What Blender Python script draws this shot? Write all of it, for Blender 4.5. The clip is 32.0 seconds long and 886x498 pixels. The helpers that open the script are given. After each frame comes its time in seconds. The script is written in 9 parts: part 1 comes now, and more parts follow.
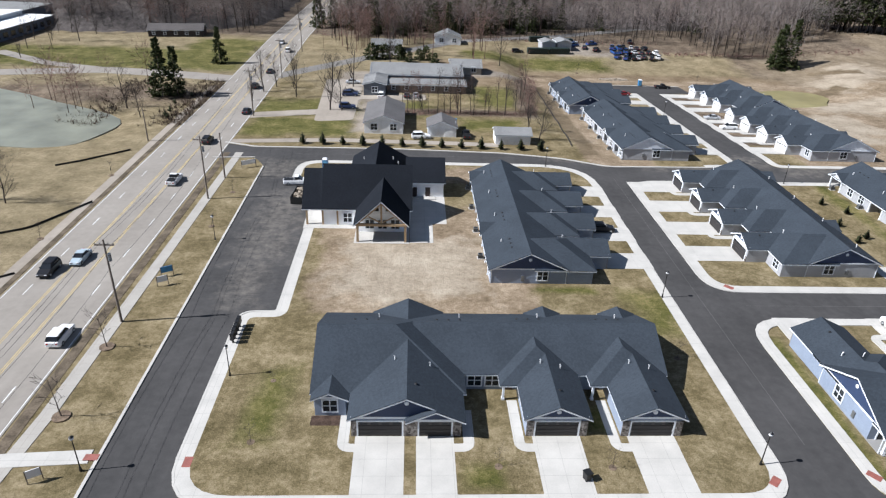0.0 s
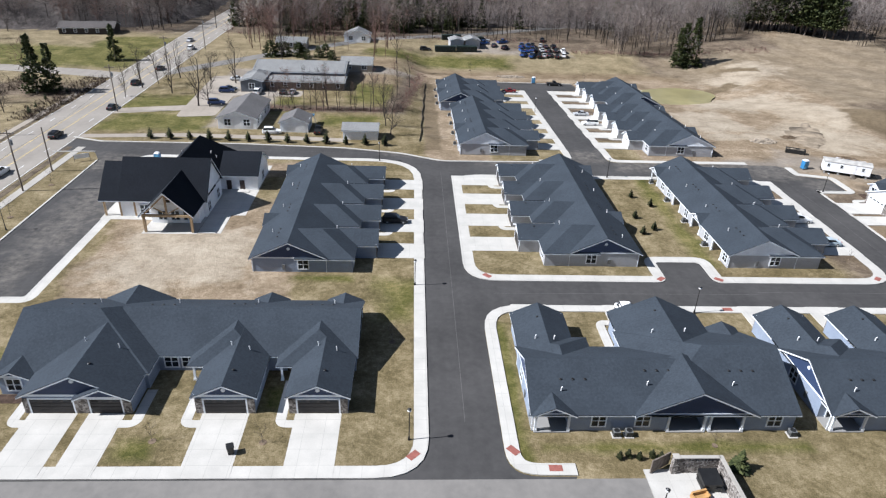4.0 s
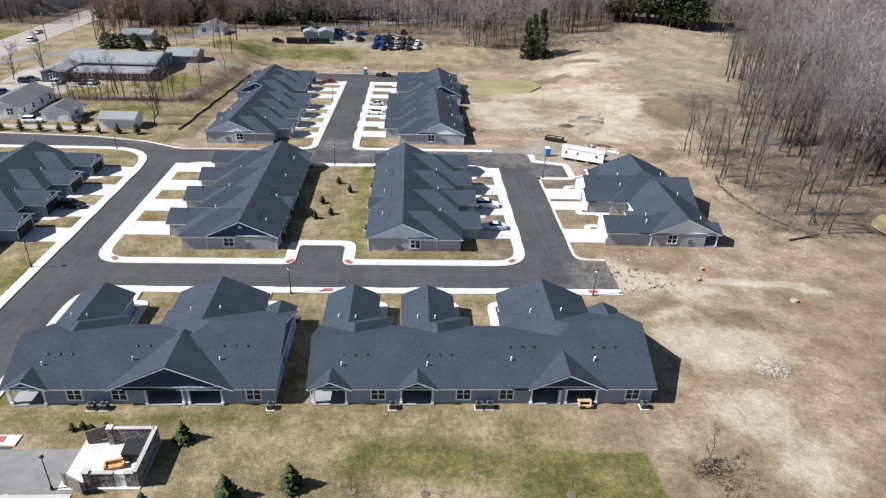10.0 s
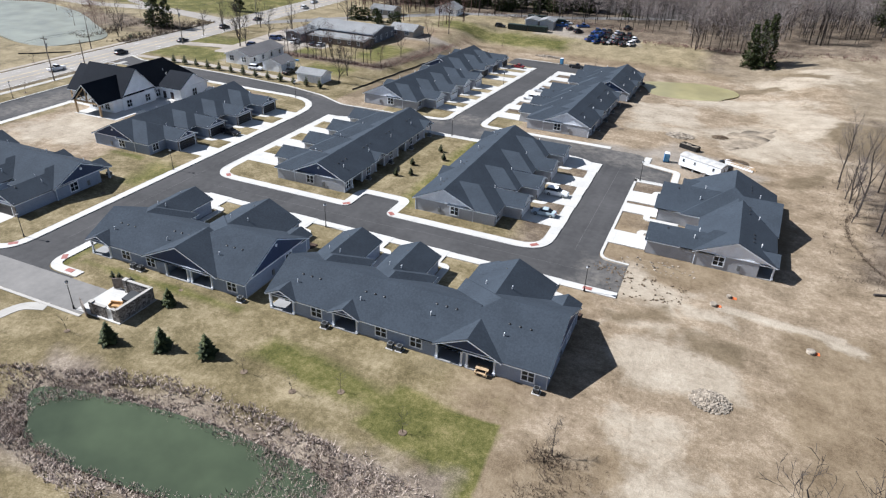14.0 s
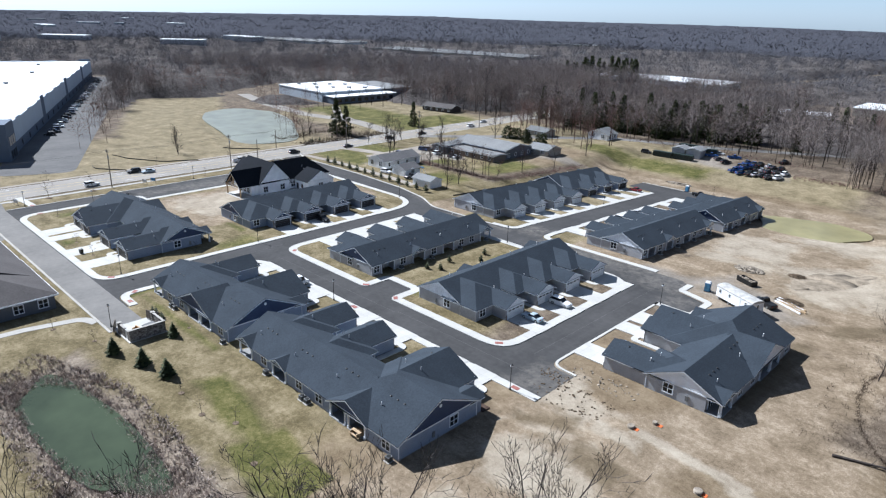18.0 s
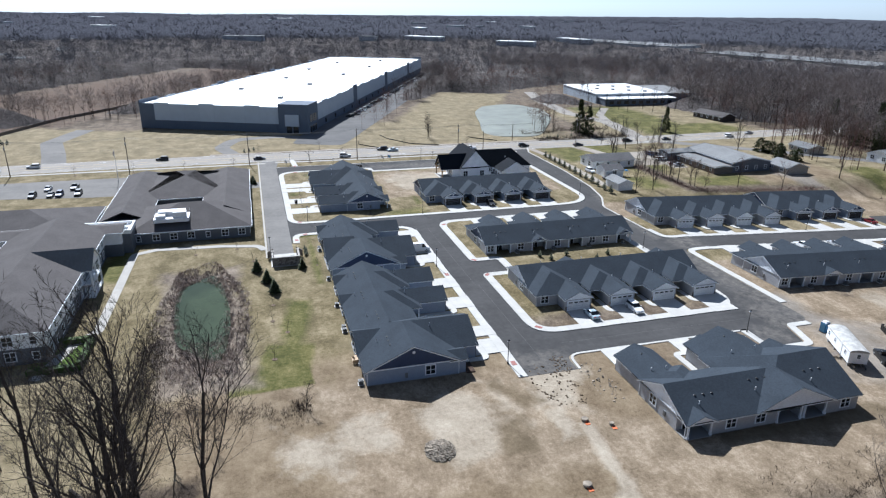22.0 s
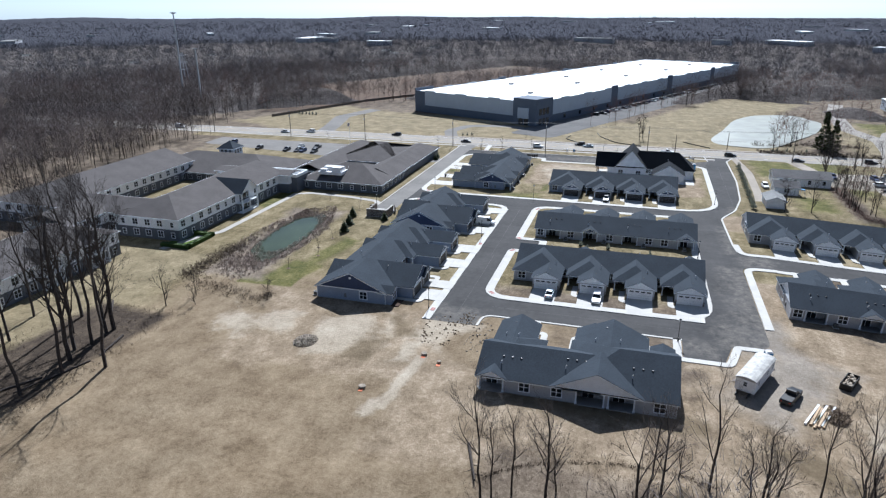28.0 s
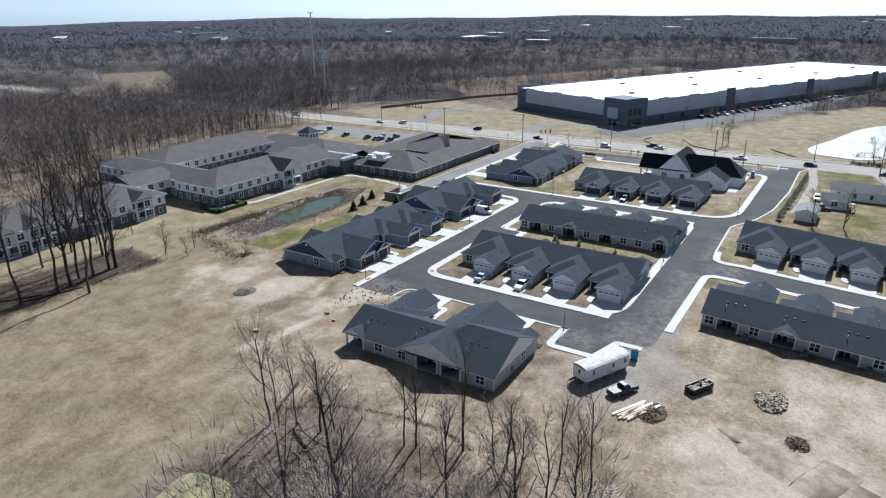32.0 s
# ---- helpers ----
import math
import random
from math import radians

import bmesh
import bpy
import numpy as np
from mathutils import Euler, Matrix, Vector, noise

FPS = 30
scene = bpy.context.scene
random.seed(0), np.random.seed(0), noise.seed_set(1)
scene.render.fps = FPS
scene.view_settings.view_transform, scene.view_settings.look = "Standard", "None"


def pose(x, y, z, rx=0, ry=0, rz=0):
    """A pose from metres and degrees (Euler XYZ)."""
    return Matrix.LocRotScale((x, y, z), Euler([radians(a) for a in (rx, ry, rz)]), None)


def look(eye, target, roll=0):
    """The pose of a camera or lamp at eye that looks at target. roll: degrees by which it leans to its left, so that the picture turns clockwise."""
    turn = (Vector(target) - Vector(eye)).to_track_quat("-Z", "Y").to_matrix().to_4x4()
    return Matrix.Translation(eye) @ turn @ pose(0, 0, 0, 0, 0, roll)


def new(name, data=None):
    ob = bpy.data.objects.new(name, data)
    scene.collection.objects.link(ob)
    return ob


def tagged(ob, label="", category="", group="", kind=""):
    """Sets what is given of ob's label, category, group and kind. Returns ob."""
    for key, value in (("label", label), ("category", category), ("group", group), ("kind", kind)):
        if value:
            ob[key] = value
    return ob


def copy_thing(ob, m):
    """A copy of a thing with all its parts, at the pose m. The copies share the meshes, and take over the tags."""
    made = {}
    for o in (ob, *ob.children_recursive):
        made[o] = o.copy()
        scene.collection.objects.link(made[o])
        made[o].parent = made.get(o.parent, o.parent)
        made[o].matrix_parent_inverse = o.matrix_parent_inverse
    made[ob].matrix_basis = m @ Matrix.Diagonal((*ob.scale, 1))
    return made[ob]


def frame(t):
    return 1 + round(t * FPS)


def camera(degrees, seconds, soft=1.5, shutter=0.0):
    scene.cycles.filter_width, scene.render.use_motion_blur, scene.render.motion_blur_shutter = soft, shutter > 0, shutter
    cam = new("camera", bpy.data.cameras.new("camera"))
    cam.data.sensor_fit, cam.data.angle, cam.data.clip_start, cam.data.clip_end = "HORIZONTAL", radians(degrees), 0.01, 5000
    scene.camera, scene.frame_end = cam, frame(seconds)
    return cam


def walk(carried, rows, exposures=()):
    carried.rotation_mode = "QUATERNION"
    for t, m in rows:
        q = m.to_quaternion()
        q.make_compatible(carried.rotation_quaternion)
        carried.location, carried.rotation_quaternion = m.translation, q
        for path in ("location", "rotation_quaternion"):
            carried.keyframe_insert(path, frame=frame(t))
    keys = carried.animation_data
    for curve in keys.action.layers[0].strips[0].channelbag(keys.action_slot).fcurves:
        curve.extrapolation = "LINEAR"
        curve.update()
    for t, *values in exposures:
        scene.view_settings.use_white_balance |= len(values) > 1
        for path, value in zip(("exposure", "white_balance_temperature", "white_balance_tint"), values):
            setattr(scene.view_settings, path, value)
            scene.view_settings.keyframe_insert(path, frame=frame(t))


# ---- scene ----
cam = camera(67.8, 32.0, soft=1.25)
METRES, EYE, TILT, LEAN, TURN = 386.0, 53.7, 0.0, 0.0, -3.1
ROWS = [
    (0.0, 0.0, 0.0, 0.0, 1.01, -27.68, -1.93),
    (0.5, 0.0117, -0.0015, 0.0007, 0.98, -27.68, -1.93),
    (1.0, 0.0238, -0.0028, 0.0015, 0.96, -27.69, -1.93),
    (1.5, 0.0361, -0.004, 0.0022, 0.93, -27.7, -1.92),
    (2.0, 0.0485, -0.005, 0.0027, 0.93, -27.71, -1.95),
    (2.5, 0.0612, -0.006, 0.0031, 0.93, -27.72, -1.96),
    (3.0, 0.0742, -0.0069, 0.0034, 0.91, -27.73, -1.96),
    (3.5, 0.0872, -0.0076, 0.0037, 0.9, -27.74, -1.99),
    (5.5, 0.1407, -0.0103, 0.0046, 0.92, -27.82, -2.01),
    (6.0, 0.1541, -0.0107, 0.0048, 0.89, -27.87, -2.01),
    (6.5, 0.1675, -0.0112, 0.005, 0.86, -27.9, -1.99),
    (7.0, 0.1809, -0.0113, 0.0052, 0.85, -27.93, -2.03),
    (7.5, 0.1943, -0.0116, 0.0053, 0.83, -27.94, -2.05),
    (8.0, 0.208, -0.0118, 0.0055, 0.8, -27.98, -2.01),
    (8.5, 0.2217, -0.0119, 0.0057, 0.79, -28.01, -2.0),
    (9.0, 0.2355, -0.0121, 0.0057, 0.77, -28.01, -1.99),
    (9.5, 0.2494, -0.0123, 0.006, 0.74, -28.04, -1.97),
    (10.0, 0.2633, -0.0125, 0.0061, 0.71, -28.06, -1.95),
    (10.5, 0.2771, -0.0127, 0.0062, 0.7, -28.07, -1.95),
    (11.0, 0.2911, -0.0129, 0.0063, 0.68, -28.1, -1.93),
    (11.5, 0.3047, -0.0132, 0.0066, 1.91, -28.18, -1.97),
    (12.0, 0.3184, -0.0136, 0.0067, 6.64, -28.42, -1.97),
    (12.5, 0.3325, -0.0135, 0.007, 12.36, -28.69, -1.94),
    (13.0, 0.3467, -0.013, 0.0073, 17.38, -28.94, -1.98),
    (13.5, 0.3613, -0.0122, 0.0078, 22.32, -29.16, -1.92),
    (14.0, 0.3757, -0.0107, 0.0084, 26.9, -29.34, -1.93),
    (14.5, 0.3904, -0.0086, 0.009, 31.38, -29.49, -1.84),
    (16.5, 0.4468, 0.011, 0.0126, 42.48, -28.4, -1.61),
    (17.0, 0.4605, 0.018, 0.0134, 44.26, -25.2, -1.55),
    (17.5, 0.4744, 0.0259, 0.0137, 46.07, -21.96, -1.45),
    (18.0, 0.4881, 0.0344, 0.0137, 47.77, -19.98, -1.38),
    (18.5, 0.5012, 0.0438, 0.0142, 49.63, -20.0, -1.34),
    (19.0, 0.5139, 0.0534, 0.0148, 53.89, -20.08, -1.25),
    (19.5, 0.5269, 0.0643, 0.0151, 59.46, -20.17, -1.14),
    (20.0, 0.5395, 0.0763, 0.0155, 63.94, -20.22, -0.99),
    (20.5, 0.5516, 0.0889, 0.0161, 67.68, -20.29, -0.89),
    (21.0, 0.5632, 0.1028, 0.0165, 71.17, -20.31, -0.78),
    (21.5, 0.5742, 0.1172, 0.0168, 74.48, -20.3, -0.72),
    (22.0, 0.584, 0.1328, 0.0169, 77.24, -20.26, -0.59),
    (22.5, 0.5933, 0.1485, 0.0167, 79.64, -20.2, -0.52),
    (23.0, 0.6015, 0.1646, 0.0169, 82.12, -20.2, -0.52),
    (23.5, 0.6089, 0.1812, 0.017, 84.56, -20.18, -0.48),
    (24.0, 0.6153, 0.1983, 0.0171, 87.13, -20.17, -0.39),
    (24.5, 0.6212, 0.2155, 0.0171, 90.0, -20.16, -0.36),
    (25.0, 0.6261, 0.2332, 0.0173, 92.76, -20.17, -0.28),
    (25.5, 0.6303, 0.2512, 0.0172, 95.51, -20.13, -0.2),
    (27.5, 0.6377, 0.3243, 0.0171, 106.98, -20.09, 0.02),
    (28.0, 0.6373, 0.3425, 0.0172, 109.69, -20.12, 0.11),
    (28.5, 0.6362, 0.3607, 0.0173, 112.38, -20.15, 0.19),
    (29.0, 0.6342, 0.3789, 0.0174, 115.04, -20.18, 0.27),
    (29.5, 0.6316, 0.3956, 0.0172, 117.69, -20.17, 0.34),
    (30.0, 0.6278, 0.4131, 0.0173, 120.57, -20.2, 0.4),
    (30.5, 0.6232, 0.4305, 0.0172, 123.59, -20.18, 0.44),
    (31.0, 0.6174, 0.4478, 0.017, 125.65, -20.18, 0.5),
    (31.5, 0.6109, 0.4644, 0.0166, 125.67, -20.14, 0.48),
    (32.0, 0.6036, 0.4808, 0.0163, 125.68, -20.1, 0.47),
]
walk(cam, [(t, pose(0, 0, EYE, TILT, LEAN, TURN) @ pose(METRES * x, METRES * y, METRES * z, 90 + pitch, roll, yaw)) for t, x, y, z, yaw, pitch, roll in ROWS], [(0.0, 0.52, 5900, 11), (9.0, 0.78, 5880, 11), (15.5, 0.80, 5750, 10), (18.0, 0.71, 5540, 9), (32.0, 0.60, 5540, 9)])


# ---------------------------------------------------------------- world, sun, exposure
SUN_EL, SUN_AZ = 43.0, 261.7
world = bpy.data.worlds.new("sky")
scene.world = world
world.use_nodes = True
wn = world.node_tree
wn.nodes.clear()
sky = wn.nodes.new("ShaderNodeTexSky")
sky.sky_type, sky.sun_disc = "NISHITA", False
sky.sun_elevation, sky.sun_rotation = radians(SUN_EL), radians(SUN_AZ)
sky.air_density, sky.dust_density, sky.ozone_density = 0.9, 0.3, 1.6
bg = wn.nodes.new("ShaderNodeBackground")
bg.inputs["Strength"].default_value = 0.074
wo = wn.nodes.new("ShaderNodeOutputWorld")
tint = wn.nodes.new("ShaderNodeMix")
tint.data_type, tint.blend_type = "RGBA", "MULTIPLY"
tint.inputs["Factor"].default_value = 1.0
tint.inputs[7].default_value = (0.845, 0.985, 1.18, 1)
veil = wn.nodes.new("ShaderNodeHueSaturation")
veil.inputs["Saturation"].default_value = 0.5
wn.links.new(sky.outputs[0], veil.inputs["Color"])
wn.links.new(veil.outputs[0], tint.inputs[6])
# hazy air: the sky is palest along the whole horizon and deepest overhead
way = wn.nodes.new("ShaderNodeTexCoord")
way_z = wn.nodes.new("ShaderNodeSeparateXYZ")
wn.links.new(way.outputs["Generated"], way_z.inputs[0])
haze = wn.nodes.new("ShaderNodeValToRGB")
for stop, (at, level) in zip([haze.color_ramp.elements[0], haze.color_ramp.elements[1], haze.color_ramp.elements.new(0.5), haze.color_ramp.elements.new(0.5)], ((0.0, 1.0), (1.0, 0.17), (0.12, 0.74), (0.40, 0.26))):
    stop.position, stop.color = at, (level, level, level, 1)
wn.links.new(way_z.outputs["Z"], haze.inputs[0])
deep = wn.nodes.new("ShaderNodeMix")
deep.data_type, deep.blend_type = "RGBA", "MULTIPLY"
deep.inputs["Factor"].default_value = 1.0
wn.links.new(tint.outputs[2], deep.inputs[6])
wn.links.new(haze.outputs[0], deep.inputs[7])
wn.links.new(deep.outputs[2], bg.inputs["Color"])
wn.links.new(bg.outputs[0], wo.inputs["Surface"])
sun_data = bpy.data.lights.new("sun", "SUN")
sun_data.energy, sun_data.angle, sun_data.color = 5.6, radians(0.53), (1.0, 0.965, 0.92)
sun = new("sun", sun_data)
sun_to = Vector((math.sin(radians(SUN_AZ)) * math.cos(radians(SUN_EL)), math.cos(radians(SUN_AZ)) * math.cos(radians(SUN_EL)), math.sin(radians(SUN_EL))))
sun.matrix_world = look(sun_to * 400, (0, 0, 0))


# ---------------------------------------------------------------- materials
class Nodes:
    """Small helper round a material's node tree."""

    def __init__(self, name):
        self.mat = bpy.data.materials.new(name)
        self.mat.use_nodes = True
        self.nt = self.mat.node_tree
        self.nt.nodes.clear()
        self.out = self.nt.nodes.new("ShaderNodeOutputMaterial")
        self.bsdf = self.nt.nodes.new("ShaderNodeBsdfPrincipled")
        self.nt.links.new(self.bsdf.outputs[0], self.out.inputs[0])
        self.geo = self.nt.nodes.new("ShaderNodeNewGeometry")
        self.pos = self.geo.outputs["Position"]

    def put(self, socket, value):
        if hasattr(value, "is_linked"):
            self.nt.links.new(value, socket)
        else:
            socket.default_value = value

    def math(self, op, a, b=0.0, c=0.0, clamp=False):
        n = self.nt.nodes.new("ShaderNodeMath")
        n.operation, n.use_clamp = op, clamp
        for s, v in zip(n.inputs, (a, b, c)):
            self.put(s, v)
        return n.outputs[0]

    def noise(self, scale, detail=4.0, rough=0.55, vec=None, stretch=None):
        n = self.nt.nodes.new("ShaderNodeTexNoise")
        n.inputs["Scale"].default_value, n.inputs["Detail"].default_value, n.inputs["Roughness"].default_value = scale, detail, rough
        v = vec or self.pos
        if stretch:
            m = self.nt.nodes.new("ShaderNodeVectorMath")
            m.operation = "MULTIPLY"
            self.put(m.inputs[0], v)
            m.inputs[1].default_value = stretch
            v = m.outputs[0]
        self.put(n.inputs["Vector"], v)
        return n.outputs["Fac"]

    def ramp(self, fac, *stops):
        n = self.nt.nodes.new("ShaderNodeValToRGB")
        while len(n.color_ramp.elements) < len(stops):
            n.color_ramp.elements.new(0.5)
        for e, (p, c) in zip(n.color_ramp.elements, stops):
            e.position, e.color = p, (*c, 1) if not isinstance(c, float) else (c, c, c, 1)
        self.put(n.inputs[0], fac)
        return n.outputs[0]

    def mix(self, fac, a, b, mode="MIX"):
        n = self.nt.nodes.new("ShaderNodeMix")
        n.data_type, n.blend_type = "RGBA", mode
        for s, v in ((n.inputs["Factor"], fac), (n.inputs[6], a), (n.inputs[7], b)):
            self.put(s, (*v, 1) if isinstance(v, tuple) and len(v) == 3 else v)
        return n.outputs[2]

    def bump(self, height, strength=0.3, distance=0.02):
        n = self.nt.nodes.new("ShaderNodeBump")
        n.inputs["Strength"].default_value, n.inputs["Distance"].default_value = strength, distance
        self.put(n.inputs["Height"], height)
        self.nt.links.new(n.outputs[0], self.bsdf.inputs["Normal"])

    def done(self, colour, rough=0.8, metal=0.0, spec=0.5):
        self.put(self.bsdf.inputs["Base Color"], (*colour, 1) if isinstance(colour, tuple) and len(colour) == 3 else colour)
        self.put(self.bsdf.inputs["Roughness"], rough)
        self.bsdf.inputs["Metallic"].default_value = metal
        self.bsdf.inputs["Specular IOR Level"].default_value = spec
        return self.mat


def simple(name, colour, rough=0.7, metal=0.0, vary=0.15, scale=1.5, fine=14.0, spec=0.5, bump=0.0):
    """Paint, metal or plastic with wear at two scales."""
    n = Nodes(name)
    f = n.math("ADD", n.math("MULTIPLY", n.noise(scale), 0.65), n.math("MULTIPLY", n.noise(fine, 3), 0.35))
    lo, hi = tuple(c * (1 - vary) for c in colour), tuple(min(1, c * (1 + vary)) for c in colour)
    if bump:
        n.bump(n.noise(fine, 3), bump)
    return n.done(n.ramp(f, (0.4, lo), (0.6, hi)), rough, metal, spec)


def make_shingles(name, base):
    n = Nodes(name)
    sep = n.nt.nodes.new("ShaderNodeSeparateXYZ")
    n.put(sep.inputs[0], n.pos)
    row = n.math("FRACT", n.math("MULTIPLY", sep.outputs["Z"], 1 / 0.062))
    tabs = n.noise(3.2, 2, 0.6)
    big = n.noise(0.22, 3)
    f = n.math("ADD", n.math("MULTIPLY", tabs, 0.55), n.math("MULTIPLY", big, 0.45))
    col = n.ramp(f, (0.4, tuple(c * 0.82 for c in base)), (0.6, tuple(c * 1.18 for c in base)))
    grain = n.noise(26, 2)
    col = n.mix(n.math("MULTIPLY", grain, 0.4), col, tuple(c * 1.5 for c in base))
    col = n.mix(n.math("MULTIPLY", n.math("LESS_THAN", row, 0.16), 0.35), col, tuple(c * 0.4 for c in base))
    n.bump(n.math("ADD", row, grain), 0.35, 0.012)
    return n.done(col, 0.92, 0, 0.09)


def make_siding(name, base):
    n = Nodes(name)
    sep = n.nt.nodes.new("ShaderNodeSeparateXYZ")
    n.put(sep.inputs[0], n.pos)
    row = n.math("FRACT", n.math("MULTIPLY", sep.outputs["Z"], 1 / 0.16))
    f = n.math("ADD", n.math("MULTIPLY", n.noise(0.8), 0.6), n.math("MULTIPLY", n.noise(9, 2, 0.5, None, (0.3, 0.3, 3)), 0.4))
    col = n.ramp(f, (0.3, tuple(c * 0.88 for c in base)), (0.7, tuple(c * 1.1 for c in base)))
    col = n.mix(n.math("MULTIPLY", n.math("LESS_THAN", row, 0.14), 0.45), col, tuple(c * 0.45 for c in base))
    n.bump(row, 0.5, 0.015)
    return n.done(col, 0.6, 0, 0.4)


def zone(n, cx, cy, hx, hy, soft, turn=0.0, wobble=1.0, noise_socket=None):
    """1 inside a soft turned rectangle of the ground, 0 outside, with a ragged edge."""
    sep = n.sep
    c, s = math.cos(radians(turn)), math.sin(radians(turn))
    x, y = n.math("SUBTRACT", sep.outputs["X"], cx), n.math("SUBTRACT", sep.outputs["Y"], cy)
    u = n.math("MULTIPLY_ADD", x, c, n.math("MULTIPLY", y, s))
    v = n.math("MULTIPLY_ADD", x, -s, n.math("MULTIPLY", y, c))
    d = n.math("MAXIMUM", n.math("SUBTRACT", n.math("ABSOLUTE", u), hx), n.math("SUBTRACT", n.math("ABSOLUTE", v), hy))
    d = n.math("MULTIPLY_ADD", n.edge, wobble * soft * 3, d)
    return n.math("MULTIPLY_ADD", d, -1 / soft, 0.5, clamp=True)


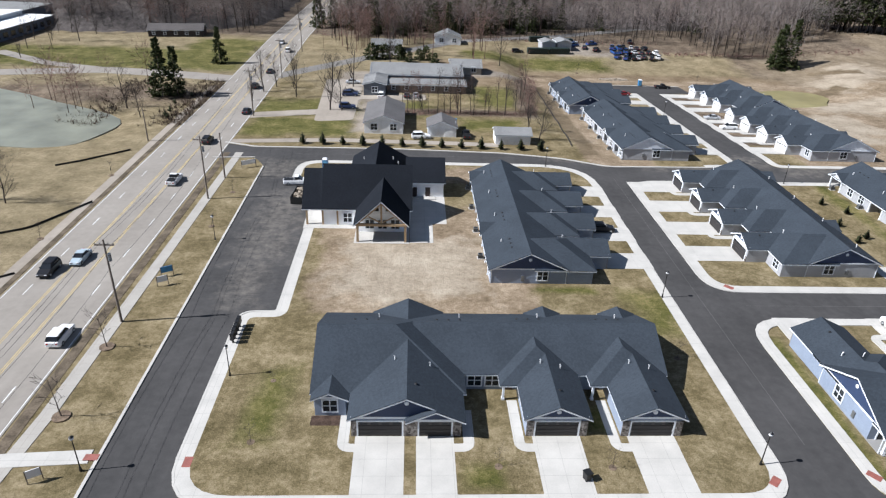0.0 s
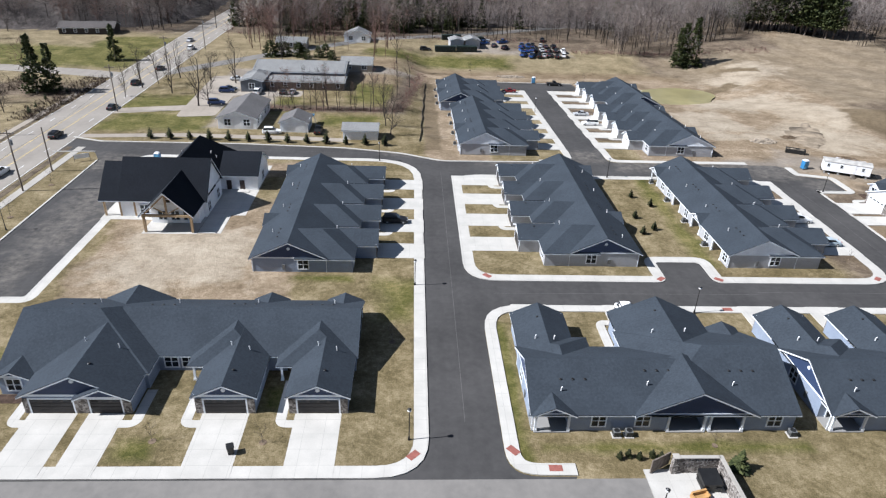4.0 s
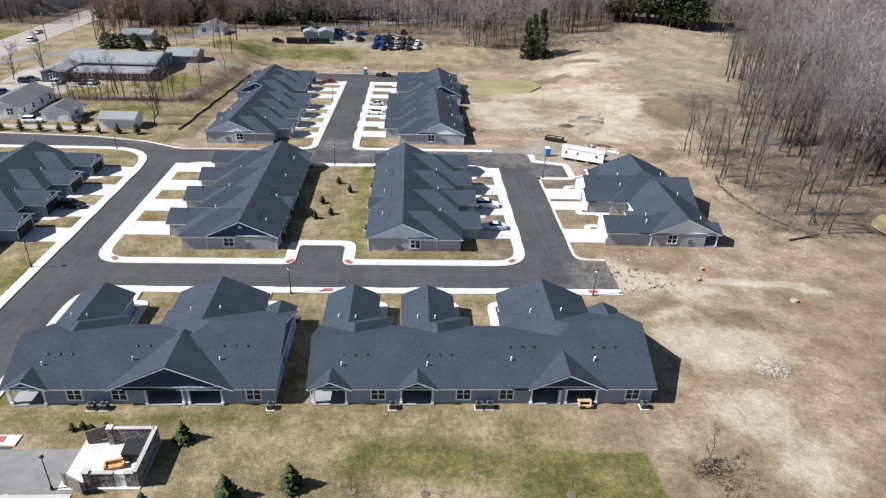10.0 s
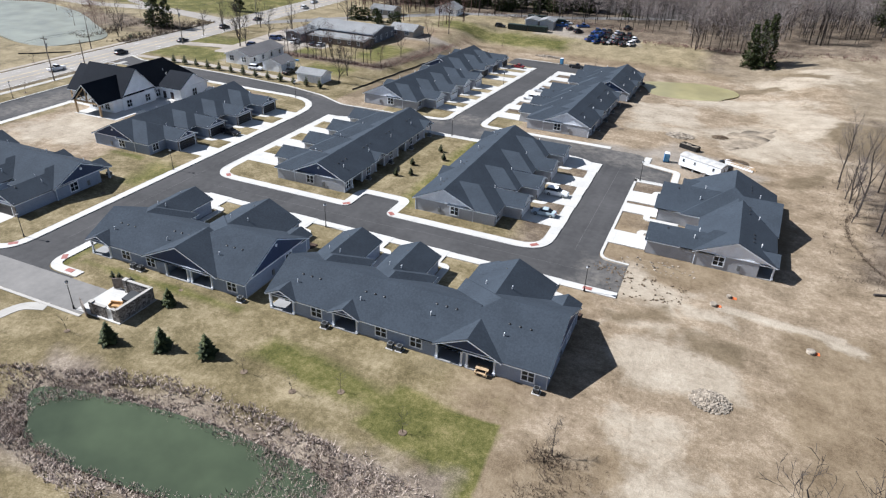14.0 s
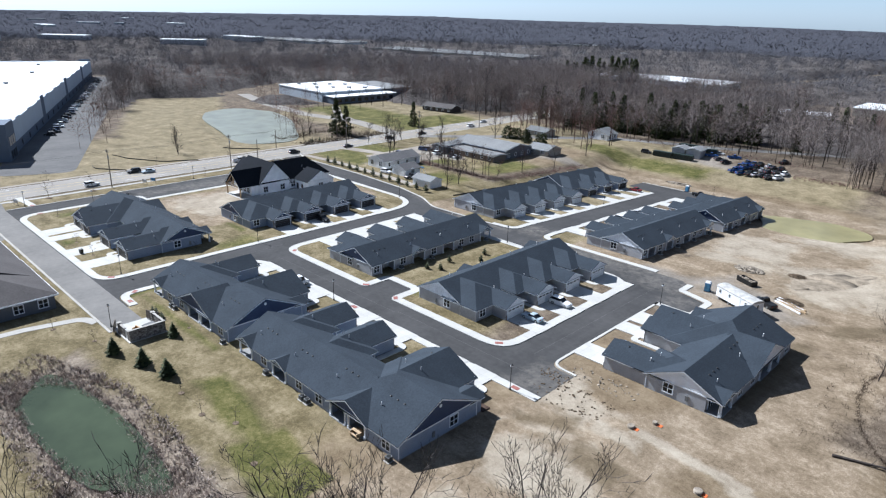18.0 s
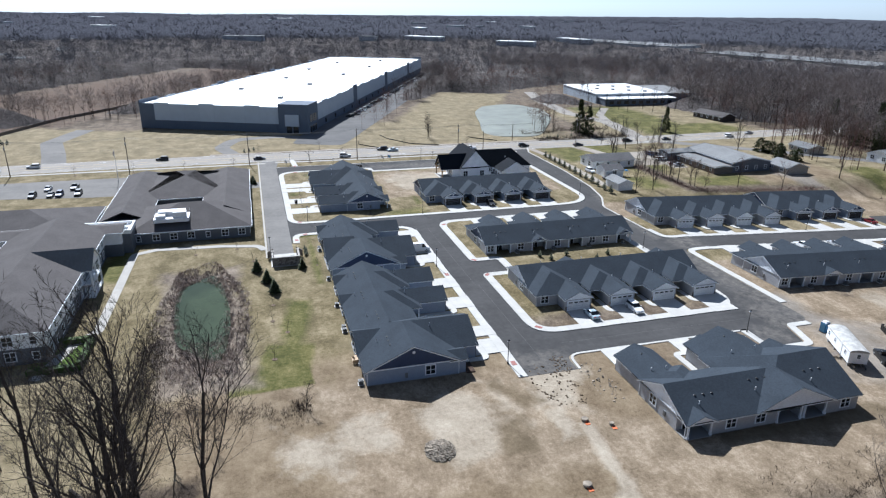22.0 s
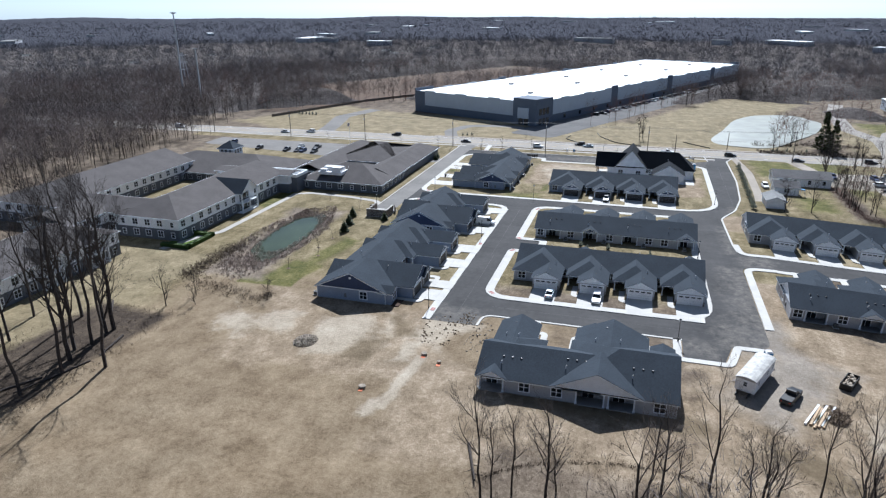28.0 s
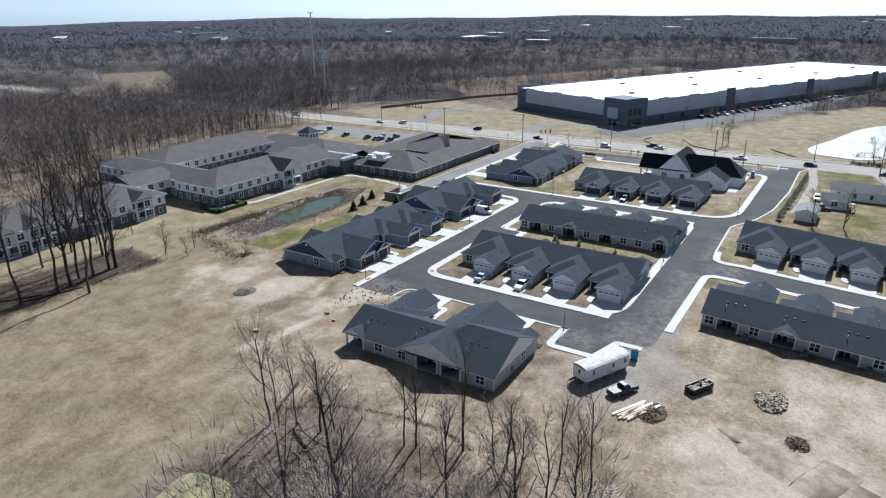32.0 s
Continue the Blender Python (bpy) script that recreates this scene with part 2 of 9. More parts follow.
def make_ground():
    """Dormant lawn, greener strips, bare building soil, leaf litter under woods."""
    n = Nodes("ground")
    n.sep = n.nt.nodes.new("ShaderNodeSeparateXYZ")
    n.put(n.sep.inputs[0], n.pos)
    n.edge = n.math("SUBTRACT", n.noise(0.10, 9, 0.68), 0.5)
    big, mid, fine = n.noise(0.035, 4), n.noise(0.16, 8, 0.72), n.noise(5.5, 4, 0.75)
    tuft = n.noise(1.4, 4, 0.7)
    f = n.math("ADD", n.math("MULTIPLY", mid, 0.46), n.math("ADD", n.math("MULTIPLY", fine, 0.31), n.math("MULTIPLY", tuft, 0.23)))
    scrape = n.noise(0.55, 6, 0.62, None, (0.22, 0.9, 1))
    f = n.math("ADD", f, n.math("MULTIPLY", n.math("SUBTRACT", scrape, 0.5), 0.08))
    lawn = n.ramp(f, (0.40, (0.074, 0.060, 0.026)), (0.5, (0.166, 0.132, 0.070)), (0.60, (0.305, 0.250, 0.155)))
    green = n.ramp(f, (0.40, (0.038, 0.043, 0.010)), (0.5, (0.100, 0.096, 0.028)), (0.60, (0.215, 0.178, 0.08)))
    field = n.ramp(f, (0.40, (0.115, 0.093, 0.052)), (0.5, (0.205, 0.166, 0.098)), (0.60, (0.32, 0.262, 0.165)))
    dirt = n.ramp(f, (0.40, (0.120, 0.090, 0.056)), (0.5, (0.225, 0.172, 0.115)), (0.60, (0.375, 0.303, 0.218)))
    sand = n.ramp(f, (0.40, (0.225, 0.182, 0.130)), (0.60, (0.43, 0.37, 0.285)))
    hill = n.ramp(f, (0.40, (0.128, 0.099, 0.066)), (0.5, (0.208, 0.166, 0.114)), (0.60, (0.300, 0.246, 0.176)))
    meadow = n.ramp(f, (0.40, (0.112, 0.080, 0.047)), (0.5, (0.190, 0.143, 0.090)), (0.60, (0.270, 0.212, 0.140)))
    bank = n.ramp(f, (0.40, (0.10, 0.075, 0.045)), (0.60, (0.20, 0.155, 0.10)))
    litter = n.ramp(f, (0.40, (0.058, 0.043, 0.030)), (0.5, (0.125, 0.096, 0.068)), (0.60, (0.235, 0.188, 0.138)))
    # dark leaf mould, with the southern trees' shadow also put into its tones
    shaded_mould = n.ramp(f, (0.40, (0.026, 0.019, 0.014)), (0.5, (0.060, 0.045, 0.032)), (0.60, (0.125, 0.096, 0.067)))
    reed = n.ramp(f, (0.40, (0.085, 0.066, 0.05)), (0.5, (0.19, 0.152, 0.115)), (0.60, (0.36, 0.30, 0.228)))
    gravel = n.ramp(f, (0.40, (0.155, 0.132, 0.106)), (0.60, (0.31, 0.27, 0.222)))
    heath = n.ramp(f, (0.40, (0.050, 0.035, 0.024)), (0.60, (0.150, 0.098, 0.066)))
    col = litter
    over = [
        # open tracts that break the woods
        (field, [(-60, 60, 70, 130, 10), (10, 230, 75, 70, 10), (-95, 255, 60, 45, 8), (40, 265, 95, 40, 8), (-190, 170, 130, 26, 6, 155)]),
        (heath, [(-280, -60, 160, 60, 25, 150), (-420, 20, 160, 50, 30, 150)]),
        (field, [(-95, -45, 40, 45, 6, 155), (110, 20, 130, 60, 12)]),
        (lawn, [(40, 60, 75, 105, 4), (0, 180, 48, 28, 6), (30, 30, 30, 14, 4), (100, 34, 42, 18, 4), (-38, 60, 6, 160, 1.5)]),
        (green, [(108, 43.4, 14, 2.4, 2.2, -8), (122, 40.6, 7.5, 4.6, 1.2, -12), (127.6, 38, 2.8, 7.4, 0.5, 4), (-20, 190, 25, 8, 6), (26, 207, 7, 13, 4), (22, 176, 8, 5, 4), (50, 272, 30, 8, 6), (-30, 172, 14, 8, 4), (-110, 250, 50, 18, 8),
                 (-75, 268, 14, 22, 6), (91.3, 115, 1.6, 21, 2.2), (70, 50.8, 16, 0.7, 1.2), (51.6, 62, 1.3, 14, 1.5), (37, 82, 3, 6, 4), (62, 4, 12, 3, 3), (-17, 62, 2, 6, 3), (8, 50.5, 2, 1.5, 2), (22, 59, 1.2, 2, 1.5), (15, 88.5, 14, 0.8, 1.2)]),
        (meadow, [(98, 254, 62, 7, 5), (20, 240, 14, 20, 6), (185, 66, 62, 46, 10), (225, 120, 30, 30, 10)]),
        (hill, [(212, 282, 46, 42, 8, 15), (182, 240, 40, 50, 12), (150, 172, 28, 22, 10)]),
        (dirt, [(146, 66, 15, 22, 9), (150, 190, 32, 60, 10), (160, 215, 22, 34, 14), (215, 318, 20, 5, 8, 30), (2, 100, 18, 19.5, 4), (10, 137, 14, 5, 3),
                (50, 190, 8, 48, 3), (100, 242, 60, 10, 5), (166, 108, 14, 24, 6), (118, 150, 14, 10, 3), (140, 150, 14, 14, 4), (101, 190, 5, 45, 2)]),
        (sand, [(146, 67, 6, 6, 8, 25), (140.5, 74.5, 5, 2, 5), (145, 50, 4, 5, 6), (160, 83.5, 9, 0.8, 2.0, -4), (168, 82, 4, 1.2, 2.4, -20), (150, 81, 4, 1.5, 3), (131, 172, 9, 3, 5, 10), (154, 178, 9, 2.6, 5, 15), (172, 186, 6, 3, 5), (156, 172, 12, 14, 10, 30), (136, 86, 10, 4, 6, -20), (0, 96, 12, 9, 9), (150, 215, 18, 10, 12), (168, 200, 9, 20, 10, 20), (170, 255, 20, 9, 12, 40), (210, 330, 14, 3, 8, 20), (148, 44, 6, 4, 7), (130, 190, 9, 12, 8, 10)]),
        (bank, [(181, 187, 8, 10, 5, -25), (168, 262, 10, 2.5, 4, -20), (150, 236, 3, 14, 3, -60), (196, 300, 6, 4, 4, 20), (140, 76, 5, 2, 3, 30), (151, 73, 4, 2.5, 3), (168, 150, 10, 2, 4, 60), (160, 118, 2, 16, 3, 0), (146, 172.5, 2, 1.5, 1.5), (44, 195, 2.2, 42, 1.6)]),
        (green, [(121, 40.8, 7.5, 4.4, 1.2, -12), (126.6, 38, 2.9, 7.0, 0.5, 4)]),
        (reed, [(99.5, 25.6, 28, 8.2, 3, 4)]),
        (gravel, [(142, 147, 12, 6, 6, -35), (125, 146, 8, 4, 4), (84, 294, 22, 10, 4), (15, 238, 24, 5, 4), (-20, 212, 5, 24, 3), (-10, 190, 6, 22, 3, 0)]),
        (shaded_mould, [(174, 17.5, 25, 9, 2.5, -3)]),
        (litter, [(140, 316, 62, 26, 5), (226, 345, 50, 28, 6, -18), (15, 187.5, 20, 3.5, 2), (36, 212, 3, 26, 2, -7), (193, 124, 17, 23, 4, -8), (224, 170, 32, 42, 8, 10)]),
    ]
    for top, places in over:
        m = None
        for p in places:
            z = zone(n, *p)
            m = z if m is None else n.math("MAXIMUM", m, z)
        if top in (sand, dirt, bank):
            m = n.math("MULTIPLY_ADD", m, 2.0, -0.5, clamp=True)
        col = n.mix(m, col, top)
    col = n.mix(n.math("MULTIPLY", n.math("SUBTRACT", big, 0.3, clamp=True), 0.5), col, (0.5, 0.44, 0.36), "SOFT_LIGHT")
    n.bump(n.math("ADD", fine, n.math("MULTIPLY", tuft, 2)), 0.6, 0.12)
    return n.done(col, 0.95, 0, 0.15)


def make_asphalt(name, lo, hi, cracks=0.0, dust=(), sheen=(0.9, 0.10)):
    n = Nodes(name)
    a, b, c = n.noise(0.09, 4), n.noise(0.9, 4, 0.6), n.noise(30, 2)
    streak = n.noise(0.5, 3, 0.6, None, (1, 0.08, 1))
    f = n.math("ADD", n.math("MULTIPLY", a, 0.5), n.math("ADD", n.math("MULTIPLY", b, 0.3), n.math("MULTIPLY", streak, 0.2)))
    col = n.ramp(f, (0.36, lo), (0.64, hi))
    col = n.mix(n.math("MULTIPLY", c, 0.2), col, tuple(v * 1.5 for v in hi))
    if cracks:
        v = n.nt.nodes.new("ShaderNodeTexVoronoi")
        v.feature = "DISTANCE_TO_EDGE"
        v.inputs["Scale"].default_value = 0.11
        n.put(v.inputs["Vector"], n.pos)
        col = n.mix(n.math("MULTIPLY", n.math("LESS_THAN", v.outputs["Distance"], 0.008), cracks), col, tuple(c * 0.45 for c in lo))
    if dust:
        n.sep = n.nt.nodes.new("ShaderNodeSeparateXYZ")
        n.put(n.sep.inputs[0], n.pos)
        n.edge = n.math("SUBTRACT", n.noise(0.35, 6, 0.7), 0.5)
        m = None
        for d in dust:
            z = zone(n, *d)
            m = z if m is None else n.math("MAXIMUM", m, z)
        grit = n.ramp(n.noise(0.6, 7, 0.72), (0.36, 0.0), (0.70, 1.0))
        col = n.mix(n.math("MULTIPLY", n.math("MULTIPLY", m, grit), 0.75), col, (0.20, 0.18, 0.155))
    n.bump(c, 0.10, 0.004)
    return n.done(col, sheen[0], 0, sheen[1])


def make_concrete(name, base, vary=0.14, joints=0.0):
    n = Nodes(name)
    f = n.math("ADD", n.math("MULTIPLY", n.noise(0.35, 4), 0.6), n.math("MULTIPLY", n.noise(7, 4, 0.7), 0.4))
    col = n.ramp(f, (0.3, tuple(c * (1 - vary) for c in base)), (0.7, tuple(min(0.85, c * (1 + vary)) for c in base)))
    info = n.nt.nodes.new("ShaderNodeObjectInfo")
    col = n.mix(n.math("MULTIPLY", info.outputs["Random"], 0.12), col, tuple(c * 0.7 for c in base))
    if joints:
        sep = n.nt.nodes.new("ShaderNodeSeparateXYZ")
        n.put(sep.inputs[0], n.pos)
        cut = [n.math("LESS_THAN", n.math("FRACT", n.math("MULTIPLY", sep.outputs[k], 1 / joints)), 0.05 / joints) for k in ("X", "Y")]
        col = n.mix(n.math("MULTIPLY", n.math("MAXIMUM", *cut), 0.38), col, tuple(c * 0.45 for c in base))
    n.bump(n.noise(22, 3), 0.2, 0.01)
    return n.done(col, 0.85, 0, 0.3)


def make_water(name, colour, rough):
    n = Nodes(name)
    f = n.noise(0.12, 4)
    n.bump(n.noise(2.2, 3), 0.12, 0.05)
    return n.done(n.ramp(f, (0.3, tuple(c * 0.75 for c in colour)), (0.7, tuple(c * 1.25 for c in colour))), rough, 0, 0.6)


def make_stone(name):
    n = Nodes(name)
    v = n.nt.nodes.new("ShaderNodeTexVoronoi")
    v.inputs["Scale"].default_value = 4.5
    n.put(v.inputs["Vector"], n.pos)
    bw = n.nt.nodes.new("ShaderNodeRGBToBW")
    n.put(bw.inputs[0], v.outputs["Color"])
    col = n.ramp(bw.outputs[0], (0.2, (0.07, 0.06, 0.055)), (0.5, (0.2, 0.18, 0.16)), (0.85, (0.42, 0.39, 0.36)))
    col = n.mix(n.math("MULTIPLY", n.noise(12, 3), 0.4), col, (0.16, 0.14, 0.125))
    n.bump(v.outputs["Distance"], 0.6, 0.04)
    return n.done(col, 0.9, 0, 0.3)


def make_leafy(name, lo, hi):
    n = Nodes(name)
    f = n.math("ADD", n.math("MULTIPLY", n.geo.outputs["Random Per Island"], 0.5), n.math("MULTIPLY", n.noise(0.8, 3), 0.5))
    return n.done(n.ramp(f, (0.25, lo), (0.75, hi)), 0.75, 0, 0.2)


def make_glass(name, colour=(0.02, 0.025, 0.03)):
    n = Nodes(name)
    f = n.noise(0.7, 2)
    return n.done(n.ramp(f, (0.3, tuple(c * 0.6 for c in colour)), (0.7, tuple(c * 1.5 for c in colour))), 0.08, 0, 0.35)


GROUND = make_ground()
ASPHALT = make_asphalt("new_asphalt", (0.039, 0.038, 0.0375), (0.074, 0.071, 0.069), 0.0,
                       [(-25, 112, 4.5, 15, 5), (-26, 92, 2.5, 9, 4), (-30, 140, 4, 5, 4), (133, 86, 4, 5, 3), (110, 145, 22, 4, 5), (127, 142, 6, 5, 4), (66, 144.5, 12, 1.2, 2.5), (134, 134, 3, 3, 3), (40, 150, 8, 2, 3), (82, 150, 4, 4, 4)])
SEAM = make_asphalt("seam_grit", (0.075, 0.072, 0.07), (0.12, 0.115, 0.11))
OLD_ASPHALT = make_asphalt("worn_asphalt", (0.135, 0.129, 0.120), (0.222, 0.208, 0.190), 0.0, (), (0.95, 0.07))
LOT = make_asphalt("car_park_asphalt", (0.095, 0.092, 0.090), (0.160, 0.153, 0.145), 0.0, (), (0.95, 0.07))
HIGHWAY = make_asphalt("highway_concrete", (0.205, 0.184, 0.158), (0.288, 0.262, 0.228), 0.0, (), (0.92, 0.2))
CONCRETE = make_concrete("pale_concrete", (0.47, 0.45, 0.41), 0.16, 2.4)
DRIVE = make_asphalt("gravel_drive", (0.23, 0.20, 0.165), (0.34, 0.30, 0.25))
WALKWAY = make_concrete("walk_concrete", (0.37, 0.345, 0.305), 0.16, 2.1)
BRICK_PAD = simple("red_tactile_pad", (0.26, 0.09, 0.07))
PAINT_WHITE = simple("white_road_paint", (0.62, 0.62, 0.6), 0.7, 0, 0.2, 0.6)
PAINT_YELLOW = simple("yellow_road_paint", (0.44, 0.34, 0.16), 0.7, 0, 0.2, 0.6)
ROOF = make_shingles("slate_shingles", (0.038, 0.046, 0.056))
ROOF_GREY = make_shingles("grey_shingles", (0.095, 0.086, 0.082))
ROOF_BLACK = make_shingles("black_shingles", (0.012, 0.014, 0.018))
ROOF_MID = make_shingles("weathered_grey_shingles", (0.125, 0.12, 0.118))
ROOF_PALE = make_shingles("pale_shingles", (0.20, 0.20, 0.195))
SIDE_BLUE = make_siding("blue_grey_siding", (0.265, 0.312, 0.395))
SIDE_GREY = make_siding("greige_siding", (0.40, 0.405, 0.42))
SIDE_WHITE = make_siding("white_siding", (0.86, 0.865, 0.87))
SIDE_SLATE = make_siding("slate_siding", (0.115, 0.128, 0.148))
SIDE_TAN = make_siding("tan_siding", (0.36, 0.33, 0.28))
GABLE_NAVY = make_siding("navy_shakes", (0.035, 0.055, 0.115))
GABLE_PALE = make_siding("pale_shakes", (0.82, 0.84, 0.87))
TRIM = simple("white_trim", (0.75, 0.78, 0.81), 0.5, 0, 0.06)
WRAP = simple("white_house_wrap", (0.90, 0.91, 0.92), 0.55, 0, 0.08, 0.5)
STONE = make_stone("ledge_stone")
FOUNDATION = make_concrete("foundation_block", (0.26, 0.255, 0.245))
DOOR_WHITE = make_siding("white_garage_door", (0.82, 0.82, 0.81))
DOOR_DARK = make_siding("dark_garage_door", (0.035, 0.032, 0.032))
DARK_WOOD = simple("dark_door", (0.045, 0.03, 0.025), 0.5)
GLASS = make_glass("window_glass")
CAR_GLASS = make_glass("car_glass", (0.015, 0.017, 0.02))
TIMBER = simple("fresh_timber", (0.40, 0.28, 0.16), 0.7, 0, 0.2, 3)
OLD_WOOD = simple("weathered_wood", (0.17, 0.14, 0.115), 0.85, 0, 0.25, 3)
BLACK_METAL = simple("black_metal", (0.02, 0.02, 0.02), 0.45, 0.3)
GALVANISED = simple("galvanised_steel", (0.48, 0.49, 0.5), 0.45, 0.7)
GREY_METAL = simple("grey_metal", (0.23, 0.24, 0.25), 0.5, 0.4)
WHITE_METAL = simple("white_enamel", (0.74, 0.74, 0.74), 0.35, 0, 0.06)
AC_GREY = simple("condenser_grey", (0.16, 0.165, 0.165), 0.5, 0.2)
PIPE_WHITE = simple("white_plastic", (0.72, 0.72, 0.72), 0.4, 0, 0.05)
RUBBER = simple("tyre_rubber", (0.018, 0.018, 0.018), 0.85)
LAMP_RED = simple("red_lens", (0.35, 0.015, 0.012), 0.2)
LAMP_CLEAR = simple("clear_lens", (0.7, 0.72, 0.74), 0.15)
BARK = simple("grey_bark", (0.058, 0.048, 0.042), 0.95, 0, 0.35, 2, 18, 0.2)
BARK_MID = simple("mid_grey_bark", (0.145, 0.121, 0.105), 0.95, 0, 0.35, 2, 18, 0.2)
BARK_PALE = simple("pale_twigs", (0.205, 0.182, 0.168), 0.95, 0, 0.3, 0.05, 4, 0.2)
BARK_BROWN = simple("brown_twigs", (0.20, 0.165, 0.148), 0.95, 0, 0.3, 0.05, 4, 0.2)
BARK_RED = simple("reddish_twigs", (0.17, 0.105, 0.085), 0.95, 0, 0.3, 0.05, 4, 0.2)
# far woods: a little bluish distance haze is mixed into the base colour
WOODS_HAZED = simple("hazed_winter_woods", (0.118, 0.115, 0.124), 0.95, 0, 0.22, 0.010, 0.09, 0.05)
def make_mass(name, lo, hi):
    """Close twigs seen from far off: coarse clumps and fine speckle."""
    n = Nodes(name)
    clump, speck = n.noise(0.05, 5, 0.6), n.noise(0.45, 6, 0.75)
    f = n.math("ADD", n.math("MULTIPLY", clump, 0.4), n.math("MULTIPLY", speck, 0.6))
    n.bump(speck, 0.8, 3.0)
    return n.done(n.ramp(f, (0.38, lo), (0.62, hi)), 1.0, 0, 0.0)


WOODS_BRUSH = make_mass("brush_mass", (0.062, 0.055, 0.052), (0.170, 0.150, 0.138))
# far twigs, with the faint blue of distant haze put into both tones
HAZED_MASS = make_mass("hazed_twig_mass", (0.052, 0.053, 0.063), (0.090, 0.091, 0.104))
NEEDLE = make_leafy("spruce_needles", (0.013, 0.020, 0.007), (0.068, 0.078, 0.026))
CEDAR = make_leafy("cedar_foliage", (0.016, 0.022, 0.009), (0.06, 0.065, 0.026))
HEDGE = make_leafy("hedge_leaves", (0.03, 0.06, 0.012), (0.09, 0.13, 0.03))
SHRUB = make_leafy("brown_shrub", (0.035, 0.025, 0.016), (0.11, 0.075, 0.05))
REEDS = make_leafy("dry_reeds", (0.13, 0.097, 0.076), (0.50, 0.41, 0.335))
MULCH = simple("bark_mulch", (0.062, 0.042, 0.032), 0.95, 0, 0.4, 1.5, 9, 0.1, 0.5)
RUBBLE = simple("broken_concrete", (0.285, 0.24, 0.185), 0.9, 0, 0.3, 1.2, 8, 0.3, 0.4)
SOIL = simple("dug_soil", (0.135, 0.100, 0.068), 0.95, 0, 0.35, 0.6, 6, 0.1, 0.6)
CLAY = simple("spread_clay", (0.245, 0.200, 0.146), 0.95, 0, 0.3, 0.5, 5, 0.1, 0.6)
WATER_GREEN = make_water("green_pond_water", (0.054, 0.068, 0.036), 0.05)
WATER_PALE = make_water("silty_pond_water", (0.205, 0.208, 0.160), 0.4)
WATER_MUD = make_water("muddy_puddle", (0.27, 0.235, 0.115), 0.3)
TIP_UP_PALE = make_concrete("pale_tilt_panel", (0.47, 0.52, 0.57), 0.06)
TIP_UP_DARK = make_concrete("dark_tilt_panel", (0.12, 0.145, 0.185), 0.08)
MEMBRANE = simple("white_roof_membrane", (0.80, 0.80, 0.79), 0.6, 0, 0.05, 0.05)
TARP_BLUE = simple("blue_plastic", (0.03, 0.17, 0.36), 0.45)
ORANGE = simple("orange_cloth", (0.6, 0.13, 0.03), 0.7)


def paint(name, colour):
    return simple(name, colour, 0.38, 0.0, 0.04, 1.0, 5.0, 0.45)


# ---------------------------------------------------------------- mesh helpers
def finish(bm, name, material):
    me = bpy.data.meshes.new(name)
    bm.normal_update()
    bm.to_mesh(me)
    bm.free()
    for m in material if isinstance(material, (list, tuple)) else (material,):
        me.materials.append(m)
    return me


def part(name, bm, material, parent, label="", m=None):
    """One mesh object under a thing or a part."""
    me = bm if isinstance(bm, bpy.types.Mesh) else finish(bm, name, material)
    ob = new(name, me)
    ob.parent = parent
    if m is not None:
        ob.matrix_basis = m
    return tagged(ob, label)


def thing(name, label, category, group="", kind="", m=None):
    ob = new(name)
    ob.empty_display_size = 0.2
    if m is not None:
        ob.matrix_basis = m
    return tagged(ob, label, category, group, kind)


def solid(name, bm, material, label, category, group="", kind="", m=None):
    ob = new(name, bm if isinstance(bm, bpy.types.Mesh) else finish(bm, name, material))
    if m is not None:
        ob.matrix_basis = m
    return tagged(ob, label, category, group, kind)


def face(bm, pts, mi=0):
    f = bm.faces.new([bm.verts.new(p) for p in pts])
    f.material_index = mi
    return f


def box(bm, x0, y0, z0, x1, y1, z1, mi=0):
    v = [bm.verts.new((x, y, z)) for z in (z0, z1) for x, y in ((x0, y0), (x1, y0), (x1, y1), (x0, y1))]
    for a in ((3, 2, 1, 0), (4, 5, 6, 7), (0, 1, 5, 4), (1, 2, 6, 5), (2, 3, 7, 6), (3, 0, 4, 7)):
        bm.faces.new([v[i] for i in a]).material_index = mi
    return bm


def boxes(*args):
    bm = bmesh.new()
    for a in args:
        box(bm, *a)
    return bm


def prism(bm, pts, z0, z1, mi=0):
    """An upright prism on a counter-clockwise outline."""
    lo, hi = [bm.verts.new((*p[:2], z0)) for p in pts], [bm.verts.new((*p[:2], z1)) for p in pts]
    n = len(pts)
    bm.faces.new(hi).material_index = mi
    bm.faces.new(lo[::-1]).material_index = mi
    for i in range(n):
        bm.faces.new((lo[i], lo[(i + 1) % n], hi[(i + 1) % n], hi[i])).material_index = mi
    return bm


def slab(bm, pts, thick, mi=0):
    """A sloping plate: the polygon pts is its upper face."""
    up = [bm.verts.new(p) for p in pts]
    dn = [bm.verts.new((p[0], p[1], p[2] - thick)) for p in pts]
    n = len(pts)
    bm.faces.new(up).material_index = mi
    bm.faces.new(dn[::-1]).material_index = mi
    for i in range(n):
        bm.faces.new((dn[i], dn[(i + 1) % n], up[(i + 1) % n], up[i])).material_index = mi
    return bm


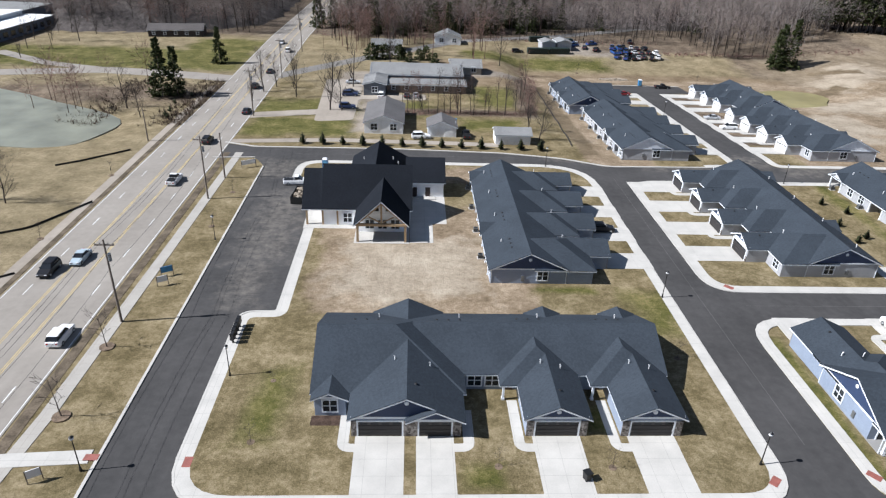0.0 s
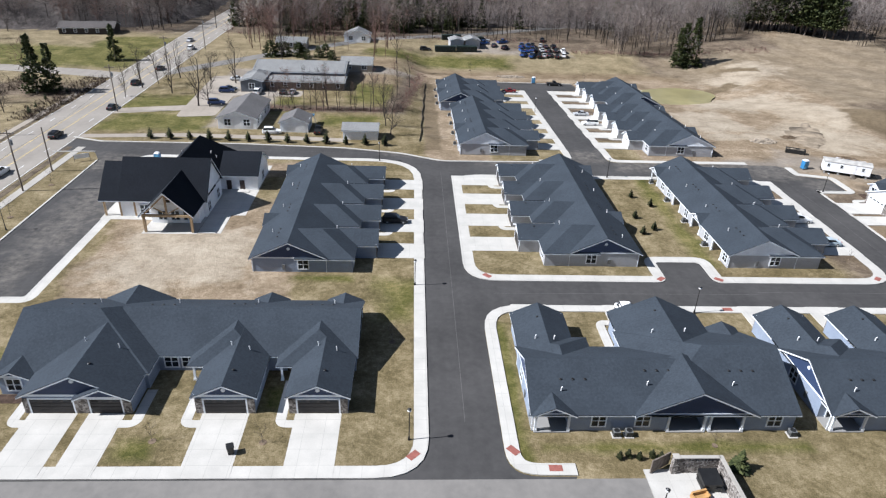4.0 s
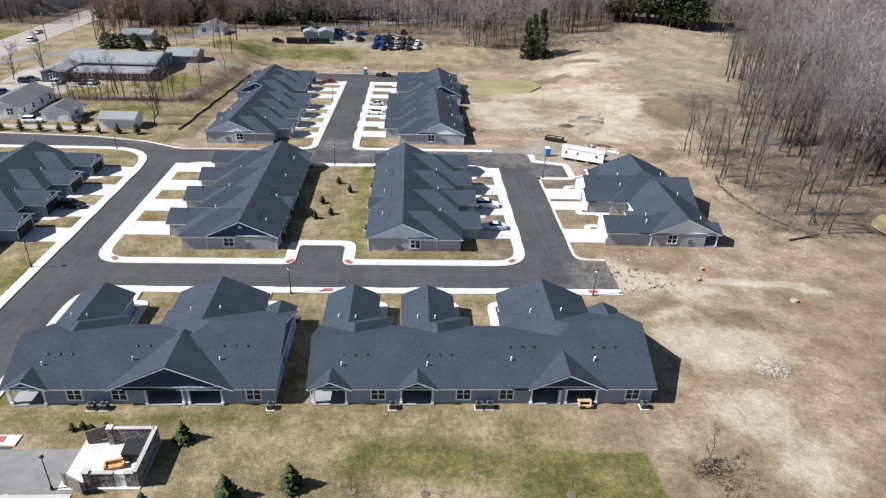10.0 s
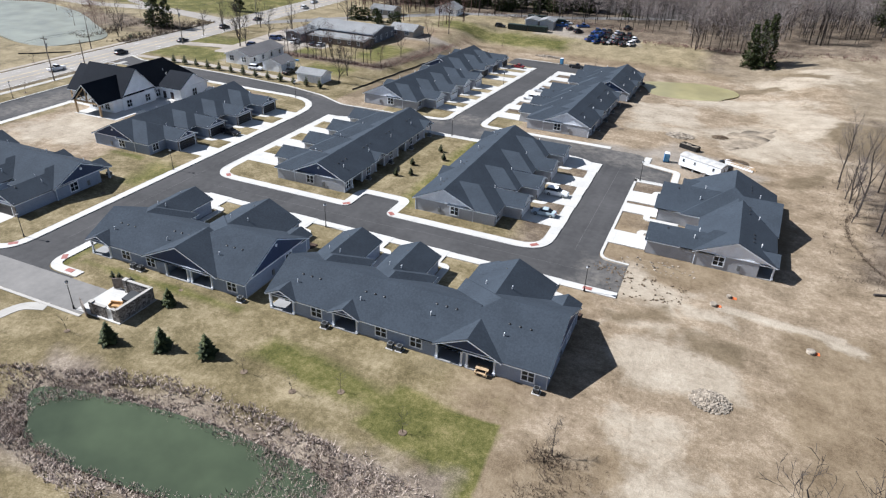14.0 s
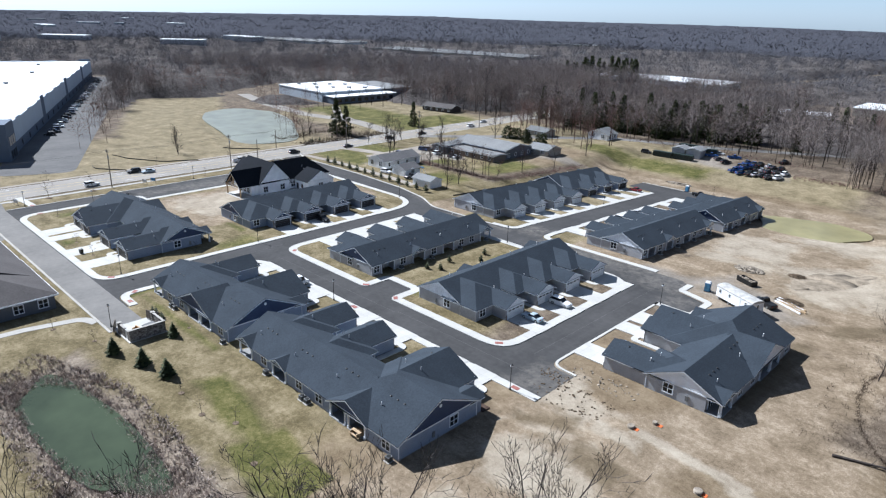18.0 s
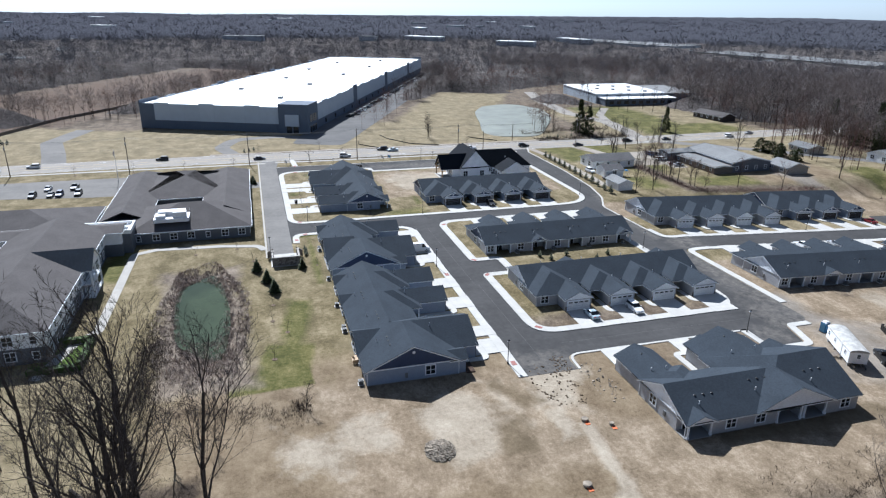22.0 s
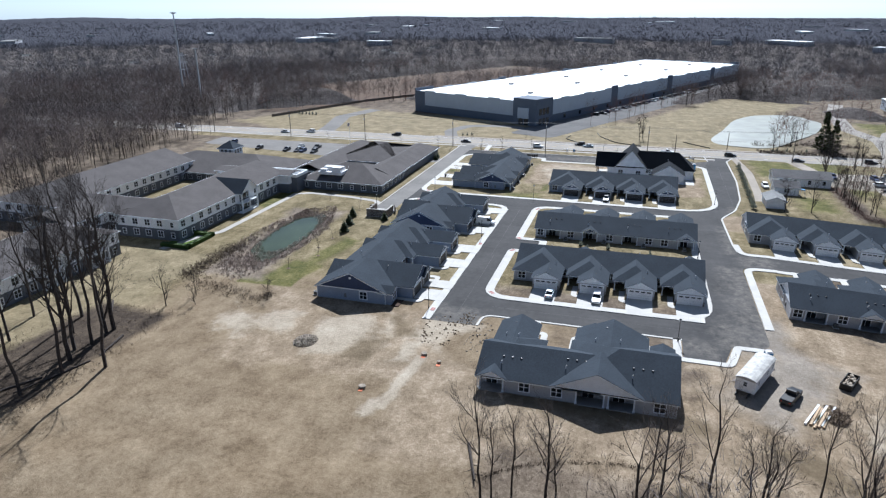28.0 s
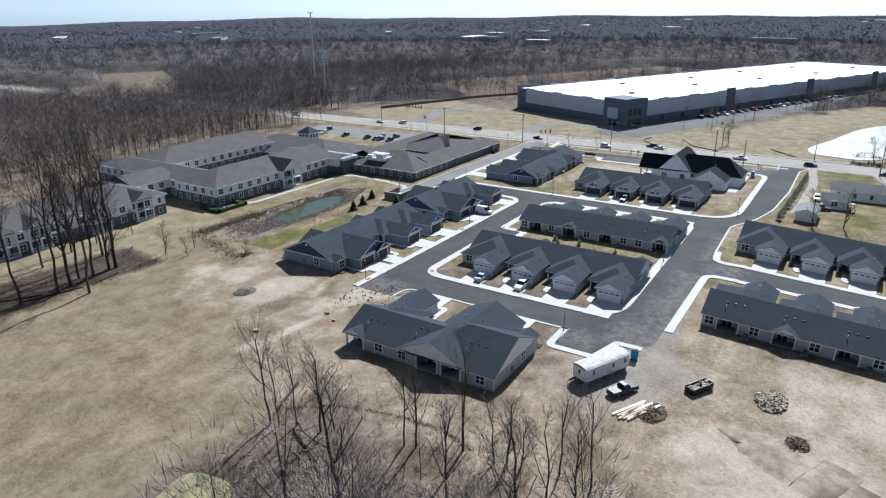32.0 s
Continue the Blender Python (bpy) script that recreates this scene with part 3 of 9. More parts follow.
def tube(bm, a, b, r0, r1, n=6, mi=0, caps=True):
    a, b = Vector(a), Vector(b)
    d = (b - a).normalized()
    s = d.orthogonal().normalized()
    t = d.cross(s)
    rings = [[bm.verts.new(p + (s * math.cos(k * math.tau / n) + t * math.sin(k * math.tau / n)) * r) for k in range(n)] for p, r in ((a, r0), (b, r1))]
    for k in range(n):
        bm.faces.new((rings[0][k], rings[0][(k + 1) % n], rings[1][(k + 1) % n], rings[1][k])).material_index = mi
    if caps:
        bm.faces.new(rings[1]).material_index = mi
        bm.faces.new(rings[0][::-1]).material_index = mi
    return bm


def rounded(points, radii, closed=True, steps=6):
    """The outline with its corners rounded off by arcs."""
    out, n = [], len(points)
    for i, p in enumerate(points):
        r = radii[i] if isinstance(radii, (list, tuple)) else radii
        if r <= 0 or (not closed and i in (0, n - 1)):
            out.append(Vector(p))
            continue
        p, a, b = Vector(p), Vector(points[i - 1]), Vector(points[(i + 1) % n])
        u, w = (a - p).normalized(), (b - p).normalized()
        half = u.angle(w) / 2
        cut = min(r / max(math.tan(half), 0.05), (a - p).length * 0.49, (b - p).length * 0.49)
        for k in range(steps + 1):
            s = k / steps
            q = (1 - s) ** 2 * (p + u * cut) + 2 * s * (1 - s) * p + s * s * (p + w * cut)
            out.append(q)
    return out


def strip_mesh(bm, line, left, right, z0, z1, closed=False):
    """A ribbon with thickness along a line, from left to right of it."""
    n = len(line)
    rings = []
    for i in range(n):
        a = line[i - 1] if closed or i else line[0]
        b = line[(i + 1) % n] if closed or i < n - 1 else line[-1]
        d = (b - a).normalized()
        nrm = Vector((-d.y, d.x))
        p, q = line[i] + nrm * left, line[i] - nrm * right
        rings.append([bm.verts.new((p.x, p.y, z0)), bm.verts.new((p.x, p.y, z1)), bm.verts.new((q.x, q.y, z1)), bm.verts.new((q.x, q.y, z0))])
    for i in range(n if closed else n - 1):
        a, b = rings[i], rings[(i + 1) % n]
        for k in range(3):
            bm.faces.new((a[k], a[k + 1], b[k + 1], b[k]))
    if not closed:
        bm.faces.new(rings[0][::-1])
        bm.faces.new(rings[-1])
    bmesh.ops.recalc_face_normals(bm, faces=bm.faces)
    return bm


def V2(*pts):
    return [Vector(p) for p in pts]


# ---------------------------------------------------------------- terrain
def smooth(e0, e1, x):
    t = np.clip((x - e0) / (e1 - e0), 0, 1)
    return t * t * (3 - 2 * t)


def height(x, y):
    """Height of the land: level where it is built on, a bare hill behind, basins for the ponds."""
    x, y = np.asarray(x, float), np.asarray(y, float)
    z = 5.0 * smooth(60, 0, np.hypot((x - 235) / 1.3, (y - 330)) - 20) + 0 * x
    z += 2.2 * np.exp(-(((x - 186) / 16) ** 2 + ((y - 190) / 8) ** 2)) - 2.0 * np.exp(-(((x - 186) / 10) ** 2 + ((y - 178) / 6) ** 2))
    for cx, cy, rx, ry, depth, turn in PONDS:
        c, s = math.cos(radians(turn)), math.sin(radians(turn))
        u, v = (x - cx) * c + (y - cy) * s, -(x - cx) * s + (y - cy) * c
        r = (np.abs(u / rx) ** 2.4 + np.abs(v / ry) ** 2.4) ** (1 / 2.4)
        z -= depth * smooth(1.35, 0.75, r)
    z -= NORTH_FALL * np.clip(y - 152, 0, 92) * smooth(30, 46, x) * smooth(180, 150, x) * smooth(305, 258, y)
    rough = smooth(0, 25, x - 165) * smooth(-200, 0, y)
    z += rough * (0.5 * np.sin(x * 0.11 + 1.3 * np.sin(y * 0.05)) * np.cos(y * 0.09) + 0.25 * np.sin(x * 0.31 + y * 0.23))
    far = smooth(900, 2600, np.hypot(x, y))
    z += far * (4.5 * np.sin(x * 0.0021 + 1) * np.cos(y * 0.0026) - 2 - 19 * np.clip(-y / (np.hypot(x, y) + 1), 0, 1))
    bearing = np.arctan2(y - 90, x - 40)
    z += smooth(1900, 2900, np.hypot(x, y)) * smooth(300, -600, x) * (5 + 5 * np.sin(bearing * 11 + 1) + 3 * np.sin(bearing * 29)) * smooth(400, -500, y)
    return z


NORTH_FALL = 0.0468  # the north street and its villas fall away at this slope
NORTH_TILT = pose(0, 152, 0) @ pose(0, 0, 0, -math.degrees(math.atan(NORTH_FALL)), 0, 0) @ pose(0, -152, 0)
PONDS = [  # centre, half sizes, depth, turn
    (94.4, 25.4, 22, 6.2, 1.5, 4), (-133, 184, 57, 21, 1.8, 160), (133, 228, 16, 12, 1.1, 20), (204.5, 107.5, 8.5, 6.5, 0.7, 10),
]


# ---------------------------------------------------------------- ground
def graded(lo, hi, step, end):
    """Even steps from lo to hi, then ever longer ones out to the end on both sides."""
    mid = list(np.arange(lo, hi + 0.1, step))
    up, d = [], step
    while (up[-1] if up else hi) < end:
        d *= 1.16
        up.append((up[-1] if up else hi) + d)
    dn, d = [], step
    while (dn[-1] if dn else lo) > -end:
        d *= 1.16
        dn.append((dn[-1] if dn else lo) - d)
    return np.array(dn[::-1] + mid + up)


gx, gy = graded(-150, 290, 2.5, 3000), graded(-70, 350, 2.5, 3000)
X, Y = np.meshgrid(gx, gy)
Z = height(X, Y)
me = bpy.data.meshes.new("ground")
nx, ny = len(gx), len(gy)
idx = np.arange(nx * ny).reshape(ny, nx)
quads = np.stack([idx[:-1, :-1], idx[:-1, 1:], idx[1:, 1:], idx[1:, :-1]], -1).reshape(-1, 4)
me.from_pydata(np.stack([X, Y, Z], -1).reshape(-1, 3).tolist(), [], quads.tolist())
me.polygons.foreach_set("use_smooth", [True] * len(me.polygons))
me.materials.append(GROUND)
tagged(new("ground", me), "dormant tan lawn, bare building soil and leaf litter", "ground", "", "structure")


def water(name, x, y, rx, ry, z, turn, mat, label):
    bm = bmesh.new()
    pts = []
    for k in range(40):
        a = k * math.tau / 40
        r = 1 + 0.07 * math.sin(3 * a + x) + 0.05 * math.sin(5 * a + y)
        pts.append(pose(x, y, 0, 0, 0, turn) @ Vector((rx * r * math.copysign(abs(math.cos(a)) ** 0.8, math.cos(a)), ry * r * math.copysign(abs(math.sin(a)) ** 0.8, math.sin(a)), 0)))
    prism(bm, pts, z - 0.5, z)
    solid(name, bm, mat, label, "pond", "", "structure")


water("water", 94.4, 25.4, 19.8, 5.5, -0.80, 4, WATER_GREEN, "still green water of a small retention pond")
water("water", -133, 184, 57.5, 21.5, -0.75, 160, WATER_PALE, "pale silty water of a large pond beside the highway")
water("water", 133, 228, 15.5, 11.5, -3.95, 20, WATER_MUD, "shallow muddy basin on the building site")
water("water", 204.5, 107.5, 7.6, 5.6, -0.35, 10, WATER_MUD, "muddy puddle at the edge of the bare field")


# ---------------------------------------------------------------- roads
def sheet(name, outline, radii, z, mat, label, category="road", depth=0.3, kind="structure"):
    bm = bmesh.new()
    prism(bm, rounded(outline, radii), z - depth, z)
    return solid(name, bm, mat, label, category, "", kind)


def lane(name, pts, half, z, mat, label, soft=20, category="road"):
    bm = bmesh.new()
    strip_mesh(bm, rounded(V2(*pts), soft, False, 10), half, half, z - 0.3, z)
    return solid(name, bm, mat, label, category, "", "structure")


ROAD_LINE = [(-20, -900), (-38, -420), (-47, -160), (-53, -20), (-52.7, 80), (-52.6, 200), (-54, 300), (-52, 420), (-30, 640), (40, 1100)]
lane("highway", ROAD_LINE, 7.9, 0.05, HIGHWAY, "pale worn concrete highway with five lanes", 60)
hl = rounded(V2(*ROAD_LINE), 60, False, 10)
for off in (-1.9, -1.6, 1.6, 1.9):
    bm = bmesh.new()
    strip_mesh(bm, hl, off + 0.07, -off + 0.07, 0.03, 0.058)
    solid("lane_line", bm, PAINT_YELLOW, "solid yellow line on the highway", "road marking", "yellow highway lines", "structure")


def along(line, start, stop, step):
    """Places and headings at even steps along a line."""
    s, out, goal = 0.0, [], start
    for a, b in zip(line, line[1:]):
        d = (b - a).length
        while goal <= s + d and goal < stop:
            out.append((a + (b - a) * ((goal - s) / d), math.degrees(math.atan2((b - a).y, (b - a).x))))
            goal += step
        s += d
    return out


dash_me = finish(boxes((-1.5, -0.07, 0.03, 1.5, 0.07, 0.058)), "dash", PAINT_WHITE)
for off in (-5.0, 5.0):
    for p, a in along(hl, 700, 1500, 12.0):
        m = pose(p.x, p.y, 0, 0, 0, a) @ pose(0, off, 0)
        ob = tagged(new("lane_dash", dash_me), "short white dash between highway lanes", "road marking", "white highway dashes", "structure")
        ob.matrix_basis = m
for off in (-7.6, 7.6):
    bm = bmesh.new()
    strip_mesh(bm, hl, off + 0.06, -off + 0.06, 0.03, 0.058)
    solid("edge_line", bm, PAINT_WHITE, "white edge line of the highway", "road marking", "", "structure")
bm = bmesh.new()
strip_mesh(bm, V2((-41.6, -120), (-41.6, 42), ), 0.9, 0.9, -0.1, 0.06)
solid("pavement", bm, WALKWAY, "concrete footpath beside the highway", "pavement", "", "structure")
bm = bmesh.new()
strip_mesh(bm, rounded(V2((-42.6, 46), (-41.6, 60), (-41.2, 100), (-40.8, 150)), 10, False), 0.9, 0.9, -0.1, 0.06)
solid("pavement", bm, WALKWAY, "concrete footpath beside the highway", "pavement", "", "structure")
lane("side_road", [(-58, 221), (-77, 225.5), (-104, 229.5), (-138, 222), (-190, 228), (-240, 240)], 4.2, 0.045, HIGHWAY, "pale side road crossing to the pond", 20)
lane("side_road", [(-47, 226), (-20, 258), (20, 300), (70, 320), (200, 400)], 3.2, 0.04, OLD_ASPHALT, "narrow lane to the house and yard", 20)
lane("driveway", [(-101, 229), (-128, 238), (-153, 255)], 2.4, 0.04, HIGHWAY, "pale drive to the industrial plant", 12, "driveway")
lane("pavement", [(-62.6, 20), (-62.8, 110), (-63.2, 212)], 0.9, 0.045, DRIVE, "tan gravelly footpath along the far verge", 5, "pavement")
VERGE = simple("verge_soil", (0.115, 0.092, 0.066), 0.95, 0, 0.4, 0.5, 5, 0.1, 0.5)
lane("verge", [(-61.4, 20), (-61.5, 110), (-61.8, 212)], 0.55, 0.04, VERGE, "bare brown soil beside the highway edge", 5, "verge")
lane("verge", [(-43.9, 50), (-43.7, 110), (-43.6, 150)], 0.7, 0.04, VERGE, "bare brown soil beside the highway edge", 5, "verge")
lane("driveway", [(-47, 158), (-20, 160.6), (10, 159.8), (22, 159)], 1.4, 0.045, DRIVE, "long pale gravel drive to the neighbouring house", 5, "driveway")
lane("driveway", [(-47, 180), (-36, 183), (-24, 186)], 2.6, 0.04, DRIVE, "gravelly drive to the parked cars", 5, "driveway")

ASPHALT_EDGE = [(-33, 46.05), (57, 46.05), (57.2, 46.4), (49.6, 46.4), (49.6, 81), (136.2, 81), (136.2, 90.6), (130.8, 90.6), (130.8, 130.4), (138, 130.4), (138, 137.6), (130.9, 139.5), (130.9, 146.4),
                (86.8, 146), (86.9, 153), (78.4, 153), (78.3, 146.5), (46, 144.6), (36, 149.6), (22, 152.6), (-4, 154.2), (-38, 154), (-47, 157), (-47, 146.5), (-36.5, 147), (-33.2, 141)]
sheet("road", ASPHALT_EDGE, [0, 0, 0, 7, 7, 0, 0, 7, 0, 0, 0, 2, 8, 4, 0, 0, 4, 10, 20, 25, 30, 5, 0, 0, 3, 3], 0.02, ASPHALT, "new black asphalt streets of the housing estate")
sheet("road", [(78.4, 152.6), (86.9, 152.6), (87.2, 229.5), (99, 231), (99, 243), (66, 243), (66, 232), (78.6, 229.5)], [0, 0, 2, 1, 1, 1, 1, 2], 0.024, ASPHALT, "new black asphalt street falling to the north").matrix_basis = NORTH_TILT
sheet("road", [(-46, 39.7), (66.5, 39.7), (66.5, 46.1), (-33, 46.02), (-46, 47.5)], [4, 0, 0, 4, 4], 0.016, OLD_ASPHALT, "older worn grey asphalt entrance road")
sheet("parking_lot", [(-30, -80), (-14, -80), (-4, -14), (-4, 39.7), (-12, 39.7), (-16, 0), (-30, -4)], 3, 0.02, OLD_ASPHALT, "worn grey car park of the senior residence", "car park")
sheet("parking_lot", [(-80, 55), (-71, 77), (-343, 198), (-399, 214), (-410, 196), (-104, 62)], [4, 6, 4, 4, 4, 4], 0.04, LOT, "grey car park along the warehouse", "car park")
lane("side_road", [(-60, 30), (-78, 24), (-96, 30), (-100, 52), (-88, 66)], 3.2, 0.035, OLD_ASPHALT, "grey approach in front of the warehouse", 10)
lane("side_road", [(-58, -38), (-76, -42), (-106, -50), (-138, -42)], 4.5, 0.035, OLD_ASPHALT, "grey service drive beside the warehouse lawn", 8)
sheet("parking_lot", [(-27, 176), (-16.5, 178), (-16.5, 200), (4, 200), (4, 207.5), (-16.5, 204), (-16.5, 226), (-29, 224)], 2, 0.05, DRIVE, "pale gravel yard beside the long building", "car park")


def inset(outline, by):
    """The outline moved inwards by that much (counter-clockwise corners, mitred)."""
    out, n = [], len(outline)
    for i in range(n):
        a, p, b = Vector(outline[i - 1]), Vector(outline[i]), Vector(outline[(i + 1) % n])
        u, w = (p - a).normalized(), (b - p).normalized()
        nu, nw = Vector((-u.y, u.x)), Vector((-w.y, w.x))
        k = by / (1 + nu.dot(nw))
        out.append((p + (nu + nw) * k, u.x * w.y - u.y * w.x))
    return out


def island(name, outline, radii, walk, label):
    """A block inside the streets: kerb and footpath round it, with lawn or soil within."""
    line = rounded(V2(*outline), radii)
    bm = bmesh.new()
    strip_mesh(bm, line, 0.28, 0.0, -0.1, 0.16, True)
    solid("kerb", bm, CONCRETE, "pale new concrete kerb", "kerb", "kerbs", "structure")
    mid = inset(outline, 0.28)
    prism_radii = [max(0.1, r - 0.28) if c > 0 else r + 0.28 for r, (q, c) in zip(radii, mid)]
    bm = bmesh.new()
    prism(bm, rounded([q for q, c in mid], prism_radii), -0.1, 0.145)
    solid("pavement", bm, CONCRETE, "pale new concrete footpath round the block", "pavement", "footpaths", "structure")
    inner = inset(outline, walk)
    lawn_radii = [max(0.1, r - walk) if c > 0 else r + walk for r, (q, c) in zip(radii, inner)]
    bm = bmesh.new()
    prism(bm, rounded([q for q, c in inner], lawn_radii), -0.05, 0.155)
    solid(name, bm, GROUND, label, "lawn", "", "structure")


island("lawn", [(-24.9, 46.2), (41, 46.2), (41, 145.5), (-26, 145.5), (-26, 131.5), (-19.7, 131.5), (-19.7, 82), (-24.9, 82)], [7, 6, 13, 6, 3, 1.5, 0.5, 3], 1.75, "patchy lawn and bare soil round new villas")
island("lawn", [(47.7, 88.4), (81.9, 88.4), (81.9, 95.4), (89.9, 95.4), (89.9, 88.4), (122.3, 88.4), (122.3, 137.4), (47.7, 136.2)], [6, 2, 0.8, 0.8, 2, 6, 9, 7], 2.0, "dormant lawn between two rows of villas")


def kerb(pts, radii, left, right, label="pale new concrete kerb and footpath", z=0.14, mat=None):
    bm = bmesh.new()
    strip_mesh(bm, rounded(V2(*pts), radii, False), left, right, -0.1, z)
    return solid("kerb_walk", bm, mat or CONCRETE, label, "pavement", "kerb walks", "structure")


kerb([(57.3, 46.5), (49.65, 46.6), (49.65, 81), (136.2, 81)], [0, 6.5, 6.5, 0], 0.0, 1.7)
kerb([(136.2, 90.7), (130.8, 91), (130.8, 130.4)], [0, 6.5, 0], 0.0, 0.5)
kerb([(130.8, 130.2), (138.2, 130.2), (138.2, 137.8), (130.8, 139.8), (130.8, 145)], [0.5, 0.5, 0.5, 1.5, 0], 0.0, 1.5)
kerb([(-32.9, 46.3), (-33.1, 100), (-33.3, 141)], [0, 0, 0], 0.35, 0.0)
kerb([(-36.5, 147.1), (-40, 146.8), (-46, 146.4)], [0, 0, 0], 0.35, 0.0)
kerb([(-46, 157), (-38, 154.1), (-4, 154.3), (22, 152.7), (36, 149.7), (46, 144.7), (70, 145.4)], [0, 4, 30, 25, 20, 10, 0], 0.5, 0.0)
kerb([(70, 145.4), (78.4, 146.2), (78.45, 154)], [0, 5, 0], 1.7, 0.0)
kerb([(78.45, 152.8), (78.7, 229)], [0, 0], 1.7, 0.0).matrix_basis = NORTH_TILT
kerb([(86.95, 154), (86.9, 146.2), (122, 146.4)], [0, 5, 0], 1.7, 0.0)
kerb([(87.1, 229), (86.95, 152.8)], [0, 0], 1.7, 0.0).matrix_basis = NORTH_TILT
kerb([(66, 243.2), (99, 243.2)], [0, 0], 0.5, 0.0).matrix_basis = NORTH_TILT
kerb([(66.6, 39.6), (-44, 39.6)], [0, 0], 0.5, 0.0, "worn kerb of the entrance road", 0.1, WALKWAY)
kerb([(60.4, 38.9), (57.0, 37.6), (54.8, 28), (53.6, 12), (56, 7.0), (99, 6.4), (104, 3.2), (116, -0.6)], [0, 3, 3, 3, 2, 2, 2, 0], 0.95, 0.95, "concrete footpath round the retention pond", 0.06, WALKWAY)
kerb([(-46, 52.6), (-34, 53.4)], [0, 0], 1.0, 1.0, "short concrete crossing path", 0.08, CONCRETE)
for x, y, a in ((-23.5, 52.5, 90), (39.2, 49.5, 45), (50.6, 50.2, 130), (55, 47.5, 0), (81, 89.5, 40), (91, 89.5, 140), (51.5, 90, 135), (119.5, 90.3, 45), (88.5, 80.2, 0), (131.5, 80.2, 0), (-33.8, 53.2, 0)):
    solid("tactile_pad", boxes((-0.75, -0.45, 0, 0.75, 0.45, 0.03)), BRICK_PAD, "brick-red tactile paving pad at a kerb ramp", "paving", "tactile pads", "structure", pose(x, y, 0.14, 0, 0, a))


for pts in (((96, 85.6), (136, 85.7)), ((126.5, 92), (126.6, 139)), ((45.4, 55), (45.4, 138)), ((-28, 150), (30, 150)), ((52, 84.6), (96, 84.9)), ((131, 85), (131, 90.5)), ((133.6, 81.2), (133.8, 90.4))):
    solid("joint_line", strip_mesh(bmesh.new(), V2(*pts), 0.035, 0.035, 0.0, 0.024), SEAM, "thin pale seam in the new asphalt", "road marking", "asphalt seams", "structure")


# ---------------------------------------------------------------- villas
SLOPE, EAVE, OVER, THICK = 0.46, 2.75, 0.42, 0.07


def window_mesh(w, h, cols, rows, name="window"):
    """White casing with bars, centred on x, sill at z = 0, facing -y, and one pane for each sash."""
    c, d, bar = 0.17, 0.07, 0.06
    xs, zs = [-w / 2 - c, -w / 2], [-c, 0]
    for k in range(1, cols):
        xs += [-w / 2 + w * k / cols - bar, -w / 2 + w * k / cols + bar]
    for k in range(1, rows):
        zs += [h * k / rows - bar * 0.7, h * k / rows + bar * 0.7]
    xs, zs = xs + [w / 2, w / 2 + c], zs + [h, h + c]
    nx, nz = len(xs), len(zs)
    bm = bmesh.new()
    front = [[bm.verts.new((x, -d, z)) for z in zs] for x in xs]
    back = [[bm.verts.new((x, 0.02, z)) for z in zs] for x in xs]
    hole = lambda i, k: i < 0 or k < 0 or i >= nx - 1 or k >= nz - 1 or (i % 2 == 1 and k % 2 == 1)
    for i in range(nx - 1):
        for k in range(nz - 1):
            if hole(i, k):
                continue
            bm.faces.new((front[i][k], front[i + 1][k], front[i + 1][k + 1], front[i][k + 1]))
            for a, b, out in (((i, k), (i + 1, k), (i, k - 1)), ((i + 1, k), (i + 1, k + 1), (i + 1, k)), ((i + 1, k + 1), (i, k + 1), (i, k + 1)), ((i, k + 1), (i, k), (i - 1, k))):
                if hole(*out):
                    bm.faces.new((front[a[0]][a[1]], back[a[0]][a[1]], back[b[0]][b[1]], front[b[0]][b[1]]))
    pane = finish(boxes((0, -0.025, 0, w / cols, -0.012, h)), "pane", GLASS)
    return finish(bm, name, TRIM), pane, [pose(-w / 2 + w * k / cols, 0, 0) for k in range(cols)]


TWIN_WIN = window_mesh(1.6, 1.62, 2, 2)
TALL_WIN = window_mesh(1.5, 1.75, 2, 2)
ONE_WIN = window_mesh(0.95, 1.35, 1, 2)


def add_window(parent, kind, m, name="window"):
    w = part(name, kind[0], None, parent, "white-framed window", m)
    for at in kind[2]:
        part("pane", kind[1], None, w, "", at)
    return w


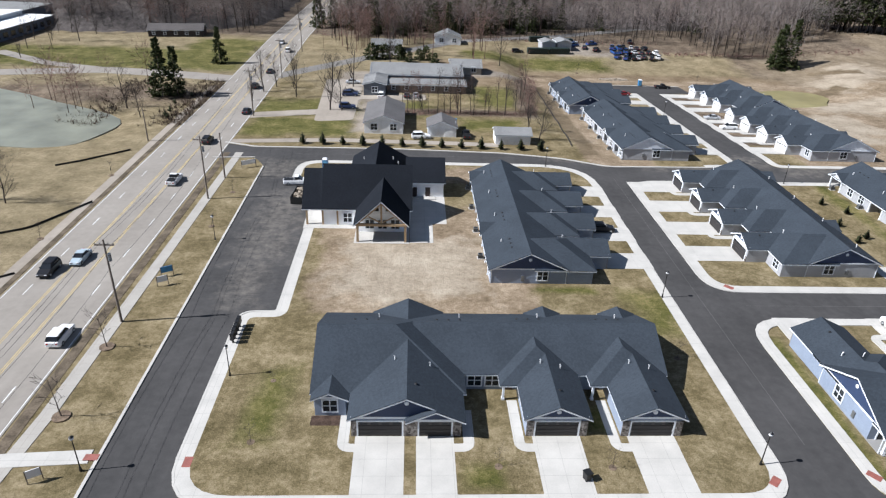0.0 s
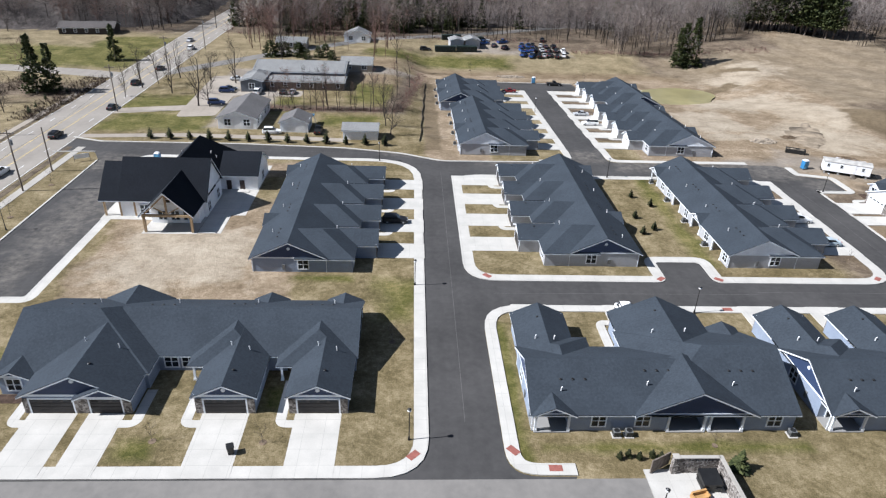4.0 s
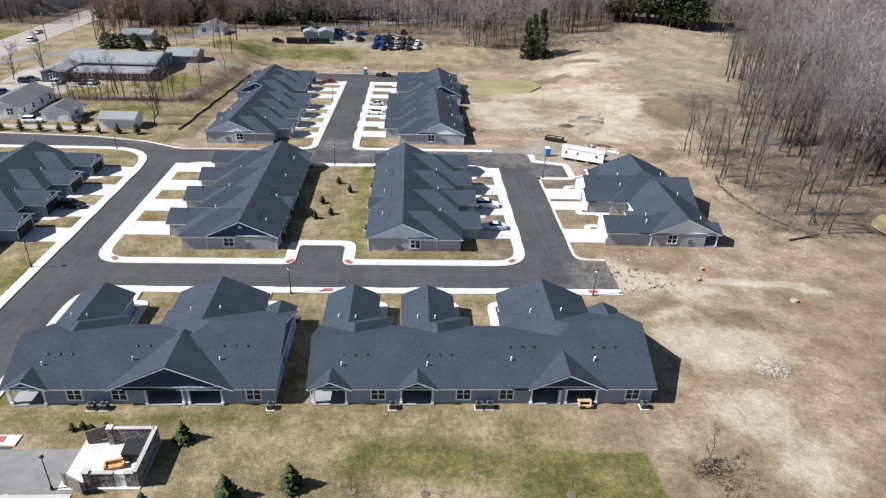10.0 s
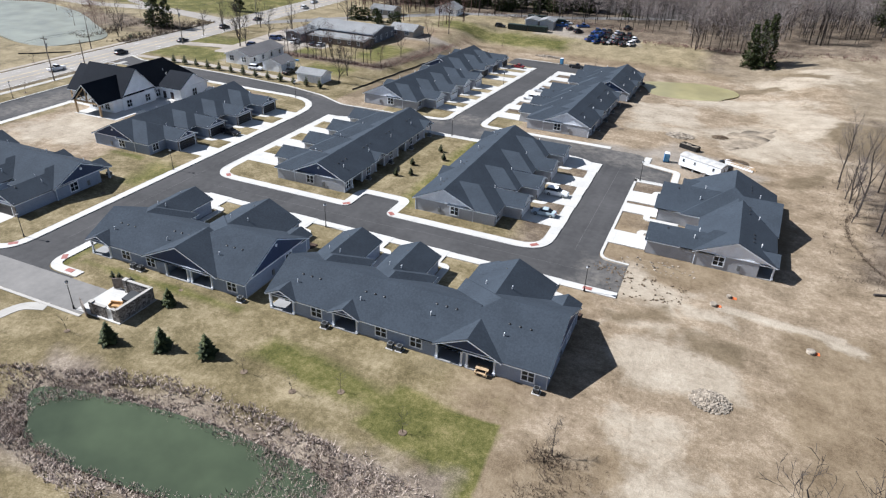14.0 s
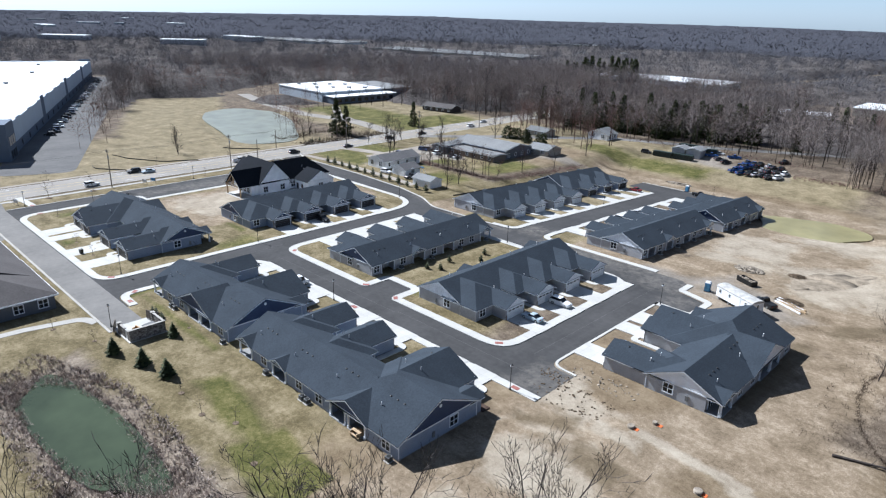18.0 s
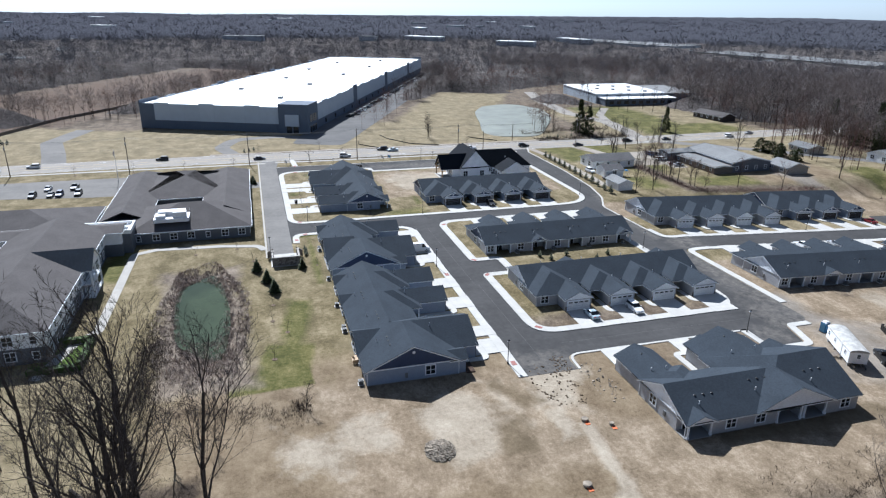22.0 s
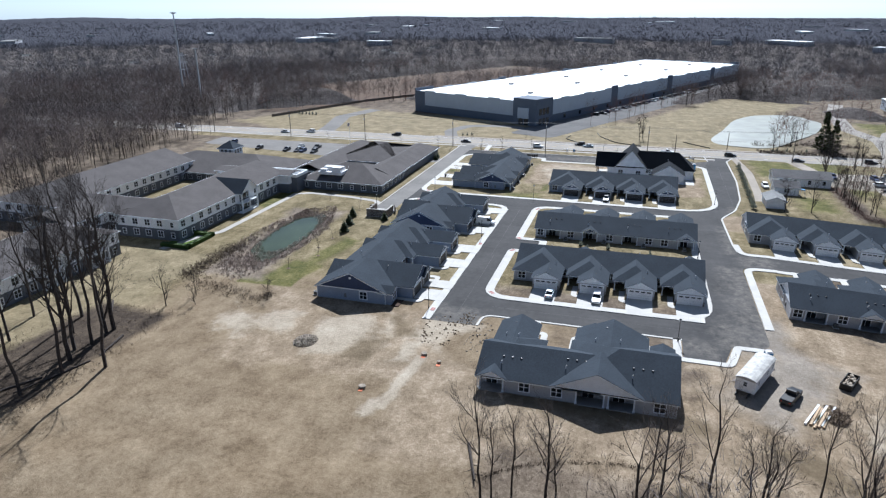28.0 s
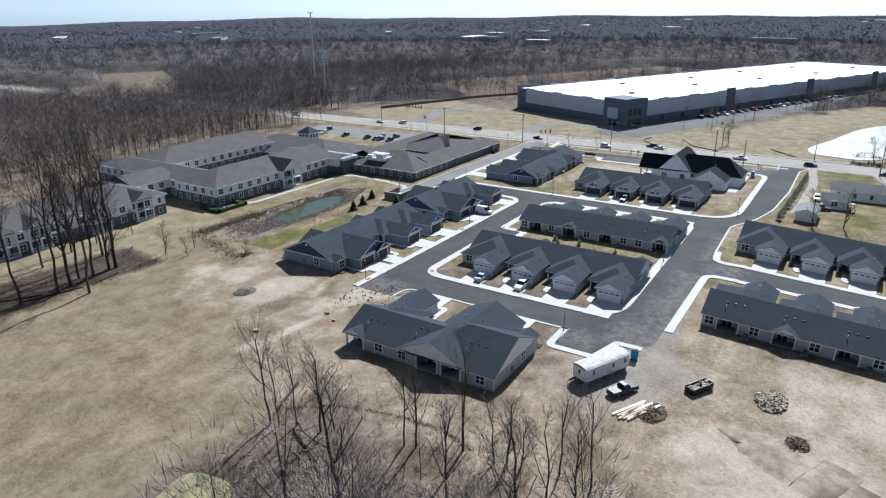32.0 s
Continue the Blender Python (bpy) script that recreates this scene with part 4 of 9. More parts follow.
def roof_gable(bm, trim, x0, x1, y0, y1, axis, eave, slope=SLOPE, over=OVER, ends=(1, 1), over_side=None, hip=0):
    """Two roof plates over a rectangle, ridge along the axis, with fascia and rake boards in trim.
    hip: 1 slopes the far end back to the ridge, -1 the near end."""
    so = over if over_side is None else over_side
    if axis == "x":
        P = lambda u, v, z: (u, v, z)
        u0, u1, v0, v1 = x0, x1, y0, y1
    else:
        P = lambda u, v, z: (v, u, z)
        u0, u1, v0, v1 = y0, y1, x0, x1
    half, vm = (v1 - v0) / 2 + so, (v0 + v1) / 2
    top, lo = eave + half * slope, eave
    a, b = u0 - over * ends[0], u1 + over * ends[1]
    ra, rb = a + (half if hip == -1 else 0), b - (half if hip == 1 else 0)

    def fascia(u, v, u2, v2):
        e = [P(u, v, 0), P(u2, v2, 0)]
        box(trim, min(e[0][0], e[1][0]), min(e[0][1], e[1][1]), lo - 0.26, max(e[0][0], e[1][0]), max(e[0][1], e[1][1]), lo - 0.075)

    for s in (-1, 1):
        ve = vm + s * half
        pts = [P(a, ve, lo), P(b, ve, lo), P(rb, vm, top), P(ra, vm, top)]
        slab(bm, pts if (s < 0) == (axis == "x") else pts[::-1], THICK)
        q0, q1 = sorted((ve - s * 0.07, ve - s * 0.015))
        fascia(a, q0, b, q1)
        for end, u, sg in ((ends[0] and hip != -1, a, -1), (ends[1] and hip != 1, b, 1)):
            if end:
                o = u - sg * 0.045
                w = [P(o - 0.03, ve, lo - THICK - 0.004), P(o + 0.03, ve, lo - THICK - 0.004), P(o + 0.03, vm, top - THICK - 0.004), P(o - 0.03, vm, top - THICK - 0.004)]
                slab(trim, w if (s < 0) == (axis == "x") else w[::-1], 0.22)
    if hip:
        u, r = (b, rb) if hip == 1 else (a, ra)
        pts = [P(u, vm - half, lo), P(u, vm + half, lo), P(r, vm, top)]
        slab(bm, pts if (axis == "x") == (hip == 1) else pts[::-1], THICK)
        fascia(min(u - 0.07 * hip, u - 0.015 * hip), vm - half, max(u - 0.07 * hip, u - 0.015 * hip), vm + half)
    return top


def gable_wall(bm, u, v0, v1, axis, z, slope=SLOPE, thick=0.18, over=OVER):
    """The triangle of wall under a gable end, standing at u along the axis."""
    vm, top = (v0 + v1) / 2, z + (v1 - v0) / 2 * slope
    base = z - 0.02
    for (a, b) in ((u - thick / 2, u + thick / 2),):
        t = [(v0, base), (v1, base), (vm, top - 0.02)]
        if axis == "x":
            f, g = [bm.verts.new((a, v, h)) for v, h in t], [bm.verts.new((b, v, h)) for v, h in t]
        else:
            f, g = [bm.verts.new((v, a, h)) for v, h in t], [bm.verts.new((v, b, h)) for v, h in t]
        bm.faces.new(f)
        bm.faces.new(g[::-1])
        for i in range(3):
            bm.faces.new((f[i], g[i], g[(i + 1) % 3], f[(i + 1) % 3]))
    bmesh.ops.recalc_face_normals(bm, faces=bm.faces)


DOOR_MESH = {}


def garage_door_mesh(w, mat):
    key = (round(w, 2), mat.name)
    if key not in DOOR_MESH:
        bm = bmesh.new()
        for k in range(4):
            box(bm, -w / 2, -0.03, 0.02 + k * 0.54, w / 2, 0.03, 0.52 + k * 0.54)
            for j in range(int(w / 1.2)):
                u = -w / 2 + (j + 0.5) * w / int(w / 1.2)
                if k == 3:
                    box(bm, u - 0.42, 0.03, 0.14 + k * 0.54, u + 0.42, 0.042, 0.42 + k * 0.54, 1)
                else:
                    box(bm, u - 0.45, 0.03, 0.12 + k * 0.54, u + 0.45, 0.045, 0.44 + k * 0.54)
        fr = bmesh.new()
        box(fr, -w / 2 - 0.2, -0.05, 0, -w / 2, 0.09, 2.36)
        box(fr, w / 2, -0.05, 0, w / 2 + 0.2, 0.09, 2.36)
        box(fr, -w / 2, -0.05, 2.16, w / 2, 0.09, 2.36)
        DOOR_MESH[key] = (finish(bm, "garage_door", [mat, GLASS]), finish(fr, "door_casing", TRIM))
    return DOOR_MESH[key]


vent_bm = bmesh.new()
tube(vent_bm, (0, 0, -0.2), (0, 0, 0.05), 0.16, 0.16, 10)
tube(vent_bm, (0, 0, 0.05), (0, 0, 0.10), 0.2, 0.12, 10)
VENT = finish(vent_bm, "vent", BLACK_METAL)
pipe_bm = bmesh.new()
tube(pipe_bm, (0, 0, -0.3), (0, 0, 0.5), 0.07, 0.07, 8)
tube(pipe_bm, (0, 0, 0.5), (0.12, 0, 0.6), 0.08, 0.07, 8)
PIPE = finish(pipe_bm, "pipe", PIPE_WHITE)
disc_bm = bmesh.new()
tube(disc_bm, (0, -0.05, 0), (0, 0.05, 0), 0.28, 0.24, 14)
DISC = finish(disc_bm, "gable_vent", TRIM)
COL_BM = boxes((-0.13, -0.13, 0, 0.13, 0.13, 2.6), (-0.19, -0.19, 0, 0.19, 0.19, 0.35), (-0.18, -0.18, 2.35, 0.18, 0.18, 2.6))
POST = finish(COL_BM, "porch_post", TRIM)


def villa(label, m, L, sections, garages, blocks, bays, rear, porches, windows, pal, flip=False, group="villas", drive=9.0, walls_front=()):
    """A row of villas. Local frame: x along the row, rear wall on y = 0, garages face +y.
    sections: (x0, x1, depth); garages: (x0, x1, front y, doors); blocks: hipped (x0, x1, front y);
    bays: (x0, x1, front y); rear: gables (x0, x1); porches: recesses in the rear wall (x0, x1); windows: rear centres."""
    side, gable, door = pal
    fx = (lambda a, b: (L - b, L - a)) if flip else (lambda a, b: (a, b))
    sections = [(*fx(a, b), d) for a, b, d in sections]
    garages = [(*fx(a, b), y, n) for a, b, y, n in garages]
    blocks = [(*fx(a, b), y, o) for a, b, y, o in blocks]
    bays = [(*fx(a, b), y) for a, b, y in bays]
    rear = [fx(a, b) for a, b in rear]
    porches = [fx(a, b) for a, b in porches]
    windows = [L - x if flip else x for x in windows]
    house = thing("villa", label, "house", group, "", m)
    found = bmesh.new()

    def roof_part(name, *a, **k):
        r, t = bmesh.new(), bmesh.new()
        top = roof_gable(r, t, *a, **k)
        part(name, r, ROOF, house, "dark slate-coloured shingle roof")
        part("trim", t, TRIM, house, "white fascia and rake boards")
        return top

    def gable_part(*a, **k):
        g = bmesh.new()
        gable_wall(g, *a, **k)
        part("gable", g, gable, house)

    def wall_part(*a):
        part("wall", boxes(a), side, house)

    secs = sorted(sections)
    ridge = []
    # main body, notched by the rear porches
    for x0, x1, d in secs:
        pts = [(x0, 0)]
        for a, b in sorted(porches):
            if a >= x0 - 0.2 and b <= x1 + 0.2:
                if a < 0.4:
                    pts = [(x0, 2.3), (b, 2.3), (b, 0)]
                elif b > L - 0.4:
                    pts += [(a, 0), (a, 2.3), (x1, 2.3)]
                else:
                    pts += [(a, 0), (a, 2.3), (b, 2.3), (b, 0)]
        pts += [(x1, 0), (x1, d), (x0, d)] if pts[-1][0] < x1 else [(x1, d), (x0, d)]
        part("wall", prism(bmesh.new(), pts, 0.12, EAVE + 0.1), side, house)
        box(found, x0 - 0.02, -0.02, -0.1, x1 + 0.02, d + 0.02, 0.125)
        first, last = x0 == secs[0][0], x1 == secs[-1][1]
        other = [s for s in secs if s[0] != x0]
        taller = all(d >= s[2] for s in other)
        ends = (1, 1)
        hip = 0
        xa, xb = x0, x1
        if len(secs) > 1:
            if taller:
                hip = 1 if first else -1
            else:
                ends = (1 if first else 0, 1 if last else 0)
                xa, xb = (x0, x1 + 6.0) if first else (x0 - 6.0, x1)
        top = roof_part("roof", xa, xb, 0, d, "x", EAVE + (0.008 if hip else 0), ends=ends, hip=hip)
        ridge.append((x0, x1, d, top))
        for x, e in ((x0 + 0.02, first), (x1 - 0.02, last)):
            if e:
                gable_part(x, 0.0, d, "x", EAVE + 0.19)
                t = boxes((x - 0.13, -0.05, EAVE - 0.05, x + 0.13, d + 0.05, EAVE + 0.16))
                part("belt_board", t, TRIM, house)
                part("gable_vent", DISC, None, house, "round white gable vent", pose(x + (0.12 if x > L / 2 else -0.12), d / 2, top - 1.3, 0, 0, 90))
    def depth_at(x):
        return max(d for x0, x1, d in secs if x0 - 0.1 <= x <= x1 + 0.1)
    # hipped blocks over the entries
    for x0, x1, y, is_open in blocks:
        d = depth_at((x0 + x1) / 2)
        half = (x1 - x0) / 2 + OVER
        back = d + OVER - half  # meets the main roof
        roof_part("entry_roof", x0, x1, max(1.0, d - half * 0.9), y, "y", EAVE + 0.02, hip=1, ends=(0, 1))
        gx = [g for g in garages if g[0] < x1 and g[1] > x0]
        lo, hi = x0, x1
        for g in gx:
            if g[0] - x0 > x1 - g[1]:
                hi = g[0]
            else:
                lo = g[1]
        if is_open:
            box(found, lo, d, -0.1, hi, y, 0.14)
            for px in ((lo + 0.2,) if lo == x0 else (hi - 0.2,)):
                part("porch_post", POST, None, house, "white porch post", pose(px, y - 0.2, 0.14))
            part("front_door", boxes((-0.5, -0.06, 0, 0.5, 0.06, 2.05)), DARK_WOOD, house, "dark front door", pose((lo + hi) / 2, d + 0.05, 0.15))
            wall_part(lo, d - 0.1, 0.12, hi, d + 0.02, EAVE)
        else:
            wall_part(lo, d - 0.1, 0.12, hi, y, EAVE + 0.05)
            box(found, lo - 0.02, d, -0.1, hi + 0.02, y + 0.02, 0.125)
            add_window(house, TWIN_WIN, pose((lo + hi) / 2 + (0.6 if lo == x0 else -0.6) * (-1), y + 0.03, 0.85, 0, 0, 180))
    # garages
    for x0, x1, y, n in garages:
        d = depth_at((x0 + x1) / 2)
        wall_part(x0, d - 0.2, 0.06, x1, y, EAVE + 0.04)
        half = (x1 - x0) / 2 + OVER
        run = min(half * 1.0, d / 2 + OVER)
        back = d + OVER - run
        top = roof_part("garage_roof", x0, x1, back, y, "y", EAVE + 0.04, ends=(0, 1))
        gable_part(y - 0.05, x0, x1, "y", EAVE + 0.22)
        part("belt_board", boxes((x0 - 0.05, y - 0.1, EAVE - 0.08, x1 + 0.05, y + 0.08, EAVE + 0.22)), TRIM, house)
        part("gable_vent", DISC, None, house, "round white gable vent", pose((x0 + x1) / 2, y + 0.08, top - 0.95))
        for k in range(n):
            lo_x, hi_x = (x0, x1) if n == 1 else ((x0, x0 + 5.9), (x0 + 5.9, x1))[k]
            c, w = (lo_x + hi_x) / 2, hi_x - lo_x
            dw = (3.6, 4.88)[k]
            if n == 1:
                dw = min(4.88, w - 1.1)
            dm = garage_door_mesh(dw, door)
            gd = part("garage_door", dm[0], None, house, "panelled garage door, closed", pose(c, y + 0.02, 0.07))
            part("door_casing", dm[1], None, house, "", pose(c, y, 0.07))
            for sg in (-1, 1):
                e = c + sg * (w / 2 + dw / 2 + 0.2) / 2
                hw = (w / 2 - dw / 2 - 0.2) / 2
                if hw > 0.08:
                    part("stone_pier", boxes((e - hw, y - 0.02, 0, e + hw, y + 0.1, 1.15 if n == 1 and side is not SIDE_BLUE else 2.35)), STONE, house, "grey ledge-stone pier")
            bm = boxes((c - dw / 2 - 0.3, y + 0.1, 0, c + dw / 2 + 0.35, y + drive, 0.165))
            solid("driveway", bm, CONCRETE, "clean pale concrete driveway", "driveway", "driveways", "structure", m)
        if n == 2:
            xm = x0 + 5.9
            wall_part(x0, y - 0.1, 0.06, xm, y - 0.02, EAVE)
            roof_part("garage_roof", x0, xm, y - 3.4, y + 0.45, "y", EAVE + 0.05, ends=(0, 1))
            gable_part(y + 0.4, x0, xm, "y", EAVE + 0.22)
            part("belt_board", boxes((x0 - 0.05, y + 0.2, EAVE - 0.1, xm + 0.05, y + 0.5, EAVE + 0.2)), TRIM, house)
        sides = [s for s in blocks if s[3] and s[0] < x1 and s[1] > x0]
        for sg in ((-1, 1) if n == 2 else [1 if sides[0][1] > x1 + 0.5 else -1] if sides else []):
            e = (x1 if sg > 0 else x0) + sg * 0.85
            stop = sides[0][2] if sides else d + 0.3
            line = rounded(V2((e, stop), (e, y + 1.9), ((x1 if sg > 0 else x0) - sg * 1.0, y + 1.9)), [0, 1.6, 0], False)
            solid("entry_walk", strip_mesh(bmesh.new(), line, 0.62, 0.62, 0, 0.172), CONCRETE, "pale concrete walk from driveway to front door", "path", "entry walks", "structure", m)
        for k, (u, v) in enumerate(((0.28, 0.35), (0.42, 0.75), (0.62, 0.3))):
            part("pipe" if k != 1 else "vent", (PIPE, VENT, PIPE)[k], None, house, "", pose(x0 + (x1 - x0) * u, back + (y - back) * v, EAVE + 0.04 + (half - abs(x0 + (x1 - x0) * u - (x0 + x1) / 2)) * SLOPE))
    # bays
    for x0, x1, y in bays:
        d = depth_at((x0 + x1) / 2)
        wall_part(x0, d - 0.1, 0.12, x1, y, EAVE + 0.03)
        box(found, x0 - 0.02, d, -0.1, x1 + 0.02, y + 0.02, 0.125)
        roof_part("bay_roof", x0, x1, d + OVER - (x1 - x0) / 2 - OVER, y, "y", EAVE + 0.03, ends=(0, 1))
        gable_part(y - 0.05, x0, x1, "y", EAVE + 0.2)
        part("belt_board", boxes((x0 - 0.05, y - 0.1, EAVE - 0.08, x1 + 0.05, y + 0.06, EAVE + 0.2)), TRIM, house)
        add_window(house, TWIN_WIN, pose((x0 + x1) / 2, y + 0.03, 0.85, 0, 0, 180))
        part("shrub_bed", boxes((x0 - 0.6, y + 0.05, 0, x1 + 0.4, y + 1.7, 0.17)), MULCH, house, "mulched planting bed")
    # rear gables and porches
    for x0, x1 in rear:
        d = depth_at((x0 + x1) / 2)
        half = (x1 - x0) / 2 + OVER
        run = min(half, d / 2)
        roof_part("porch_roof", x0, x1, -0.25, run - OVER, "y", EAVE + 0.03, ends=(1, 0))
        gable_part(-0.2, x0, x1, "y", EAVE + 0.2)
        part("belt_board", boxes((x0 - 0.05, -0.32, EAVE - 0.1, x1 + 0.05, -0.08, EAVE + 0.2)), TRIM, house)
    for x0, x1 in porches:
        box(found, x0, -0.35, -0.1, x1, 2.3, 0.13)
        for px in (x0 + 0.15, x1 - 0.15):
            part("porch_post", POST, None, house, "white porch post", pose(px, -0.05, 0.1))
        part("patio_door", boxes((-0.9, -0.05, 0, 0.9, 0.05, 2.05)), GLASS, house, "glazed patio door", pose((x0 + x1) / 2 - 0.4, 2.27, 0.14))
        part("door_casing", boxes((-1.02, -0.08, 0, -0.9, 0.03, 2.17), (0.9, -0.08, 0, 1.02, 0.03, 2.17), (-0.9, -0.08, 2.05, 0.9, 0.03, 2.17), (-0.04, -0.08, 0, 0.04, 0.0, 2.05)), TRIM, house, "", pose((x0 + x1) / 2 - 0.4, 2.27, 0.14))
    for x in walls_front:
        x = L - x if flip else x
        add_window(house, TWIN_WIN, pose(x, depth_at(x) + 0.03, 0.8, 0, 0, 180))
    for x in windows:
        add_window(house, TWIN_WIN, pose(x, -0.03, 0.8))
    # a window in each gable end, downspouts, vents in rows along the rear slope
    for x, sg in ((0.0, -1), (L, 1)):
        d = depth_at(x)
        add_window(house, TWIN_WIN, pose(x + sg * 0.03, d * 0.68, 0.8, 0, 0, 90 * sg))
        for y in (0.12, d - 0.12):
            part("downspout", boxes((x + sg * 0.02 - 0.05, y - 0.05, 0.1, x + sg * 0.02 + 0.05, y + 0.05, EAVE)), TRIM, house)
        part("meter_box", boxes((x + sg * 0.06 - 0.1, d * 0.42 - 0.25, 0.7, x + sg * 0.06 + 0.1, d * 0.42 + 0.25, 1.6)), AC_GREY, house, "grey meter box")
    units = max(3, round(L / 10.5))
    for u in range(units):
        cx = (u + 0.5) * L / units
        d = depth_at(cx)
        for k in range(3):
            y = d * 0.30
            part("vent", VENT, None, house, "", pose(cx - 1.6 + 1.5 * k, y, EAVE + (y + OVER) * SLOPE))
        y = d * 0.19
        part("pipe", PIPE, None, house, "white vent pipe", pose(cx - 1.7, y, EAVE + (y + OVER) * SLOPE))
    part("foundation", found, FOUNDATION, house)
    return house


def row_of_four(label, x, y, face_east, pal, drive=8.0, count=4, ground=None):
    """Four or three villas in line, garages all to one side."""
    L = 0.8 + 10.3 * count
    g = [(5.0 + 10.3 * i, 11.0 + 10.3 * i, 20.1, 1) for i in range(count)]
    b = [(0.0 if i == 0 else 2.2 + 10.3 * i, 11.0 + 10.3 * i, 16.5, i > 0) for i in range(count)]
    rear = [(12.6, 17.0), (37.4, 41.9) if count == 4 else (27.0, 31.5)]
    por = [(2.6, 6.9), (12.7, 16.9)] + ([(23.2, 27.4), (37.5, 41.7)] if count == 4 else [(27.1, 31.3)])
    win = [1.3, 9.6, 20.0] + ([30.2, 34.2] if count == 4 else [24.2])
    m = pose(x, y + L, 0, 0, 0, -90) if face_east else pose(x, y, 0, 0, 0, 90)
    m = m if ground is None else ground @ m
    return villa(label, m, L, [(0, L, 12.3)], g, b, [], rear, por, win, pal, face_east, "villa rows", drive, [11.65 + 10.3 * i for i in range(count - 1)])


def row_mixed(label, m, three, pal, drive=10.0):
    """Villas with a paired garage towards one end and a deeper end unit."""
    k = 11.0 if three else 0.0
    L = 42.8 - k
    if three:
        sec = [(0, 14.3, 12.7), (14.3, L, 16.3)]
        g = [(0.3, 7.3, 20.8, 1), (25.7 - k, 38.1 - k, 20.8, 2)]
        bl = [(0.3, 9.3, 14.8, True)]
        rear = [(0.2, 4.7), (12.4, 26.6)]
        por = [(0.25, 4.5), (16.2, 20.9), (21.3, 25.6)]
        win = [7.9, 13.2, 29.3]
    else:
        sec = [(0, 25.3, 12.7), (25.3, L, 16.3)]
        g = [(0.3, 7.3, 20.8, 1), (11.3, 18.3, 20.8, 1), (25.7, 38.1, 20.8, 2)]
        bl = [(0.3, 9.4, 14.8, True), (11.3, 20.4, 14.8, True)]
        rear = [(0.2, 4.7), (10.9, 15.3), (27.4, 36.4)]
        por = [(0.25, 4.5), (11.0, 15.2), (27.3, 31.2), (31.7, 35.9)]
        win = [8.3, 18.9, 24.3, 40.3]
    return villa(label, m, L, sec, g, bl, [(39.0 - k, L - 0.2, 17.5)], rear, por, win, pal, False, "villa rows", drive, [] if three else [21.4, 23.6])


BLUE, BLUE2, PALE = (SIDE_BLUE, GABLE_NAVY, DOOR_DARK), (SIDE_GREY, GABLE_NAVY, DOOR_DARK), (SIDE_GREY, GABLE_PALE, DOOR_WHITE)
row_mixed("blue-grey villa row with dark slate roof facing the entrance road", pose(31.6, 77.2, 0, 0, 0, 180), False, BLUE, 10.2)
row_mixed("blue-grey three-villa row with a broad navy rear gable", pose(53.2, 53.5, 0), True, BLUE, 6.8)
row_mixed("blue-grey villa row with small rear porch gables", pose(89.4, 53.5, 0), False, BLUE, 6.8)
row_mixed("greige three-villa row beside the bare soil field", pose(158.8, 96.6, 0, 0, 0, 90), True, PALE, 7.2)
row_of_four("blue villa row with navy gables beside the clubhouse", 12.6, 90.5, True, (SIDE_BLUE, GABLE_NAVY, DOOR_DARK), 8.4)
row_of_four("grey villa row with a navy end gable on the loop street", 78.2, 93.6, False, BLUE2, 10.4)
row_of_four("greige villa row with pale gables and white garage doors", 94.1, 93.6, True, PALE, 8.2)
row_of_four("greige villa row with pale end gable along the north street", 50.6, 150.0, True, PALE, 7.6, 4, NORTH_TILT)
row_of_four("blue villa row with navy gables at the street end", 47.4, 196.0, True, BLUE, 10.8, 3, NORTH_TILT)
row_of_four("greige villa row with pale end gable on the north street", 115.2, 151.9, False, PALE, 8.4, 4, NORTH_TILT)
row_of_four("greige villa row behind the muddy basin", 117.4, 197.4, False, (SIDE_GREY, GABLE_NAVY, DOOR_WHITE), 10.4, 3, NORTH_TILT)


